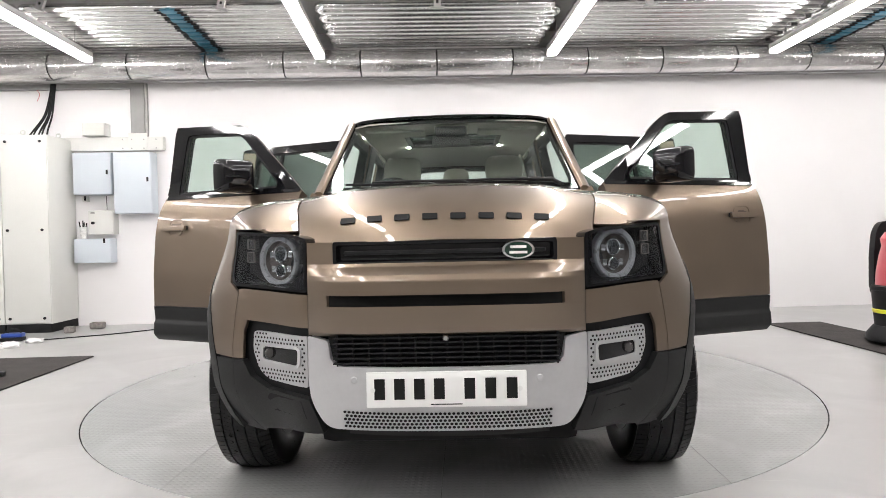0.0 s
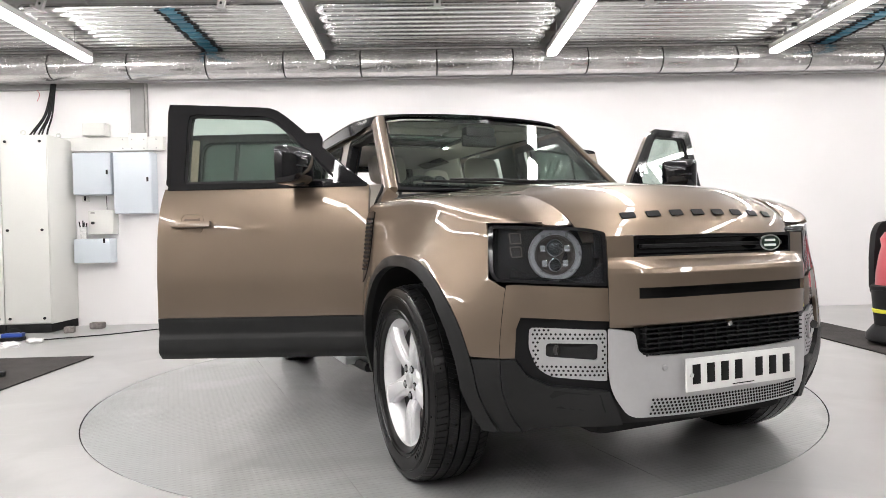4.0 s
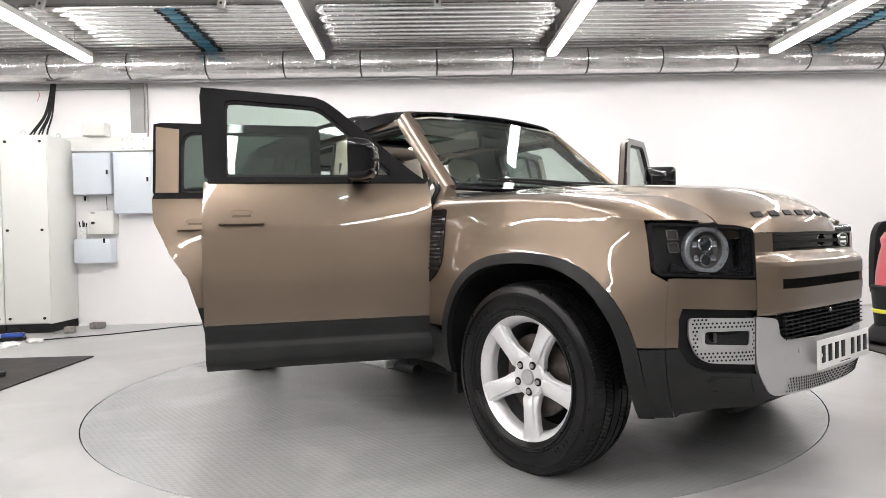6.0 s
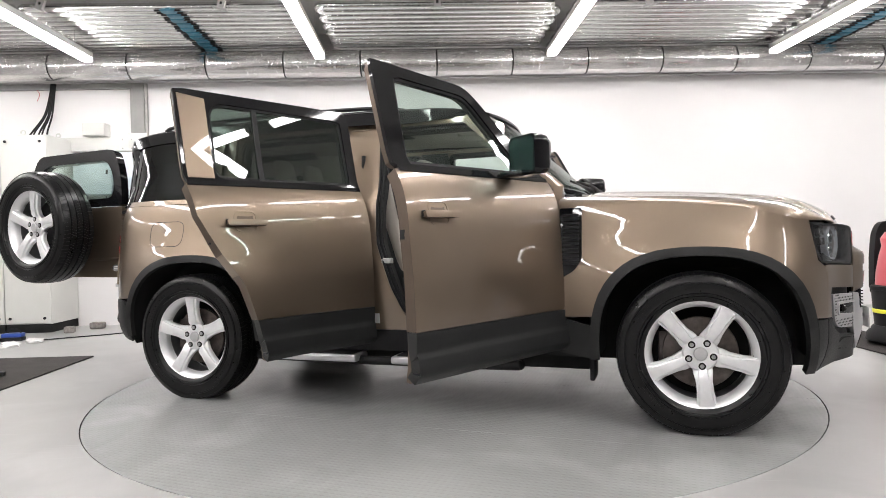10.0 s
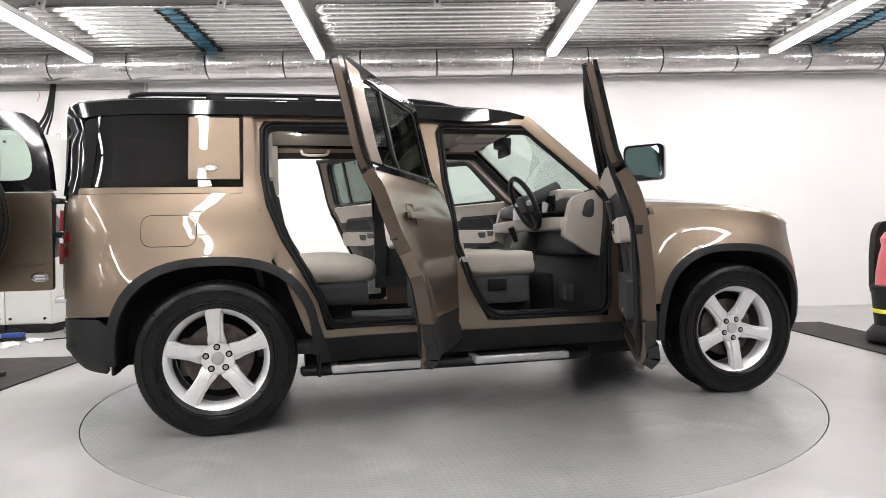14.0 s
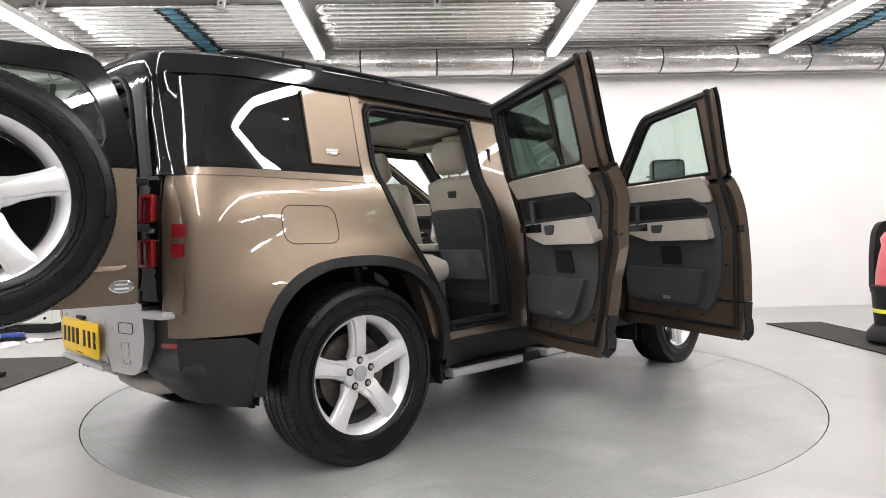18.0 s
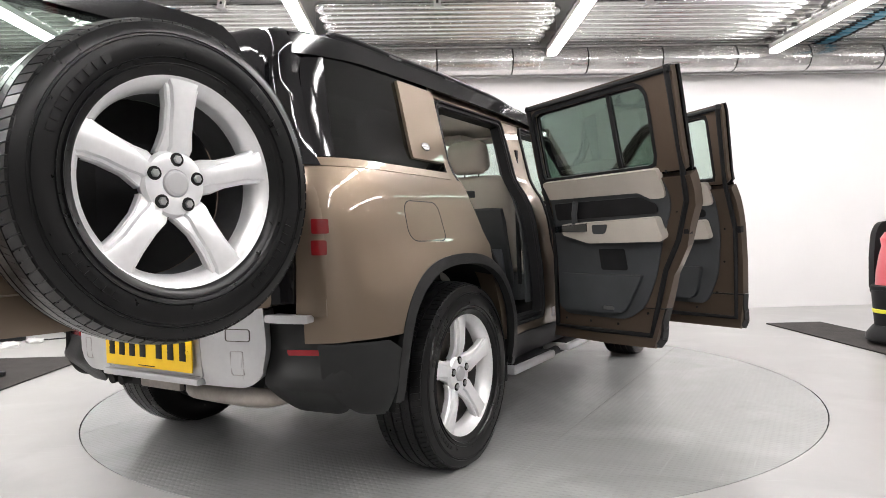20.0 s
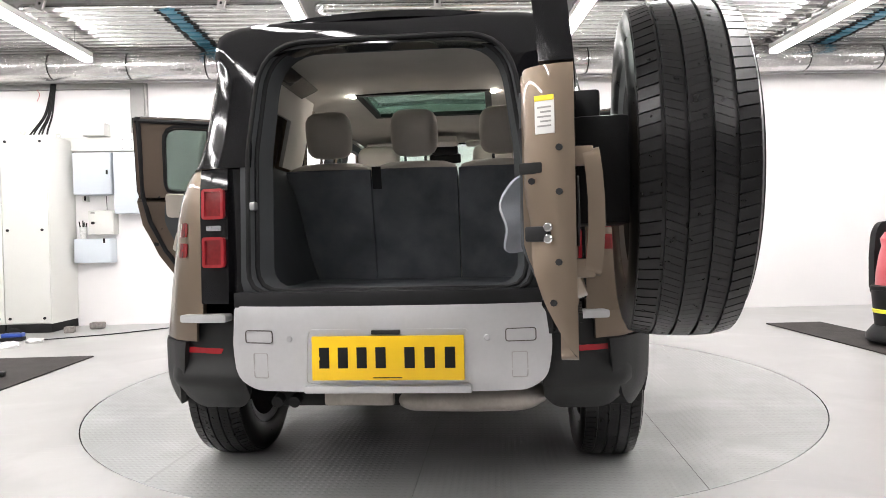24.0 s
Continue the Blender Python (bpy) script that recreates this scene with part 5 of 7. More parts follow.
# ---- wheels ----
def sidewall_marks(bm, w):
    """Raised rings and plain letter blocks on the outer sidewall."""
    for r, y, d in ((0.286, 1.035, 0.004), (0.301, 1.055, 0.003), (0.350, 1.075, 0.0025), (0.357, 1.07, 0.0025)):
        join(bm, lathe([(r - d, w * y - 0.007), (r, w * y), (r + d, w * y - 0.007)], 72))
    for a0, n, r0, r1 in ((38, 9, 0.314, 0.333), (142, 6, 0.316, 0.330), (218, 9, 0.314, 0.333), (318, 6, 0.316, 0.330)):
        for k in range(n):
            a = radians(a0 + 4.6 * (k - n / 2))
            t, e = Vector((math.cos(a), 0, math.sin(a))), Vector((-math.sin(a), 0, math.cos(a)))
            lo, hi = [[t * r + e * q + Vector((0, y, 0)) for r, q in ((r0, -0.0085), (r1, -0.0095), (r1, 0.0095), (r0, 0.0085))] for y in (w * 1.03, w * 1.03 + 0.0048)]
            vl, vh = [bm.verts.new(p) for p in lo], [bm.verts.new(p) for p in hi]
            bm.faces.new(vh[::-1])
            for q in range(4):
                bm.faces.new((vl[q], vl[(q + 1) % 4], vh[(q + 1) % 4], vh[q]))


def wheel_meshes():
    """Parts of one road wheel about the y axis, +y outwards."""
    out = []
    w, R = 0.118, WR
    half = [(0.262, w * 0.86), (0.270, w * 0.93), (0.292, w), (0.318, w * 1.045), (0.345, w * 1.06), (0.368, w * 1.02), (0.384, w * 0.955), (R - 0.013, w * 0.84), (R - 0.010, w * 0.6)]
    bm = lathe([(r, -y) for r, y in half] + half[::-1], 72)
    sidewall_marks(bm, w)
    out.append(("tyre", bm, "rubber", "black road tyre"))
    # tread: five ribs cut into blocks
    bm = bmesh.new()
    for y0, y1, n, slant, cutf in ((-0.110, -0.070, 92, 0.008, 0.87), (-0.0625, -0.0265, 138, -0.014, 0.955), (-0.0195, 0.0195, 138, 0.010, 0.965), (0.0265, 0.0625, 138, -0.014, 0.955), (0.070, 0.110, 92, 0.008, 0.87)):
        for k in range(n):
            a0, a1 = 2 * math.pi * k / n, 2 * math.pi * (k + cutf) / n
            vs = []
            for r in (R - 0.018, R):
                for a, y in ((a0, y0), (a1, y0), (a1, y1), (a0, y1)):
                    rr = r - (0.013 if abs(y) > 0.09 else 0.003 if abs(y) > 0.05 else 0)
                    t = a + (slant / R if y == y1 else 0)
                    vs.append(bm.verts.new((rr * math.cos(t), y, rr * math.sin(t))))
            for f in ((4, 5, 6, 7), (0, 1, 5, 4), (1, 2, 6, 5), (2, 3, 7, 6), (3, 0, 4, 7)):
                bm.faces.new([vs[i] for i in f])
    bmesh.ops.recalc_face_normals(bm, faces=bm.faces[:])
    out.append(("tread", bm, "rubber", ""))
    # silver barrel coloured darker: the shade behind the spokes is in its grey
    out.append(("barrel", lathe([(0.232, -0.095), (0.255, -0.105), (0.266, -0.11), (0.268, -0.10), (0.250, -0.06), (0.246, 0.04), (0.250, 0.060), (0.241, 0.060), (0.236, 0.03), (0.238, -0.06), (0.232, -0.095)], 64), "barrel", "wheel barrel in a grey that holds its shade"))
    bm = lathe([(0.228, 0.030), (0.232, 0.058), (0.238, 0.072), (0.249, 0.085), (0.262, 0.099), (0.276, 0.104), (0.279, 0.098), (0.274, 0.088), (0.262, 0.068), (0.256, 0.030), (0.228, 0.030)], 72)
    out.append(("rim", bm, "alloy", "silver alloy rim"))
    # spokes
    for k in range(5):
        bm = bmesh.new()
        rot = pose(0, 0, 0, 0, -90 + 72 * k, 0)
        prev = None
        for r, hw, y in ((0.074, 0.046, 0.066), (0.092, 0.046, 0.080), (0.13, 0.039, 0.089), (0.19, 0.040, 0.094), (0.235, 0.046, 0.095), (0.262, 0.058, 0.092)):
            d = 0.040
            fl = hw - 0.015 if r > 0.1 else hw - 0.028  # raised face between two side ledges
            half = [(hw, y - d), (hw, y - 0.018), (hw - 0.004, y - 0.012), (fl + 0.004, y - 0.011), (fl, y - 0.001), (fl - 0.004, y + 0.001)]
            sec = [(-p, q) for p, q in half] + half[::-1]
            row = [bm.verts.new(rot @ Vector((r, b, a))) for a, b in sec]
            if prev:
                for i in range(len(sec) - 1):
                    bm.faces.new((prev[i], prev[i + 1], row[i + 1], row[i]))
                bm.faces.new((prev[-1], prev[0], row[0], row[-1]))
            prev = row
        bmesh.ops.recalc_face_normals(bm, faces=bm.faces[:])
        out.append(("spoke", bm, "alloy", ""))
    bm = bmesh.new()
    join(bm, lathe([(1e-6, 0.030), (0.080, 0.030), (0.086, 0.056), (0.078, 0.068), (0.050, 0.073), (0.036, 0.070), (0.034, 0.066), (1e-6, 0.066)], 40))
    bmesh.ops.recalc_face_normals(bm, faces=bm.faces[:])
    out.append(("hub", bm, "alloy", ""))
    out.append(("hub_cap", lathe([(0.033, 0.064), (0.032, 0.076), (0.026, 0.080), (1e-6, 0.081)], 28), "silver", "grey hub cap"))
    for k in range(5):
        a = radians(90 + 72 * k)
        spot = Matrix.Translation((0.060 * math.cos(a), 0, 0.060 * math.sin(a)))
        # black disc on the hub stands for the shade inside the nut hole
        own = lathe([(0.0175, 0.060), (0.0175, 0.0728), (0.0165, 0.0735), (1e-6, 0.0735)], 14)
        own.transform(spot)
        out.append(("nut_pocket", own, "under", ""))
        own = lathe([(0.0110, 0.070), (0.0110, 0.077), (0.009, 0.080), (1e-6, 0.080)], 6)
        own.transform(spot)
        out.append(("wheel_nut", own, "steel", ""))
    bm = lathe([(0.05, -0.01), (0.175, -0.01), (0.178, 0.0), (0.175, 0.01), (0.05, 0.012)], 40)
    out.append(("brake_disc", bm, "iron", "worn iron brake disc"))
    bm = lathe([(0.232, -0.10), (0.10, -0.10), (1e-6, -0.10)], 32)
    out.append(("back_plate", bm, "under", ""))
    bm = tube([(0.246, 0.052, 0.03), (0.232, 0.070, 0.028)], 0.004, 8)
    out.append(("valve", bm, "trim", ""))
    return out


WHEEL = wheel_meshes()
BUILT = {}
for nm_, bm_, ma_, la_ in WHEEL:
    ob_ = part(nm_, bm_, ma_, None, "", None, 30)
    BUILT.setdefault(nm_, []).append((ob_.data, la_))
    bpy.data.objects.remove(ob_)
# loaded tyres: flat where they stand on the platform
LOADED = {}
for nm_ in ("tyre", "tread"):
    me_ = BUILT[nm_][0][0].copy()
    for v_ in me_.vertices:
        if v_.co.z < -0.30:
            v_.co.y *= 1 + 0.5 * (-0.30 - v_.co.z)
        v_.co.z = max(v_.co.z, 0.001 - WZ + (0.003 if nm_ == "tyre" else 0.0))
    LOADED[nm_] = me_


def wheel(name, parent, m, spin, label=""):
    """A wheel part with its pieces; all wheels share the meshes."""
    spare = name == "spare_wheel"
    top = new(name, BUILT["tyre"][0][0] if spare else LOADED["tyre"])
    top.parent = parent
    top.matrix_basis = m
    tagged(top, label)
    for nm, pieces in BUILT.items():
        if nm == "tyre" or (spare and nm == "brake_disc"):
            continue
        for me, lab in pieces:
            ob = new(nm, LOADED[nm] if nm in LOADED and not spare else me)
            ob.parent = top
            if nm != "tread":
                ob.matrix_basis = pose(0, 0, 0, 0, spin, 0)
            tagged(ob, lab, kind="stuff" if nm == "tread" else "")
    return top


for x in (FA, RA):
    for s in (-1, 1):
        wheel("wheel", car, pose(x, s * 0.843, WZ, 0, 0, 0 if s > 0 else 180), -174 if x > 0 else 3, "black tyre on a five-spoke silver alloy wheel")
        bm = box(x - 0.20, x - 0.13, min(s * 0.77, s * 0.83), max(s * 0.77, s * 0.83), WZ - 0.10, WZ + 0.10, 0.02)
        part("brake_caliper", bm, "iron", car)


# ---- doors ----
def door_outline(front):
    if front:
        low = [(0.893, 0.60), (0.897, 1.0), (0.893, 1.275), (-0.196, 1.275), (-0.205, 1.0), (-0.200, 0.60)]
        clad = [(0.893, 0.385), (0.893, 0.597), (-0.200, 0.597), (-0.195, 0.385)]
        up = fillet([(0.885, 1.278), (0.80, 1.345, .02), (0.435, 1.665, .05), (0.36, 1.715, .04), (-0.222, 1.752, .015), (-0.196, 1.278)], 5)
        win = fillet([(0.735, 1.300, .012), (0.405, 1.622, .05), (0.345, 1.665, .04), (-0.105, 1.692, .035), (-0.105, 1.300, .012)], 5)
        return low, clad, up, win
    low = [(-0.218, 0.60), (-0.216, 1.0), (-0.222, 1.275), (-1.246, 1.275), (-1.225, 1.12), (-1.13, 0.93), (-1.03, 0.78), (-0.975, 0.60)]
    clad = [(-0.218, 0.385), (-0.218, 0.597), (-0.972, 0.597), (-0.945, 0.50), (-0.92, 0.385)]
    up = fillet([(-0.222, 1.278), (-0.224, 1.742, .015), (-1.252, 1.755, .012), (-1.246, 1.278)], 5)
    win = fillet([(-0.275, 1.300, .012), (-0.280, 1.685, .03), (-1.085, 1.698, .09), (-1.085, 1.300, .05)], 5)
    return low, clad, up, win


def shift(fn, hx, hy):
    """A surface seen from the hinge."""
    return lambda u, v: (lambda p: (p[0] - hx, p[1] - hy, p[2]))(fn(u, v))


def door(front, s, angle):
    hx, hy = (0.905, s * 0.865) if front else (-0.175, s * 0.865)
    low, clad, up, win = door_outline(front)
    o = (0, s, 0)
    sk = lambda inset: shift(side(s, inset), hx, hy)
    m = pose(hx, hy, 0, 0, 0, -s * angle)
    d = part("door", skin(low, sk(0), o, 0.05, 0.028, 0.058, None, 0.002), "paint", car, "open bronze car door", m)
    # pressed inside and shut faces take a darker satin bronze that carries their shade
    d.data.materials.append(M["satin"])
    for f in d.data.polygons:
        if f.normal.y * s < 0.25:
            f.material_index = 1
    step = lambda u, v: sk(-lerp(v, [0.385, 0.405, 0.425, 0.500, 0.512, 0.600], [0.002, 0.018, 0.030, 0.014, 0.003, 0.003]))(u, v)
    part("lower_cladding", skin(clad, step, o, 0.08, 0.0125, 0.05), "clad", d, "dark grey lower door cladding with a moulded step")
    x0, x1 = max(p[0] for p in clad) - 0.003, min(p[0] for p in clad) + 0.02
    # window frame: black outside, bronze inside, rubber between
    ro, ri = resample(up, 56), resample(win, 56)
    part("window_frame", ring(ro, ri, sk(0.002), o, 0.018), "black", d, "black window frame")
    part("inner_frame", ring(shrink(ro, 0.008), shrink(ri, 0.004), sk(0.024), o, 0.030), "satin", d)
    part("window_seal", ring(ri, shrink(ri, 0.013), sk(0.010), o, 0.02), "seal", d)
    g = part("door_window", skin(shrink(win, 0.004), sk(0.016), o, 0.1, 0.08, 0.004, None, 0.0), "glass" if front else "privacy", d, "clear door window" if front else "tinted door window")
    g.visible_shadow = False
    part("waist_seal", skin([(x0 - 0.01, 1.268), (x0 - 0.01, 1.288), (x1, 1.288), (x1, 1.268)] if front else [(-0.226, 1.268), (-0.226, 1.288), (-1.240, 1.288), (-1.240, 1.268)], sk(-0.006), o, 0.1, 0.05, 0.01), "black", d)
    if front:
        part("quarter_trim", skin([(0.855, 1.29), (0.80, 1.335), (0.70, 1.425), (0.70, 1.29)], sk(-0.002), o, 0.06, 0.06, 0.012), "black", d)
        mirror(d, s, hx, hy)
    else:
        part("window_bar", skin([(-0.845, 1.30), (-0.820, 1.30), (-0.815, 1.69), (-0.838, 1.69)], sk(0.004), o, 0.1, 0.08, 0.022), "trim", d)
        part("frame_panel", skin([(-1.095, 1.305), (-1.228, 1.305), (-1.236, 1.728), (-1.098, 1.712)], sk(-0.005), o, 0.06, 0.07, 0.006), "paint", d, "bronze panel on the window frame")
    # outer handle in its scoop
    cu = (-0.025 if front else -0.985)
    z = 1.085
    sc = fillet([(cu - 0.055, z - 0.045, .03), (cu + 0.055, z - 0.045, .03), (cu + 0.055, z + 0.05, .03), (cu - 0.055, z + 0.05, .03)], 5)
    # flat patch, not sunk: its darker colour is the shade of the scoop
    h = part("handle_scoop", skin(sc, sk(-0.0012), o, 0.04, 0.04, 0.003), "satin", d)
    part("scoop_edge", ring(shrink(sc, -0.005), sc, sk(-0.0035), o, 0.005), "paint", h)
    bar = skin(fillet([(cu - 0.105, z - 0.016, .010), (cu + 0.105, z - 0.016, .010), (cu + 0.105, z + 0.014, .010), (cu - 0.105, z + 0.014, .010)], 4), sk(-0.034), o, 0.05, 0.015, 0.016)
    part("handle", bar, "paint", d, "bronze door handle")
    for e in (-0.085, 0.085):
        p = Vector(sk(0)(cu + e, z))
        part("handle_post", box(p.x - 0.018, p.x + 0.018, min(p.y, p.y + s * 0.025), max(p.y, p.y + s * 0.025), z - 0.014, z + 0.012, 0.004), "clad", d)
    inner_door(d, front, s, hx, hy, low, up, clad, ri)
    return d


def mirror(d, s, hx, hy):
    c = Vector((0.535, s * 0.95, 1.365)) - Vector((hx, hy, 0))
    ca, sa = math.cos(radians(18)), math.sin(radians(18))
    turn = lambda dx, u, v: (c.x + dx * ca - s * u * sa, c.y + u * ca + s * dx * sa, c.z + v)
    w, h, t = 0.106, 0.095, 0.075
    bm = bmesh.new()
    rows = []
    for dx, k in ((-0.045, 1.0), (-0.01, 1.02), (0.035, 0.95), (0.065, 0.80), (0.078, 0.55)):
        o = fillet([(-w * k, -h * k, .035), (w * k, -h * k, .035), (w * k, h * k, .035), (-w * k, h * k, .035)], 5)
        rows.append([bm.verts.new(turn(dx, u, v)) for u, v in o])
    for a, b in zip(rows, rows[1:]):
        for i in range(len(a)):
            j = (i + 1) % len(a)
            bm.faces.new((a[i], a[j], b[j], b[i]))
    bm.faces.new(rows[0])
    bm.faces.new(rows[-1])
    bmesh.ops.recalc_face_normals(bm, faces=bm.faces[:])
    mr = part("door_mirror", bm, "black", d, "gloss black door mirror")
    o = fillet([(-w * 0.90, -h * 0.88, .03), (w * 0.90, -h * 0.88, .03), (w * 0.90, h * 0.88, .03), (-w * 0.90, h * 0.88, .03)], 5)
    part("mirror_glass", skin(o, lambda u, v: turn(-0.048, u, v), (-1, 0, 0), 0.1, 0.1, 0.003), "mirror", mr, "mirror glass")
    arm = box(c.x - 0.045, c.x + 0.05, min(c.y, -hy + s * 0.80), max(c.y, -hy + s * 0.80), 1.268, 1.300, 0.012, 3)
    part("mirror_arm", arm, "black", mr)
    part("mirror_indicator", box(c.x + 0.03, c.x + 0.074, c.y - 0.10, c.y + 0.10, c.z - 0.012, c.z - 0.004, 0.002), "trim", mr)


def inner_door(d, front, s, hx, hy, low, up, clad, ri):
    """Trim on the inside of a door."""
    o = (0, -s, 0)
    base = lambda inset: shift(side(s, 0.065 + inset), hx, hy)
    if front:
        xa, xb = 0.80, -0.06
        low_o = [(xa - 0.01, 0.58), (xa + 0.02, 1.0), (xa, 1.265), (xb, 1.265), (xb - 0.01, 0.95), (xb + 0.02, 0.70), (xb + 0.10, 0.53), (xa - 0.08, 0.53)]
    else:
        xa, xb = -0.27, -1.09
        low_o = [(xa, 0.58), (xa + 0.01, 1.0), (xa, 1.265), (xb, 1.265), (xb - 0.01, 1.12), (xb + 0.08, 0.93), (xb + 0.15, 0.74), (xb + 0.22, 0.60), (xb + 0.32, 0.53), (xa - 0.06, 0.53)]
    tr = part("door_trim", skin(fillet([(u, v, .05) for u, v in low_o], 4), base(0.008), o, 0.05, 0.05, 0.02), "charcoal", d, "charcoal inner door trim")
    top = fillet([(xa - 0.005, 1.19, .02), (xa - 0.005, 1.285, .02), (xb + 0.005, 1.285, .02), (xb + 0.005, 1.15, .03), (xb + 0.10, 1.15, .03), (xb + 0.16, 1.185, .02)], 4)
    part("upper_trim", skin(top, base(0.022), o, 0.08, 0.05, 0.03), "leather", tr, "light leather upper trim")
    arm = fillet([(xa - 0.10, 0.985, .02), (xa - 0.10, 1.045, .02), (xb + 0.06, 1.06, .02), (xb + 0.03, 0.94, .03), (xa - 0.30, 0.935, .02)], 4)
    ar = part("armrest", skin(arm, base(0.055), o, 0.08, 0.05, 0.07), "leather", tr, "light leather armrest")
    part("pull_cup", skin(fillet([(xa - 0.34, 0.985, .02), (xa - 0.34, 1.035, .01), (xa - 0.45, 1.035, .01), (xa - 0.43, 0.985, .02)], 3), base(0.060), o, 0.1, 0.1, 0.01), "charcoal", ar)
    part("switch_panel", skin([(xa - 0.05, 1.00), (xa - 0.05, 1.035), (xa - 0.30, 1.045), (xa - 0.30, 1.0)], base(0.064), o, 0.1, 0.1, 0.012), "screen", ar)
    bar = [(xa - 0.20, 1.045), (xa - 0.205, 1.10), (xa - 0.235, 1.165)]
    part("grab_handle", tube([base(0.045)(u, v) for u, v in bar], 0.016, 8), "charcoal", tr)
    ins = fillet([(xa - 0.03, 1.07, .02), (xa - 0.03, 1.165, .02), (xb + 0.16, 1.165, .02), (xb + 0.07, 1.12, .03), (xb + 0.07, 1.08, .02)], 4)
    part("insert", skin(ins, base(0.018), o, 0.1, 0.05, 0.01), "trim", tr)
    pk = fillet([(xa - 0.03, 0.56, .05), (xa - 0.03, 0.765, .02), (xb + (0.12 if front else 0.20), 0.765, .02), (xb + (0.16 if front else 0.32), 0.56, .06)], 4)
    part("pocket", skin(pk, base(0.04), o, 0.08, 0.08, 0.05), "charcoal", tr, "charcoal door pocket")
    xc = (xa + xb) / 2 - 0.02
    # flat dark rectangle laid on the trim in place of a recess
    part("recess", skin(fillet([(xc - 0.09, 0.79, .015), (xc + 0.09, 0.79, .015), (xc + 0.10, 0.905, .015), (xc - 0.08, 0.905, .015)], 3), base(0.013), o, 0.1, 0.1, 0.004), "trim", tr, "flat dark rectangle standing for a recess")
    lamp = skin(fillet([((xa + xb) / 2 - 0.035, 0.578, .008), ((xa + xb) / 2 + 0.035, 0.578, .008), ((xa + xb) / 2 + 0.035, 0.598, .008), ((xa + xb) / 2 - 0.035, 0.598, .008)], 3), base(0.046), o, 0.1, 0.1, 0.02)
    part("step_lamp", lamp, "steel", tr)
    for u, v in resample(shrink([(a, b) for a, b in low_o], -0.03), 16):
        p = Vector(base(-0.008)(u, v))
        part("trim_fixing", disc(0.007, -s * 0.004, 8, None, Matrix.Translation(p)), "seal", d)
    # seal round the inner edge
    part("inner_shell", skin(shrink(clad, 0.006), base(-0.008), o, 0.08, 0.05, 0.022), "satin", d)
    part("inner_surround", ring(shrink(ri, -0.007), shrink(ri, 0.010), base(-0.007), o, 0.016), "seal", d)
    if front:
        lower = [(-0.205, 1.0), (-0.195, 0.42), (0.40, 0.42), (0.893, 0.42), (0.897, 1.0)]
    else:
        lower = [(-1.215, 1.12), (-1.13, 0.93), (-1.03, 0.78), (-0.970, 0.60), (-0.925, 0.42), (-0.55, 0.42), (-0.218, 0.42), (-0.216, 1.0)]
    loop = shrink(lower + up, 0.034)
    pts = [base(-0.001 if v < 1.28 else -0.008)(u, v) for u, v in loop]
    part("edge_seal", tube(pts + [pts[0]], 0.014, 8), "seal", d, "black rubber seal")
    xe = -0.197 if front else -1.158
    p = Vector(sk_pt(s, hx, hy, xe, 1.0))
    part("latch", box(p.x - 0.008, p.x + 0.02, min(p.y - s * 0.008, p.y - s * 0.042), max(p.y - s * 0.008, p.y - s * 0.042), 0.975, 1.02, 0.004), "trim", d)


def sk_pt(s, hx, hy, x, z):
    return (x - hx, s * (S(x, z) - 0.02) - hy, z)


door(True, -1, 65.5)
door(True, 1, 68)
door(False, -1, 63)
door(False, 1, 66)


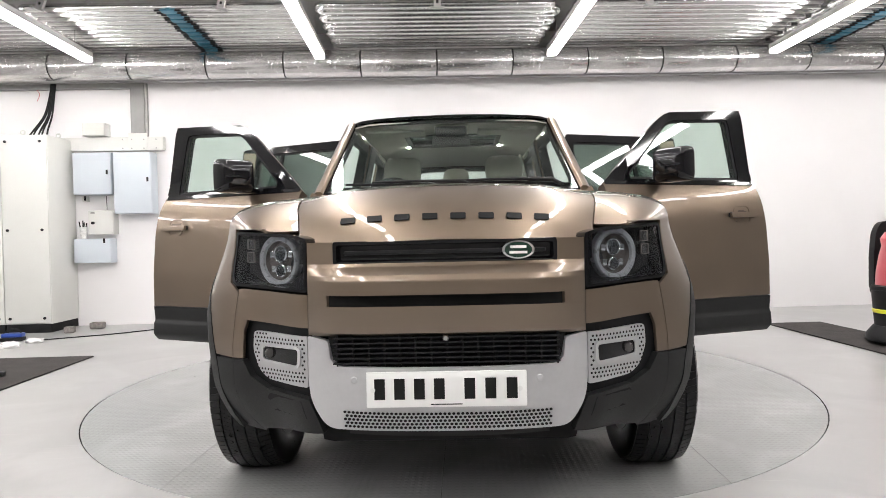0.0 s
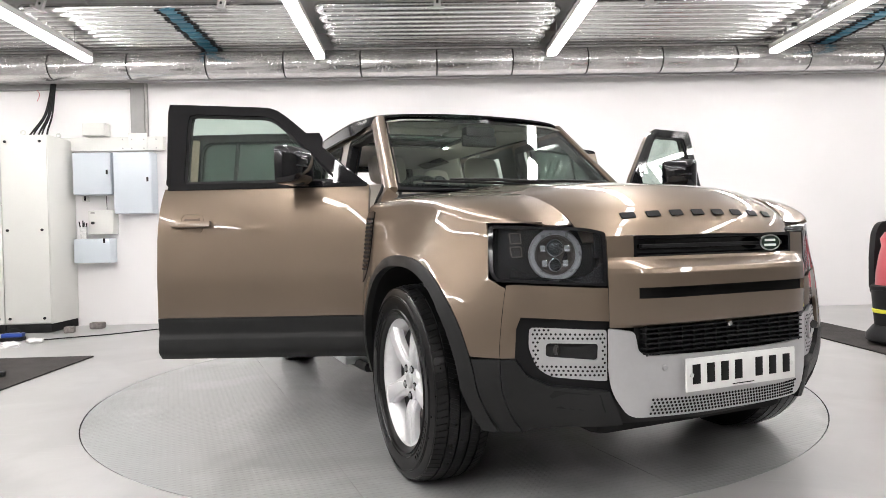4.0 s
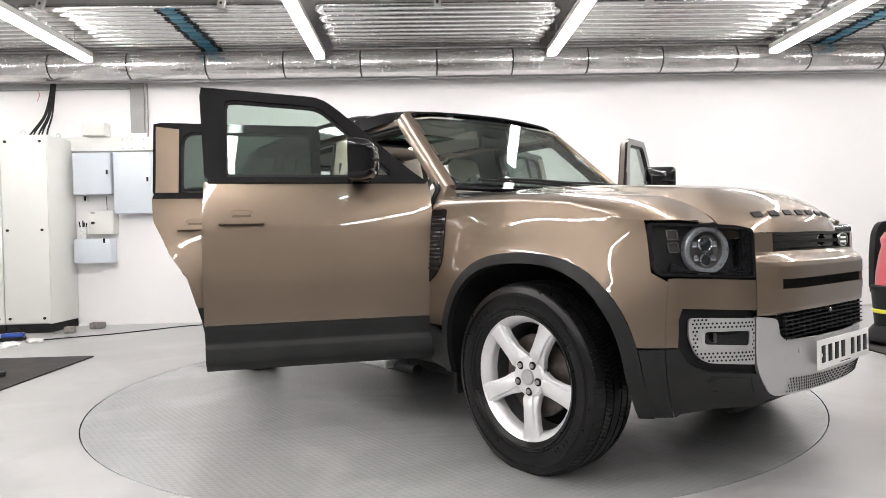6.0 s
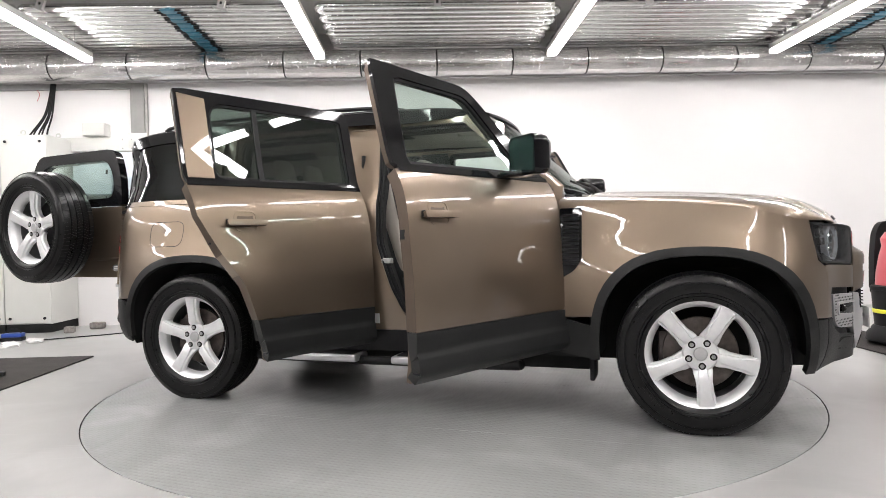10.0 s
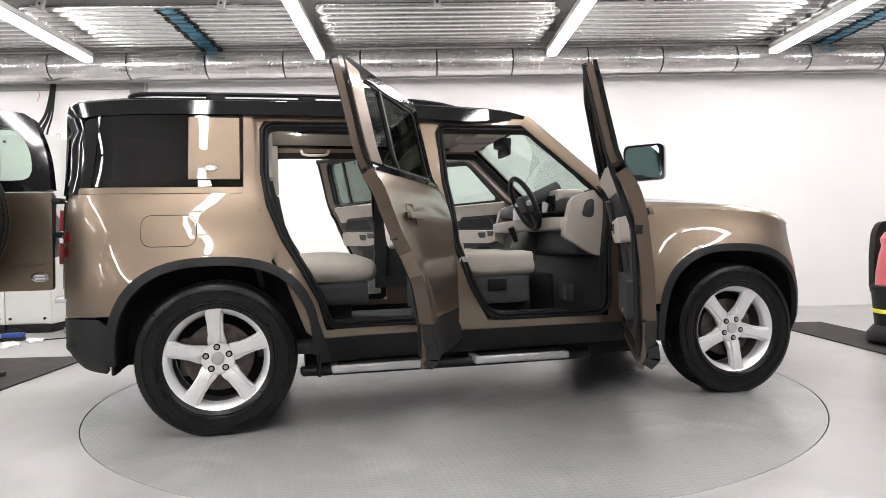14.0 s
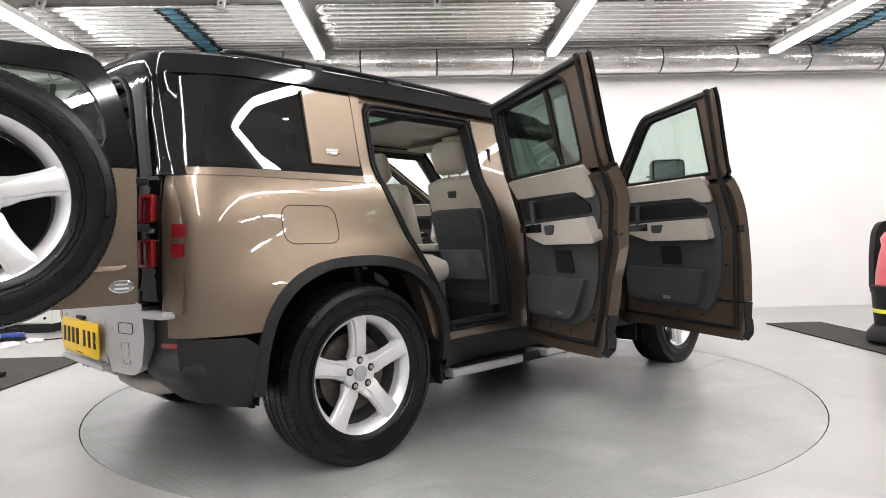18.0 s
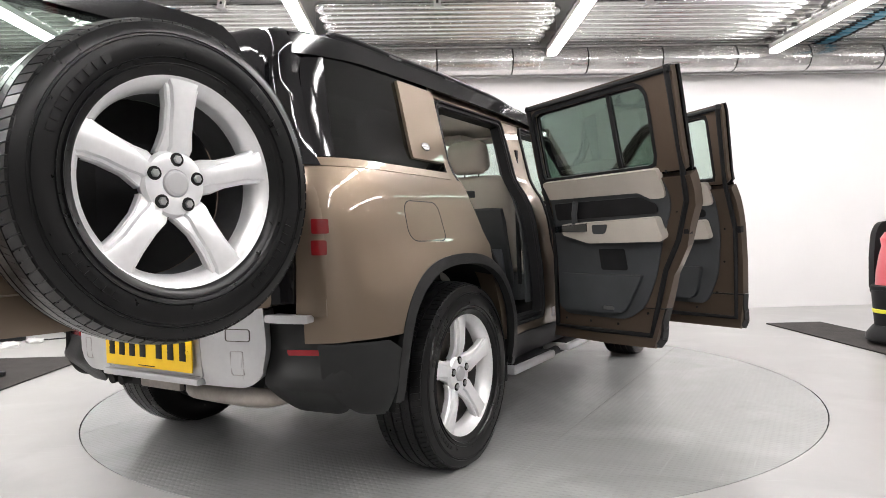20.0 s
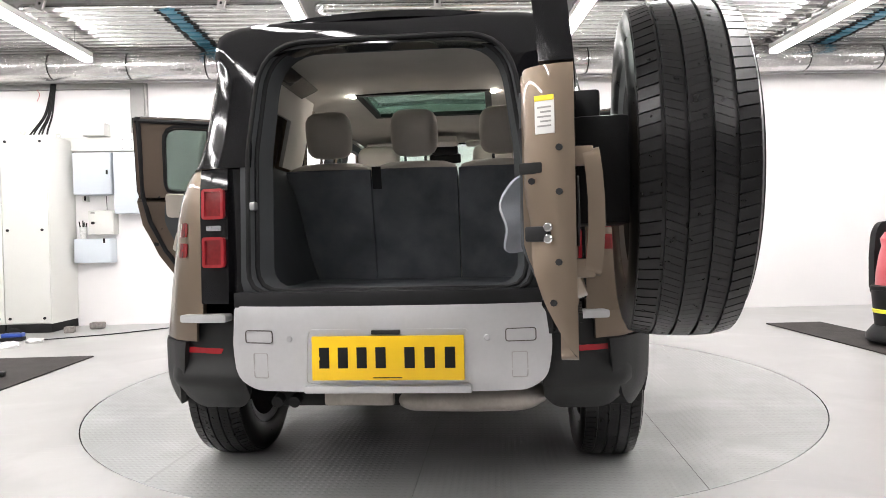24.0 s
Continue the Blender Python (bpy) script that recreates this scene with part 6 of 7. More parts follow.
# ---- tail ----
def rear_body():
    for s in (-1, 1):
        o = (-1, s * 0.4, 0)
        part("rear_corner", skin([(0.69, 0.715), (0.805, 0.715), (0.795, 1.0), (0.775, 1.12), (0.72, 1.24), (0.69, 1.26)], tail(s), o, 0.03, 0.05, 0.02), "paint", car)
        tl = part("tail_lamp", skin(fillet([(0.578, 0.76, .006), (0.690, 0.76, .006), (0.690, 1.25, .006), (0.578, 1.25, .006)], 2), tail(s, -0.012), o, 0.03, 0.06, 0.06), "black", car, "dark tail lamp column with red squares")
        for z in (0.892, 1.066):
            q = fillet([(0.588, z, .012), (0.674, z, .012), (0.674, z + 0.108, .012), (0.588, z + 0.108, .012)], 4)
            lm = part("red_lamp", skin(q, tail(s, -0.024), o, 0.03, 0.03, 0.014), "redlens", tl, "red square lamp")
            part("lamp_ring", ring(shrink(q, -0.001), shrink(q, 0.010), tail(s, -0.031), o, 0.012), "redring", lm, "thick red light guide")
        part("reverse_lamp", skin(fillet([(0.605, 1.024, .004), (0.662, 1.024, .004), (0.662, 1.042, .004), (0.605, 1.042, .004)], 3), tail(s, -0.02), o, 0.03, 0.03, 0.01), "lampgrey", tl)
        for z in (0.955, 1.03):
            q = fillet([(0.755, z - 0.026, .006), (0.800, z - 0.026, .006), (0.796, z + 0.026, .006), (0.752, z + 0.026, .006)], 3)
            part("small_lamp", skin(q, tail(s, -0.006), o, 0.03, 0.03, 0.012), "redlens", car, "small red square marker lamp")
        # bumper corners, caps and reflectors
        lower = lambda y, z: (max(tail_x(y, max(z, 0.45)), -2.225) + 0.035 - 0.030 * math.exp(-((z - 0.475) / 0.06) ** 2) + 1.3 * max(0, 0.47 - z) ** 1.3, s * (y - 2.0 * max(0, 0.47 - z) ** 2 * (y / 0.8) ** 2), z)
        o_ = fillet([(0.535, 0.46), (0.545, 0.402, .02), (0.60, 0.352, .05), (0.815, 0.342, .10), (0.858, 0.42, .06), (0.860, 0.52), (0.848, 0.62), (0.80, 0.705), (0.535, 0.705)], 7)
        part("bumper_corner", skin(o_, lower, o, 0.025, 0.02, 0.03, None, 0.002), "clad", car)
        bm = skin(fillet([(0.585, 0.695, .008), (0.765, 0.695, .008), (0.765, 0.722, .008), (0.585, 0.722, .008)], 3), lambda y, z: (-2.262 + 0.25 * max(0, y - 0.68), s * y, z), o, 0.03, 0.03, 0.06)
        part("bumper_cap", bm, "silver", car, "silver bumper cap")
        part("reflector", skin(fillet([(0.632, 0.572, .004), (0.785, 0.576, .004), (0.785, 0.596, .004), (0.625, 0.592, .004)], 2), lambda y, z: (lower(y, z)[0] - 0.006, lower(y, z)[1], z), o, 0.03, 0.03, 0.006), "redring", car, "narrow red reflector")
        # frame of the rear opening
        part("rear_pillar", skin([(0.50, 0.79), (0.60, 0.79), (0.60, 1.262), (0.50, 1.262)], lambda y, z: (-2.205 + 0.06 * max(0, z - 1.25), s * y, z), o, 0.03, 0.07, 0.05), "black", car)
    # deep dark jamb round the rear opening, with a double rubber seal
    steps = [(fillet([(-0.545, 0.772, .07), (0.545, 0.772, .07), (0.535, 1.30), (0.470, 1.712, .17), (-0.470, 1.712, .17), (-0.535, 1.30)], 9), -2.212),
             (fillet([(-0.515, 0.790, .09), (0.515, 0.790, .09), (0.505, 1.30), (0.442, 1.694, .17), (-0.442, 1.694, .17), (-0.505, 1.30)], 9), -2.224),
             (fillet([(-0.490, 0.800, .09), (0.490, 0.800, .09), (0.480, 1.30), (0.420, 1.684, .16), (-0.420, 1.684, .16), (-0.480, 1.30)], 9), -2.190),
             (fillet([(-0.462, 0.806, .09), (0.462, 0.806, .09), (0.452, 1.30), (0.402, 1.678, .15), (-0.402, 1.678, .15), (-0.452, 1.30)], 9), -2.100)]
    bm, prev = bmesh.new(), None
    for line, x in steps:
        row = [bm.verts.new((x, u, v)) for u, v in resample(line, 96)]
        if prev:
            for k in range(96):
                bm.faces.new((prev[k], prev[(k + 1) % 96], row[(k + 1) % 96], row[k]))
        prev = row
    bmesh.ops.recalc_face_normals(bm, faces=bm.faces[:])
    jamb = part("opening_jamb", bm, "charcoal", car, "charcoal jamb round the rear opening")
    for (line, x), d in ((steps[1], 0.004), (steps[2], 0.0)):
        pts = [(x - 0.004, u, v) for u, v in resample(shrink(line, d), 96)]
        part("seal_lip", tube(pts + [pts[0]], 0.009, 8), "seal", jamb, "black rubber seal")
    for sy in (-1, 1):
        part("striker", box(-2.232, -2.20, min(sy * 0.478, sy * 0.512), max(sy * 0.478, sy * 0.512), 1.095, 1.125, 0.006), "steel", jamb)
    part("load_sill", box(-2.25, -2.10, -0.56, 0.56, 0.745, 0.80, 0.01), "trim", car, "black load sill")

    def rb(y, z):
        return (-2.30 + 0.05 * (abs(y) / 0.56) ** 3 + 0.25 * max(0, abs(y) - 0.54) + 0.22 * max(0, 0.53 - z) + 0.25 * max(0, z - 0.735), y, z)
    o = fillet([(-0.560, 0.752, .02), (0.560, 0.752, .02), (0.570, 0.60, .03), (0.552, 0.49, .04), (0.48, 0.450, .03), (-0.48, 0.450, .03), (-0.552, 0.49, .04), (-0.570, 0.60, .03)], 4)
    b = part("rear_bumper", skin(o, rb, (-1, 0, 0), 0.05, 0.04, 0.12), "silver", car, "satin silver rear bumper")
    off = lambda y, z: (rb(y, z)[0] - 0.002, y, z)
    part("plate_recess", skin(fillet([(-0.285, 0.482, .015), (0.285, 0.482, .015), (0.275, 0.665, .015), (-0.275, 0.665, .015)], 4), off, (-1, 0, 0), 0.1, 0.1, 0.004), "silver", b)
    pr_ = fillet([(-0.285, 0.482, .015), (0.285, 0.482, .015), (0.275, 0.665, .015), (-0.275, 0.665, .015)], 4)
    part("recess_rim", ring(shrink(pr_, -0.007), pr_, lambda y, z: (rb(y, z)[0] - 0.006, y, z), (-1, 0, 0), 0.006), "silver", b)
    part("plate_lamp", box(-2.318, -2.300, -0.05, 0.05, 0.655, 0.670, 0.004), "trim", b)
    part("bumper_lip", box(-2.315, -2.26, -0.29, 0.29, 0.452, 0.478, 0.008), "silver", b)
    for s in (-1, 1):
        part("tow_cover", skin(fillet([(s * 0.41, 0.625, .008), (s * 0.51, 0.625, .008), (s * 0.51, 0.665, .008), (s * 0.41, 0.665, .008)], 3), off, (-1, 0, 0), 0.05, 0.05, 0.003), "silver", b)
        tc_ = fillet([(s * 0.41, 0.625, .008), (s * 0.51, 0.625, .008), (s * 0.51, 0.665, .008), (s * 0.41, 0.665, .008)], 3)
        part("cover_gap", ring(shrink(tc_, -0.003), tc_, lambda y, z: (rb(y, z)[0] - 0.0025, y, z), (-1, 0, 0), 0.003), "iron", b)
        part("parking_sensor", disc(0.011, 0.005, 16, None, Matrix.Translation(rb(s * 0.345, 0.638)) @ pose(0, 0, 0, 0, 0, 90), 0.002), "silver", b)
        part("eye_recess", skin(fillet([(s * 0.43, 0.48, .006), (s * 0.475, 0.48, .006), (s * 0.475, 0.585, .006), (s * 0.43, 0.585, .006)], 3), off, (-1, 0, 0), 0.05, 0.05, 0.003), "silver", b)
        # darker ring draws the shaded edge of the eye recess
        ey_ = fillet([(s * 0.43, 0.50, .006), (s * 0.480, 0.50, .006), (s * 0.480, 0.585, .006), (s * 0.43, 0.585, .006)], 3)
        part("eye_gap", ring(shrink(ey_, -0.003), ey_, lambda y, z: (rb(y, z)[0] - 0.0026, y, z), (-1, 0, 0), 0.003), "galv", b)
    number_plate(pose(-2.312, -0.005, 0.575, 0, 0, -90), 0.525, 0.152, "plate_y", "yellow rear number plate with dark character bars")
    bm = tube(smooth_path([(-2.08, -0.02, 0.40), (-2.13, -0.05, 0.392), (-2.15, -0.12, 0.388), (-2.15, -0.44, 0.390), (-2.09, -0.53, 0.405)], 6), 0.038, 14)
    ex = part("silencer", bm, "exhaust", car, "dull steel exhaust silencer")
    part("heat_shield", box(-2.17, -1.95, 0.0, 0.26, 0.372, 0.43, 0.014), "exhaust", ex)
    for y in (0.43, 0.365):
        part("tail_pipe", tube([(-2.05, y, 0.415), (-2.14, y, 0.400), (-2.19, y, 0.392)], 0.021, 14), "under", ex, "black tail pipe")


def tailgate():
    """Side-hinged; local y along the gate from the hinge, -x outwards when closed."""
    hx, hy, K = -2.255, -0.616, 0.931
    g0 = pose(hx, hy, 0, 0, 0, 83.5)
    out = (-1, 0, 0)
    face = lambda y, z: (-0.040 + 0.004 * ((y - 0.6) / 0.6) ** 2 + 0.10 * max(0, z - 1.28), y * K, z)
    plain = lambda y, z: (-0.038, y, z)
    low = fillet([(0.03, 0.755, .02), (1.195, 0.755, .03), (1.205, 1.27), (0.02, 1.27)], 4)
    g = part("tailgate", skin(low, face, out, 0.08, 0.08, 0.030), "paint", car, "open side-hinged bronze tailgate carrying the spare wheel", g0)
    shell = fillet([(0.06, 0.86, .05), (1.08, 0.83, .05), (1.15, 0.93, .06), (1.162, 1.265, .02), (0.04, 1.265, .02)], 4)
    part("inner_shell", skin(shell, lambda y, z: (0.060 - 0.05 * lerp(z, [0.83, 0.95], [1, 0]), y * K, z), (1, 0, 0), 0.08, 0.08, 0.070), "paint", g)
    up = fillet([(0.02, 1.275), (1.205, 1.275), (1.185, 1.48, .1), (1.10, 1.70, .08), (0.14, 1.70, .08), (0.045, 1.48, .1)], 5)
    win = fillet([(0.12, 1.335, .07), (1.10, 1.335, .07), (1.085, 1.50, .1), (1.00, 1.62, .08), (0.22, 1.62, .08), (0.135, 1.50, .1)], 5)
    ro, ri = resample(up, 60), resample(win, 60)
    part("gate_frame", ring(ro, ri, face, out, 0.06), "black", g, "black window frame")
    part("gate_window", skin(shrink(win, -0.02), lambda y, z: (face(y, z)[0] + 0.012, y * K, z), out, 0.1, 0.1, 0.004, None, 0.0), "glass", g, "rear window").visible_shadow = False
    # inside
    ins = lambda d: (lambda y, z: (0.058 + d - 0.05 * lerp(z, [0.83, 0.95], [1, 0]), y * K, z))
    tr = part("gate_trim", skin(fillet([(0.12, 0.83, .05), (1.03, 0.83, .05), (1.06, 1.26, .04), (0.10, 1.26, .04)], 4), ins(0.014), (1, 0, 0), 0.1, 0.1, 0.02), "charcoal", g, "charcoal inner trim")
    part("gate_pocket", skin(fillet([(0.35, 0.92, .06), (0.85, 0.92, .06), (0.85, 1.12, .06), (0.35, 1.12, .06)], 4), ins(0.03), (1, 0, 0), 0.1, 0.1, 0.02), "carpet", tr)
    part("gate_seal", tube([Vector(ins(0.002)(u, v)) for u, v in shrink(low, 0.10)], 0.01, 6), "seal", g)
    # slanting latch edge with sticker, bolts and lock
    tm = Matrix.Translation((-0.036, 1.1225, 0)) @ pose(0, 0, 0, 0, 0, -18) @ Matrix.Diagonal((1.06, 1, 1, 1)) @ Matrix.Translation((0.036, -1.1225, 0))
    edge_of = lambda b: (b.transform(tm @ Matrix.Translation((0, 0.016, 0))), b)[1]
    bulged = lambda a, c: (a, 1.1225 + 0.018 - 0.018 * (abs(a - 0.008) / 0.048) ** 2.4 - 0.010 * math.exp(-((c - 0.985) / 0.05) ** 2) * lerp(a, [-0.01, 0.03], [0, 1]), c)
    prof = fillet([(-0.036, 0.765), (-0.022, 0.785), (0.018, 0.86, .03), (0.042, 0.93, .03), (0.046, 1.0, .02), (0.058, 1.06, .02), (0.050, 1.12, .02), (0.060, 1.20, .02), (0.055, 1.268, .01), (-0.036, 1.268)], 4)
    plate = skin(prof, bulged, (0, 1, 0), 0.008, 0.03, 0.012)
    plate.transform(tm)
    part("edge_plate", plate, "paint", g)
    part("edge_label", edge_of(box(-0.007, 0.026, 1.1225, 1.126, 1.15, 1.215, 0.001)), "sticker", g, "white printed label")
    part("label_head", edge_of(box(-0.007, 0.026, 1.124, 1.1275, 1.206, 1.2155, 0.001)), "yellowst", g)
    for k, z in enumerate((1.195, 1.187, 1.179, 1.171, 1.163)):
        part("label_bar", edge_of(box(-0.002, 0.021 - 0.005 * (k % 2), 1.1255, 1.1272, z - 0.0014, z + 0.0014, 0)), "greytrunk", g)
    lk = part("lock", edge_of(box(0.004, 0.048, 1.115, 1.126, 0.965, 0.992, 0.008)), "trim", g)
    for z in (0.970, 0.990):
        part("bolt", edge_of(disc(0.008, 0.006, 10, None, pose(0.006, 1.126, z), 0.002)), "chrome", lk)
    part("catch_slot", edge_of(box(0.015, 0.056, 1.115, 1.126, 1.083, 1.103, 0.008)), "under", g)
    for x, z in ((-0.014, 1.125), (0.034, 1.07), (-0.013, 1.05), (0.0, 0.86), (-0.01, 0.93)):
        part("plug", edge_of(disc(0.006, 0.003, 8, None, pose(x, 1.123, z))), "trim", g)
    # outer handle
    # black patch on the flat skin gives the handle recess its shade
    sc = part("handle_scoop", skin(fillet([(1.02, 0.955, .03), (1.095, 0.955, .035), (1.095, 1.082, .035), (1.02, 1.082, .03)], 6), lambda y, z: (plain(y, z)[0] - 0.004, y, z), out, 0.05, 0.05, 0.003), "under", g, "flat dark patch shading the handle recess")
    hd = skin(fillet([(1.003, 0.900, .015), (1.052, 0.900, .015), (1.052, 1.135, .015), (1.003, 1.135, .015)], 4), lambda y, z: (plain(y, z)[0] - 0.050 + 0.7 * (z - 1.0175) ** 2, y, z), out, 0.05, 0.05, 0.03)
    part("handle", hd, "paint", g, "upright bronze gate handle")
    for z in (0.915, 1.12):
        part("handle_post", box(-0.068, -0.02, 1.006, 1.050, z - 0.018, z + 0.018, 0.006), "paint", g)
    # lettering as plain bars, badge
    for k in range(8):
        y = 1.097 - 0.0286 * k
        part("letter_bar", box(-0.0425, -0.035, y - 0.011, y + 0.011, 0.824, 0.840, 0.001), "ink", g)
    part("letter_bar", box(-0.0425, -0.034, 0.895, 0.925, 0.800, 0.812, 0.001), "ink", g)
    oval_badge(g, Matrix.Translation((-0.040, 0.085, 0.825)) @ pose(0, 0, 0, 0, 0, -90), 0.045, 0.025, "lampgrey")
    # spare wheel and its carrier
    sp = wheel("spare_wheel", g, pose(-0.268, 0.551, 1.129, 0, 0, 90), -4, "spare tyre on a five-spoke silver alloy wheel")
    cr = part("wheel_carrier", box(-0.17, -0.03, 0.42, 0.68, 1.0, 1.26, 0.02), "trim", g)
    part("carrier_arm", box(-0.10, -0.03, 0.51, 0.59, 1.2, 1.34, 0.01), "trim", cr)
    for z in (1.03, 1.21):
        hb = box(-0.035, 0.02, -0.025, 0.03, z, z + 0.03, 0.008)
        part("hinge", hb, "trim", g)
    # check strap cover of grey cloth by the hinge
    bm = skin(fillet([(0.0, 0.0, .02), (0.20, -0.02, .04), (0.25, 0.10, .05), (0.20, 0.22, .04), (0.12, 0.25, .03), (0.0, 0.17, .02)], 4), lambda a, b: (0.055 + 0.20 * math.sin(3.4 * a) + 0.012 * math.sin(38 * b + 9 * a), 0.02 + a * 0.55 + 0.01 * math.sin(30 * b), 0.94 + b), (1, 0, 0), 0.02, 0.02, 0.010)
    part("strap_cover", bm, "cloth", g, "grey folded cloth strap cover")


rear_body()
tailgate()


# ---- inside the car ----
def soft_box(x0, x1, y0, y1, z0, z1, r, bm=None, puff=0.0):
    """A cushion: a rounded block with slightly swollen faces."""
    own = bmesh.new()
    bmesh.ops.create_cube(own, size=1)
    bmesh.ops.subdivide_edges(own, edges=own.edges[:], cuts=5, use_grid_fill=True)
    h = Vector(((x1 - x0) / 2, (y1 - y0) / 2, (z1 - z0) / 2))
    c = Vector(((x0 + x1) / 2, (y0 + y1) / 2, (z0 + z1) / 2))
    for v in own.verts:
        p = Vector((v.co.x * 2 * h.x, v.co.y * 2 * h.y, v.co.z * 2 * h.z))
        core = Vector([max(-h[i] + r, min(h[i] - r, p[i])) for i in range(3)])
        d = p - core
        if d.length > 1e-9:
            p = core + d.normalized() * r
        q = Vector([p[i] / h[i] for i in range(3)])
        p += puff * Vector((q.x * (1 - q.y ** 2) * (1 - q.z ** 2), q.y * (1 - q.x ** 2) * (1 - q.z ** 2), q.z * (1 - q.x ** 2) * (1 - q.y ** 2)))
        v.co = c + p
    return own if bm is None else join(bm, own)


def front_seat(s):
    y = s * 0.375
    seat = part("front_seat", soft_box(-0.06, 0.43, y - 0.26, y + 0.26, 0.735, 0.868, 0.064, None, 0.02), "leather", car, "light leather front seat with charcoal back shell")
    for e in (-1, 1):
        part("cushion_bolster", soft_box(-0.04, 0.40, y + e * 0.245 - 0.045, y + e * 0.245 + 0.045, 0.76, 0.90, 0.035), "leather", seat)
    part("seat_base", soft_box(-0.12, 0.38, y - 0.265, y + 0.265, 0.57, 0.755, 0.03), "charcoal", seat, "charcoal seat base")
    part("seat_rail", box(-0.15, 0.40, y - 0.20, y + 0.20, 0.42, 0.58, 0.02), "under", seat)
    part("seat_switch", box(0.10, 0.22, y - 0.283 if s < 0 else y + 0.265, y - 0.265 if s < 0 else y + 0.283, 0.66, 0.73, 0.01), "trim", seat)
    lean = Matrix.Translation((-0.10, y, 0.84)) @ pose(0, 0, 0, 0, -17, 0)
    b = soft_box(-0.055, 0.075, -0.245, 0.245, -0.06, 0.54, 0.05, None, 0.012)
    b.transform(lean)
    back = part("backrest", b, "leather", seat, "light leather backrest")
    b = soft_box(-0.095, -0.03, -0.215, 0.215, -0.18, 0.36, 0.03)
    b.transform(lean)
    part("back_shell", b, "charcoal", back, "charcoal back shell")
    b = soft_box(-0.065, -0.052, -0.035, 0.035, 0.43, 0.475, 0.006)
    b.transform(lean)
    part("back_clip", b, "charcoal", back)
    b = soft_box(-0.105, -0.085, -0.18, 0.18, -0.10, 0.10, 0.01)
    b.transform(lean)
    part("map_pocket", b, "carpet", back)
    h = soft_box(-0.055, 0.05, -0.13, 0.13, 0.575, 0.775, 0.05, None, 0.008)
    h.transform(lean)
    part("headrest", h, "leather", seat, "light leather headrest")
    for e in (-0.05, 0.05):
        t = tube([(0, e, 0.52), (0, e, 0.60)], 0.007, 8)
        t.transform(lean)
        part("headrest_post", t, "chrome", seat)


def rear_bench():
    for y0, y1 in ((-0.66, -0.20), (-0.195, 0.655)):
        b = part("bench_cushion", soft_box(-1.15, -0.58, y0, y1, 0.725, 0.885, 0.075, None, 0.022), "leather", car, "light leather rear seat cushion")
        part("cushion_shell", soft_box(-0.95, -0.62, y0 + 0.01, y1 - 0.01, 0.60, 0.75, 0.03), "charcoal", b, "charcoal cushion shell")
        part("bench_leg", box(-0.92, -0.72, y0 + 0.06, y1 - 0.06, 0.42, 0.62, 0.02), "under", b)
    lean = Matrix.Translation((-1.18, 0, 0.84)) @ pose(0, 0, 0, 0, -13, 0)
    for y0, y1 in ((-0.645, -0.205), (-0.20, 0.22), (0.225, 0.645)):
        b = soft_box(-0.06, 0.055, y0, y1, -0.05, 0.53, 0.045, None, 0.012)
        b.transform(lean)
        bk = part("bench_back", b, "leather", car, "light leather rear backrest")
        b = soft_box(-0.085, -0.045, y0 - 0.0015, y1 + 0.0015, -0.10, 0.515, 0.010)
        b.transform(lean)
        part("back_carpet", b, "carpet", bk, "black carpeted back")
    for y in (-0.425, 0.01, 0.435):
        h = soft_box(-0.045, 0.045, y - 0.108, y + 0.108, 0.570, 0.785, 0.045, None, 0.008)
        h.transform(lean)
        hr = part("headrest", h, "leather", car, "light leather rear headrest")
        for e in (-0.05, 0.05):
            t = tube([(0, y + e, 0.50), (0, y + e, 0.59)], 0.007, 8)
            t.transform(lean)
            part("headrest_post", t, "chrome", hr)
    t = box(-0.095, -0.088, 0.17, 0.215, 0.42, 0.53, 0.003)
    t.transform(lean)
    part("belt_slot", t, "trim", car)


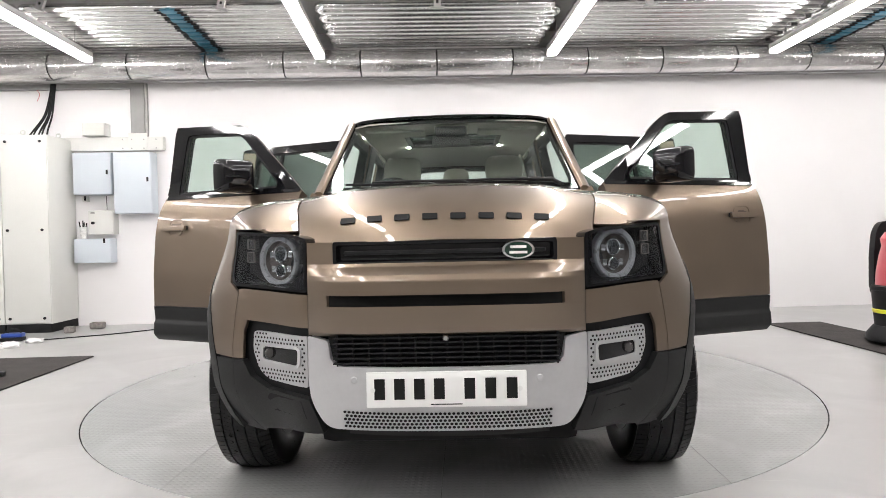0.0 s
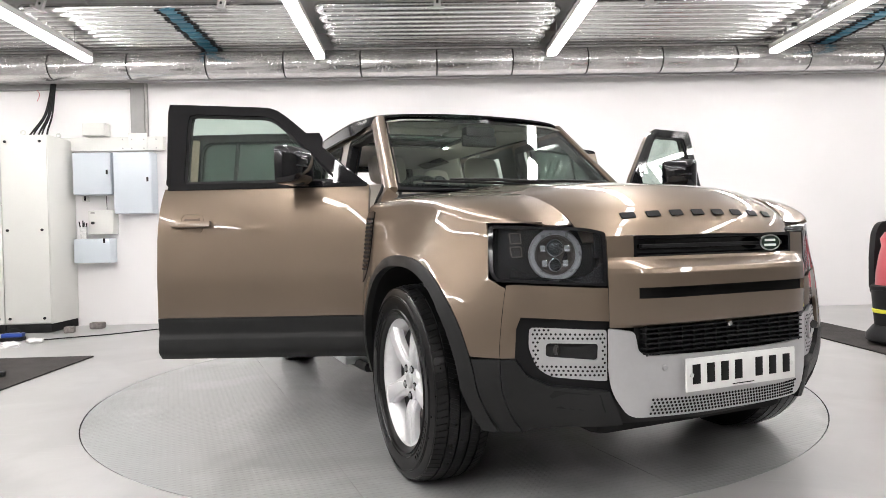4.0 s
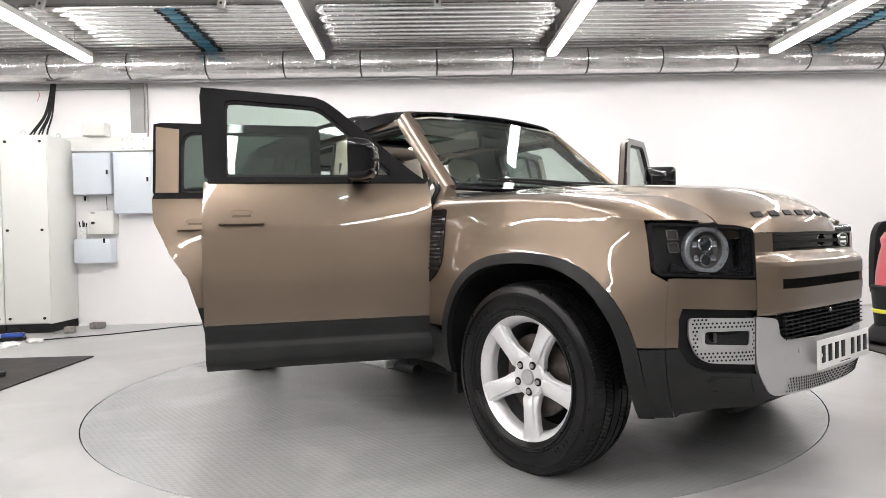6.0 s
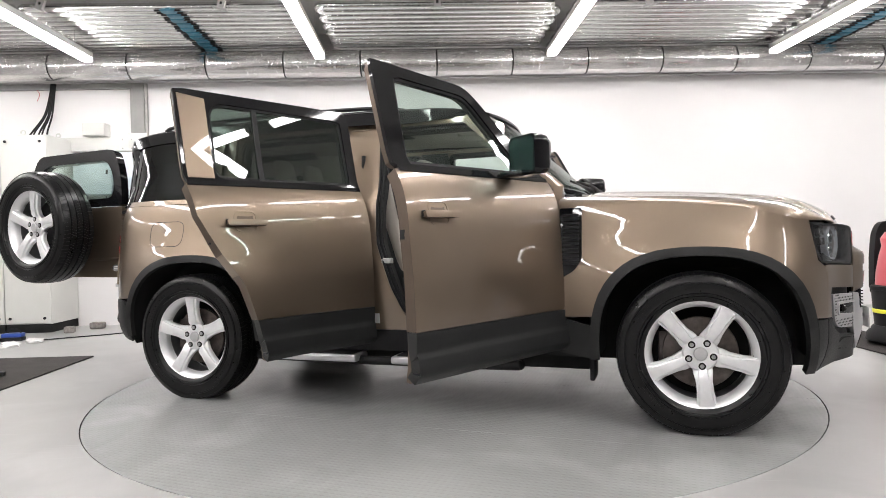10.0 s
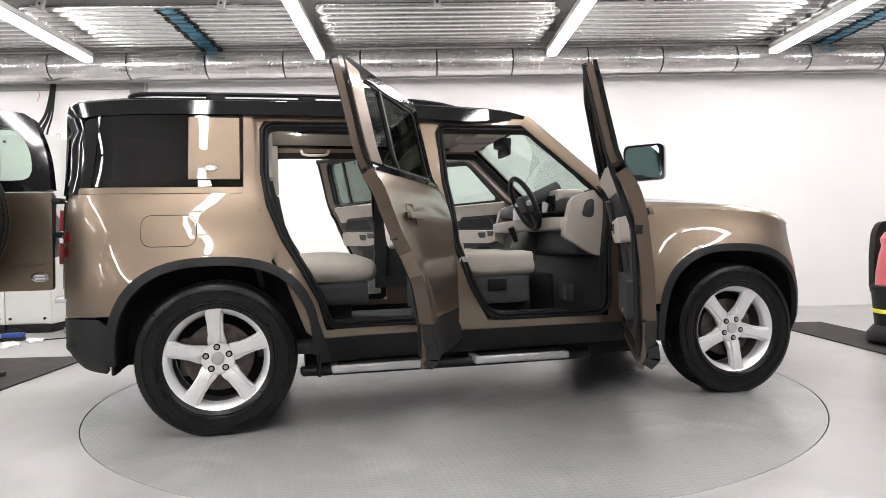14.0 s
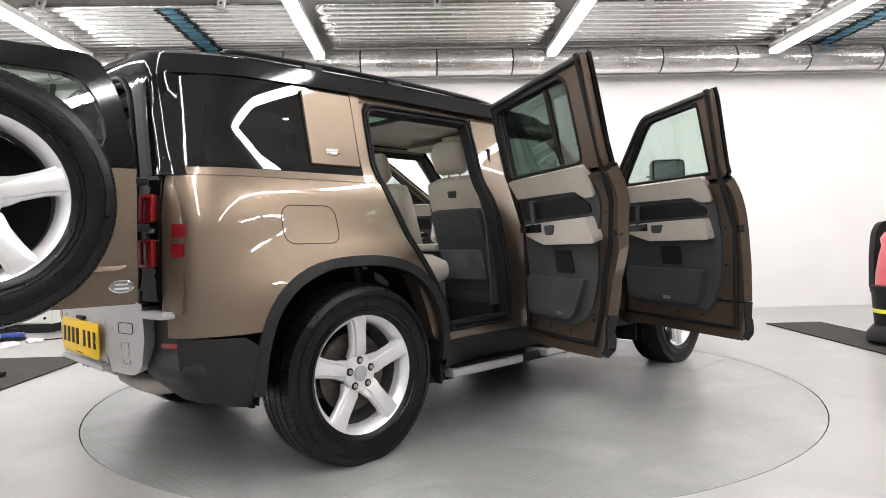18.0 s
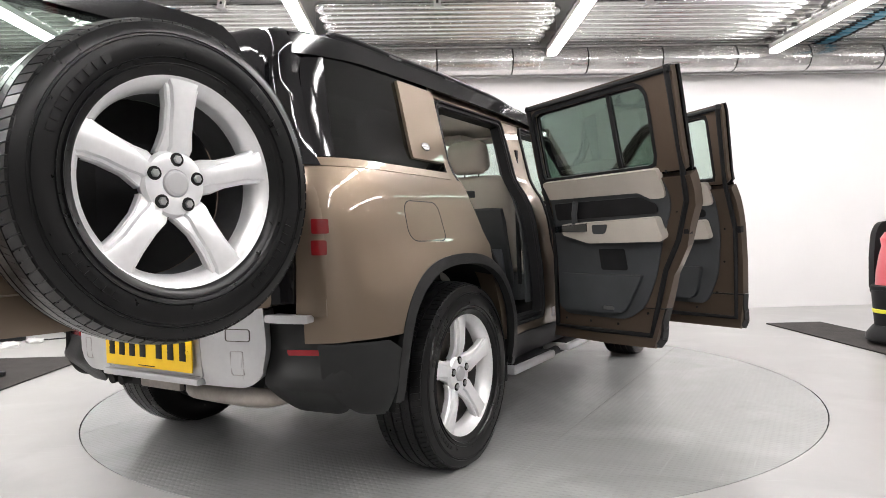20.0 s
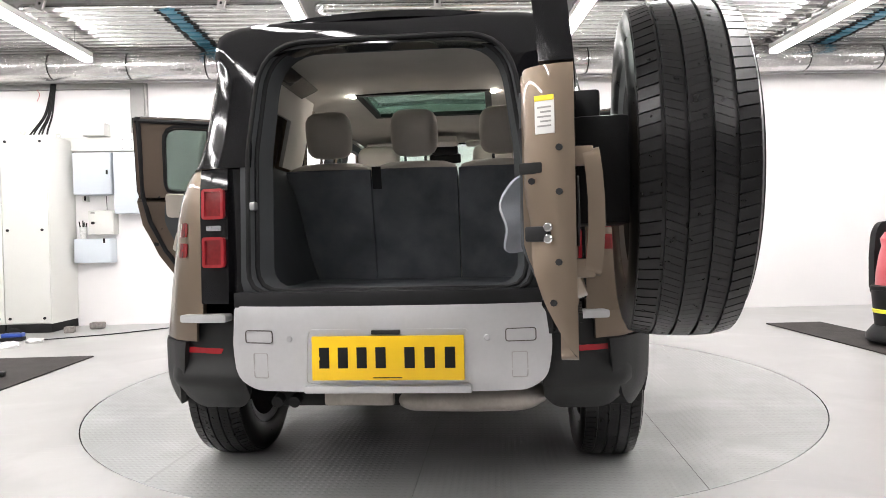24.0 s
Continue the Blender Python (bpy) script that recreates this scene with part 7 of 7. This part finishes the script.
def cabin():
    part("floor_pan", box(-1.25, 1.0, -0.78, 0.78, 0.36, 0.425, 0.01), "carpet", car, "black carpeted floor")
    part("underbody", box(-1.0, 1.05, -0.70, 0.70, 0.24, 0.36, 0.03), "under", car)
    part("underbody_front", box(1.0, 2.25, -0.46, 0.46, 0.26, 0.80, 0.05), "under", car)
    part("underbody_rear", box(-2.15, -1.0, -0.46, 0.46, 0.36, 0.74, 0.04), "under", car)
    for x in (FA, RA):
        part("axle", tube([(x, -0.75, WZ), (x, 0.75, WZ)], 0.045, 10), "under", car)
    part("bulkhead", box(0.86, 0.98, -0.74, 0.74, 0.40, 1.20, 0.02), "charcoal", car)
    # load space
    part("load_floor", box(-2.16, -1.20, -0.56, 0.56, 0.745, 0.785, 0.01), "carpet", car, "black carpeted load floor")
    for s in (-1, 1):
        part("load_side", skin([(-2.19, 0.79), (-1.05, 0.79), (-1.15, 1.33), (-2.19, 1.33)], lambda x, z: (x, s * lerp(z, [0.78, 0.9, 1.2, 1.35], [0.52, 0.555, 0.60, 0.66]), z), (0, -s, 0), 0.1, 0.1, 0.03), "charcoal", car, "charcoal load-space side trim")
        part("load_hook", box(-2.1, -2.07, min(s * 0.53, s * 0.56), max(s * 0.53, s * 0.56), 1.16, 1.19, 0.004), "chrome", car)
        # upper side trim with the small roof-side windows
        q = [(-2.14, 1.34), (-2.14, 1.56), (-1.98, 1.56), (-1.98, 1.34)]
        for pts in (q, [(-1.44, 1.34), (-1.44, 1.70), (-1.15, 1.70), (-1.15, 1.34)], [(-2.14, 1.56), (-2.12, 1.70), (-1.44, 1.70), (-1.44, 1.56)]):
            part("upper_side_trim", skin(pts, lambda x, z: (x, s * (S(x, z) - 0.135), z), (0, -s, 0), 0.1, 0.1, 0.02), "lining" if pts is not q else "charcoal", car)
        part("alpine_window", skin(fillet([(-1.95, 0.475, .02), (-1.35, 0.475, .02), (-1.35, 0.60, .02), (-1.95, 0.60, .02)], 3), lambda x, y: (x, s * y, 1.722 - 0.45 * (y - 0.475)), (0, 0, -1), 0.2, 0.1, 0.006), "screen", car, "dark roof-edge window")
        part("grab_handle", tube(smooth_path([(-0.98, s * 0.60, 1.675), (-0.95, s * 0.585, 1.64), (-0.80, s * 0.585, 1.64), (-0.77, s * 0.60, 1.675)], 4), 0.011, 8), "lining", car)
        part("belt", tube([(-0.31, s * 0.70, 1.50), (-0.33, s * 0.72, 0.70)], 0.014, 6), "trim", car, "black seat belt")
        part("pillar_trim", skin([(-0.42, 0.60), (-0.12, 0.60), (-0.20, 1.66), (-0.42, 1.66)], lambda x, z: (x, s * (S(x, z) - 0.125), z), (0, -s, 0), 0.1, 0.15, 0.01), "charcoal", car)
    # headlining round the sunroof
    bm = bmesh.new()
    lin = lambda x, w: (x, roof(x, w)[1] * 0.95, roof(x, w)[2] - 0.045)
    for q in ([(-2.20, -0.95), (-1.02, -0.95), (-1.02, 0.95), (-2.20, 0.95)], [(-0.40, -0.95), (0.45, -0.95), (0.45, 0.95), (-0.40, 0.95)], [(-1.02, -0.95), (-0.40, -0.95), (-0.40, -0.50), (-1.02, -0.50)], [(-1.02, 0.50), (-0.40, 0.50), (-0.40, 0.95), (-1.02, 0.95)]):
        skin(q, lin, (0, 0, -1), 0.15, 0.15, 0.008, bm, 0.0)
    hl = part("headlining", bm, "lining", car, "pale grey headlining")
    part("sunroof_surround", ring([(-1.03, -0.51), (-0.39, -0.51), (-0.39, 0.51), (-1.03, 0.51)], [(-0.99, -0.46), (-0.43, -0.46), (-0.43, 0.46), (-0.99, 0.46)], lambda x, w: (x, roof(x, w)[1] * 0.95, roof(x, w)[2] - 0.050), (0, 0, -1), 0.02), "trim", hl)
    for y in (-0.36, 0.36):
        part("reading_lamp", disc(0.015, -0.006, 16, None, Matrix.Translation((-1.0, y * 1.06, lin(-1.0, 0.52)[2] - 0.002)) @ pose(0, 0, 0, 90), 0.002), "dome", hl, "small lit reading lamp")
    part("overhead_console", soft_box(0.10, 0.36, -0.11, 0.11, 1.665, 1.715, 0.02), "lining", hl)
    for s in (-1, 1):
        v = soft_box(0.16, 0.36, s * 0.36 - 0.19, s * 0.36 + 0.19, 1.662, 1.685, 0.01)
        part("sun_visor", v, "lining", hl)
    m = soft_box(0.42, 0.45, -0.12, 0.12, 1.555, 1.63, 0.014)
    mi = part("inner_mirror", m, "trim", car, "inner rear-view mirror")
    part("mirror_stem", tube([(0.44, 0, 1.61), (0.43, 0, 1.66)], 0.012, 8), "trim", mi)
    part("sensor_pod", soft_box(0.38, 0.465, -0.10, 0.10, 1.615, 1.685, 0.02), "trim", mi)
    # dashboard
    d = part("dashboard", soft_box(0.60, 0.92, -0.70, 0.70, 1.12, 1.235, 0.05), "charcoal", car, "charcoal dashboard with pale cross beam")
    part("cross_beam", soft_box(0.545, 0.68, -0.70, 0.70, 1.015, 1.105, 0.03), "leather", d, "pale dashboard beam")
    part("lower_dash", soft_box(0.62, 0.90, -0.66, 0.66, 0.85, 1.03, 0.05), "charcoal", d)
    for s in (-1, 1):
        e = fillet([(0.56, 0.98, .03), (0.62, 1.22, .05), (0.80, 1.27, .04), (0.85, 1.20, .03), (0.84, 0.85, .05), (0.76, 0.86, .04)], 4)
        part("end_cap", skin(e, lambda x, z: (x, s * 0.735, z), (0, s, 0), 0.08, 0.08, 0.05), "leather", d, "pale dashboard end cap with bolts")
        part("end_grip", skin(fillet([(0.68, 1.10, .03), (0.71, 1.20, .03), (0.77, 1.21, .03), (0.76, 1.09, .03)], 4), lambda x, z: (x, s * 0.738, z), (0, s, 0), 0.08, 0.08, 0.004), "charcoal", d)
        for x, z in ((0.64, 1.20), (0.81, 1.23), (0.82, 0.90), (0.61, 1.03)):
            part("bolt", disc(0.008, 0.006 * s, 8, None, pose(x, s * 0.735, z)), "steel", d)
    part("binnacle", soft_box(0.60, 0.80, -0.56, -0.20, 1.20, 1.285, 0.03), "leather", d)
    part("driver_display", box(0.588, 0.60, -0.53, -0.23, 1.14, 1.245, 0.008), "screen", d, "dark display")
    part("centre_display", box(0.535, 0.56, -0.14, 0.14, 1.10, 1.225, 0.01), "screen", d, "dark touch screen")
    # console with cup holders and gear lever
    c = part("centre_console", soft_box(-0.15, 0.55, -0.13, 0.13, 0.70, 0.90, 0.04), "charcoal", car, "charcoal centre console")
    part("console_base", box(-0.25, 0.75, -0.11, 0.11, 0.42, 0.72, 0.02), "charcoal", c)
    sw = soft_box(0.50, 0.62, -0.14, 0.14, 0.80, 1.02, 0.03)
    sw.transform(Matrix.Translation((0.56, 0, 0.9)) @ pose(0, 0, 0, 0, 24, 0) @ Matrix.Translation((-0.56, 0, -0.9)))
    part("control_panel", sw, "clad", c)
    part("gear_lever", tube([(0.50, -0.03, 0.95), (0.46, -0.04, 1.05)], [0.016, 0.024], 10), "trim", c)
    part("armrest_lid", soft_box(-0.20, 0.10, -0.12, 0.12, 0.895, 0.95, 0.02), "leather", c)
    part("console_rear", box(-0.275, -0.245, -0.10, 0.10, 0.60, 0.86, 0.01), "screen", c)
    # steering wheel, on the right
    w = Matrix.Translation((0.445, -0.375, 1.20)) @ pose(0, 0, 0, 0, -24, 0) @ pose(0, 0, 0, 0, 0, 90)
    rim = lathe([(0.178 + 0.017 * math.cos(a), 0.017 * math.sin(a)) for a in (2 * math.pi * k / 10 for k in range(11))], 40)
    rim.transform(w)
    st = part("steering_wheel", rim, "trim", car, "black steering wheel")
    hub = soft_box(-0.085, 0.085, -0.03, 0.03, -0.06, 0.05, 0.025)
    hub.transform(w)
    part("wheel_boss", hub, "charcoal", st)
    for a in (0, 180, 255, 285):
        t = tube([(0.07 * math.cos(radians(a)), 0, 0.05 * math.sin(radians(a))), (0.172 * math.cos(radians(a)), 0, 0.172 * math.sin(radians(a)))], [0.022, 0.012], 8)
        t.transform(w)
        part("wheel_spoke", t, "silver" if a in (0, 180) else "trim", st)
    col = tube([(0, 0, 0), (0, -0.26, 0)], 0.045, 12)
    col.transform(w)
    part("column", col, "charcoal", st)
    for y in (-0.30, -0.42):
        part("pedal", box(0.72, 0.75, y - 0.035, y + 0.035, 0.55, 0.66, 0.008), "steel", car)


for s_ in (-1, 1):
    front_seat(s_)
rear_bench()
cabin()


# ---- what moves: the platform and the car turn together ----
TURN = [(0.0, -91.83), (0.5, -90.38), (1.0, -88.43), (1.5, -85.59), (2.0, -82.26), (2.5, -78.51), (4.5, -63.28), (5.0, -59.27),
        (5.5, -55.38), (6.0, -51.49), (6.5, -47.63), (7.0, -43.69), (7.5, -39.61), (8.0, -35.58), (8.5, -31.66), (9.0, -27.69),
        (9.5, -23.53), (10.0, -19.37), (10.5, -15.42), (12.5, 0.56), (13.0, 4.66), (13.5, 8.68), (14.0, 12.72), (14.5, 16.64),
        (15.0, 20.68), (15.5, 24.80), (16.0, 28.76), (16.5, 32.65), (17.0, 36.56), (17.5, 40.52), (18.0, 44.50), (18.5, 48.45),
        (20.5, 63.48), (21.0, 67.40), (21.5, 71.09), (22.0, 74.25), (22.5, 77.02), (23.0, 79.82), (23.5, 82.46), (24.0, 85.09)]


def motions():
    walk(turntable, [(t, pose(0, 0, 0, 0, 0, a)) for t, a in TURN])
    walk(car, [(t, pose(0, 0, 0, 0, 0, a) @ pose(0, OFFSET, 0)) for t, a in TURN])


motions()
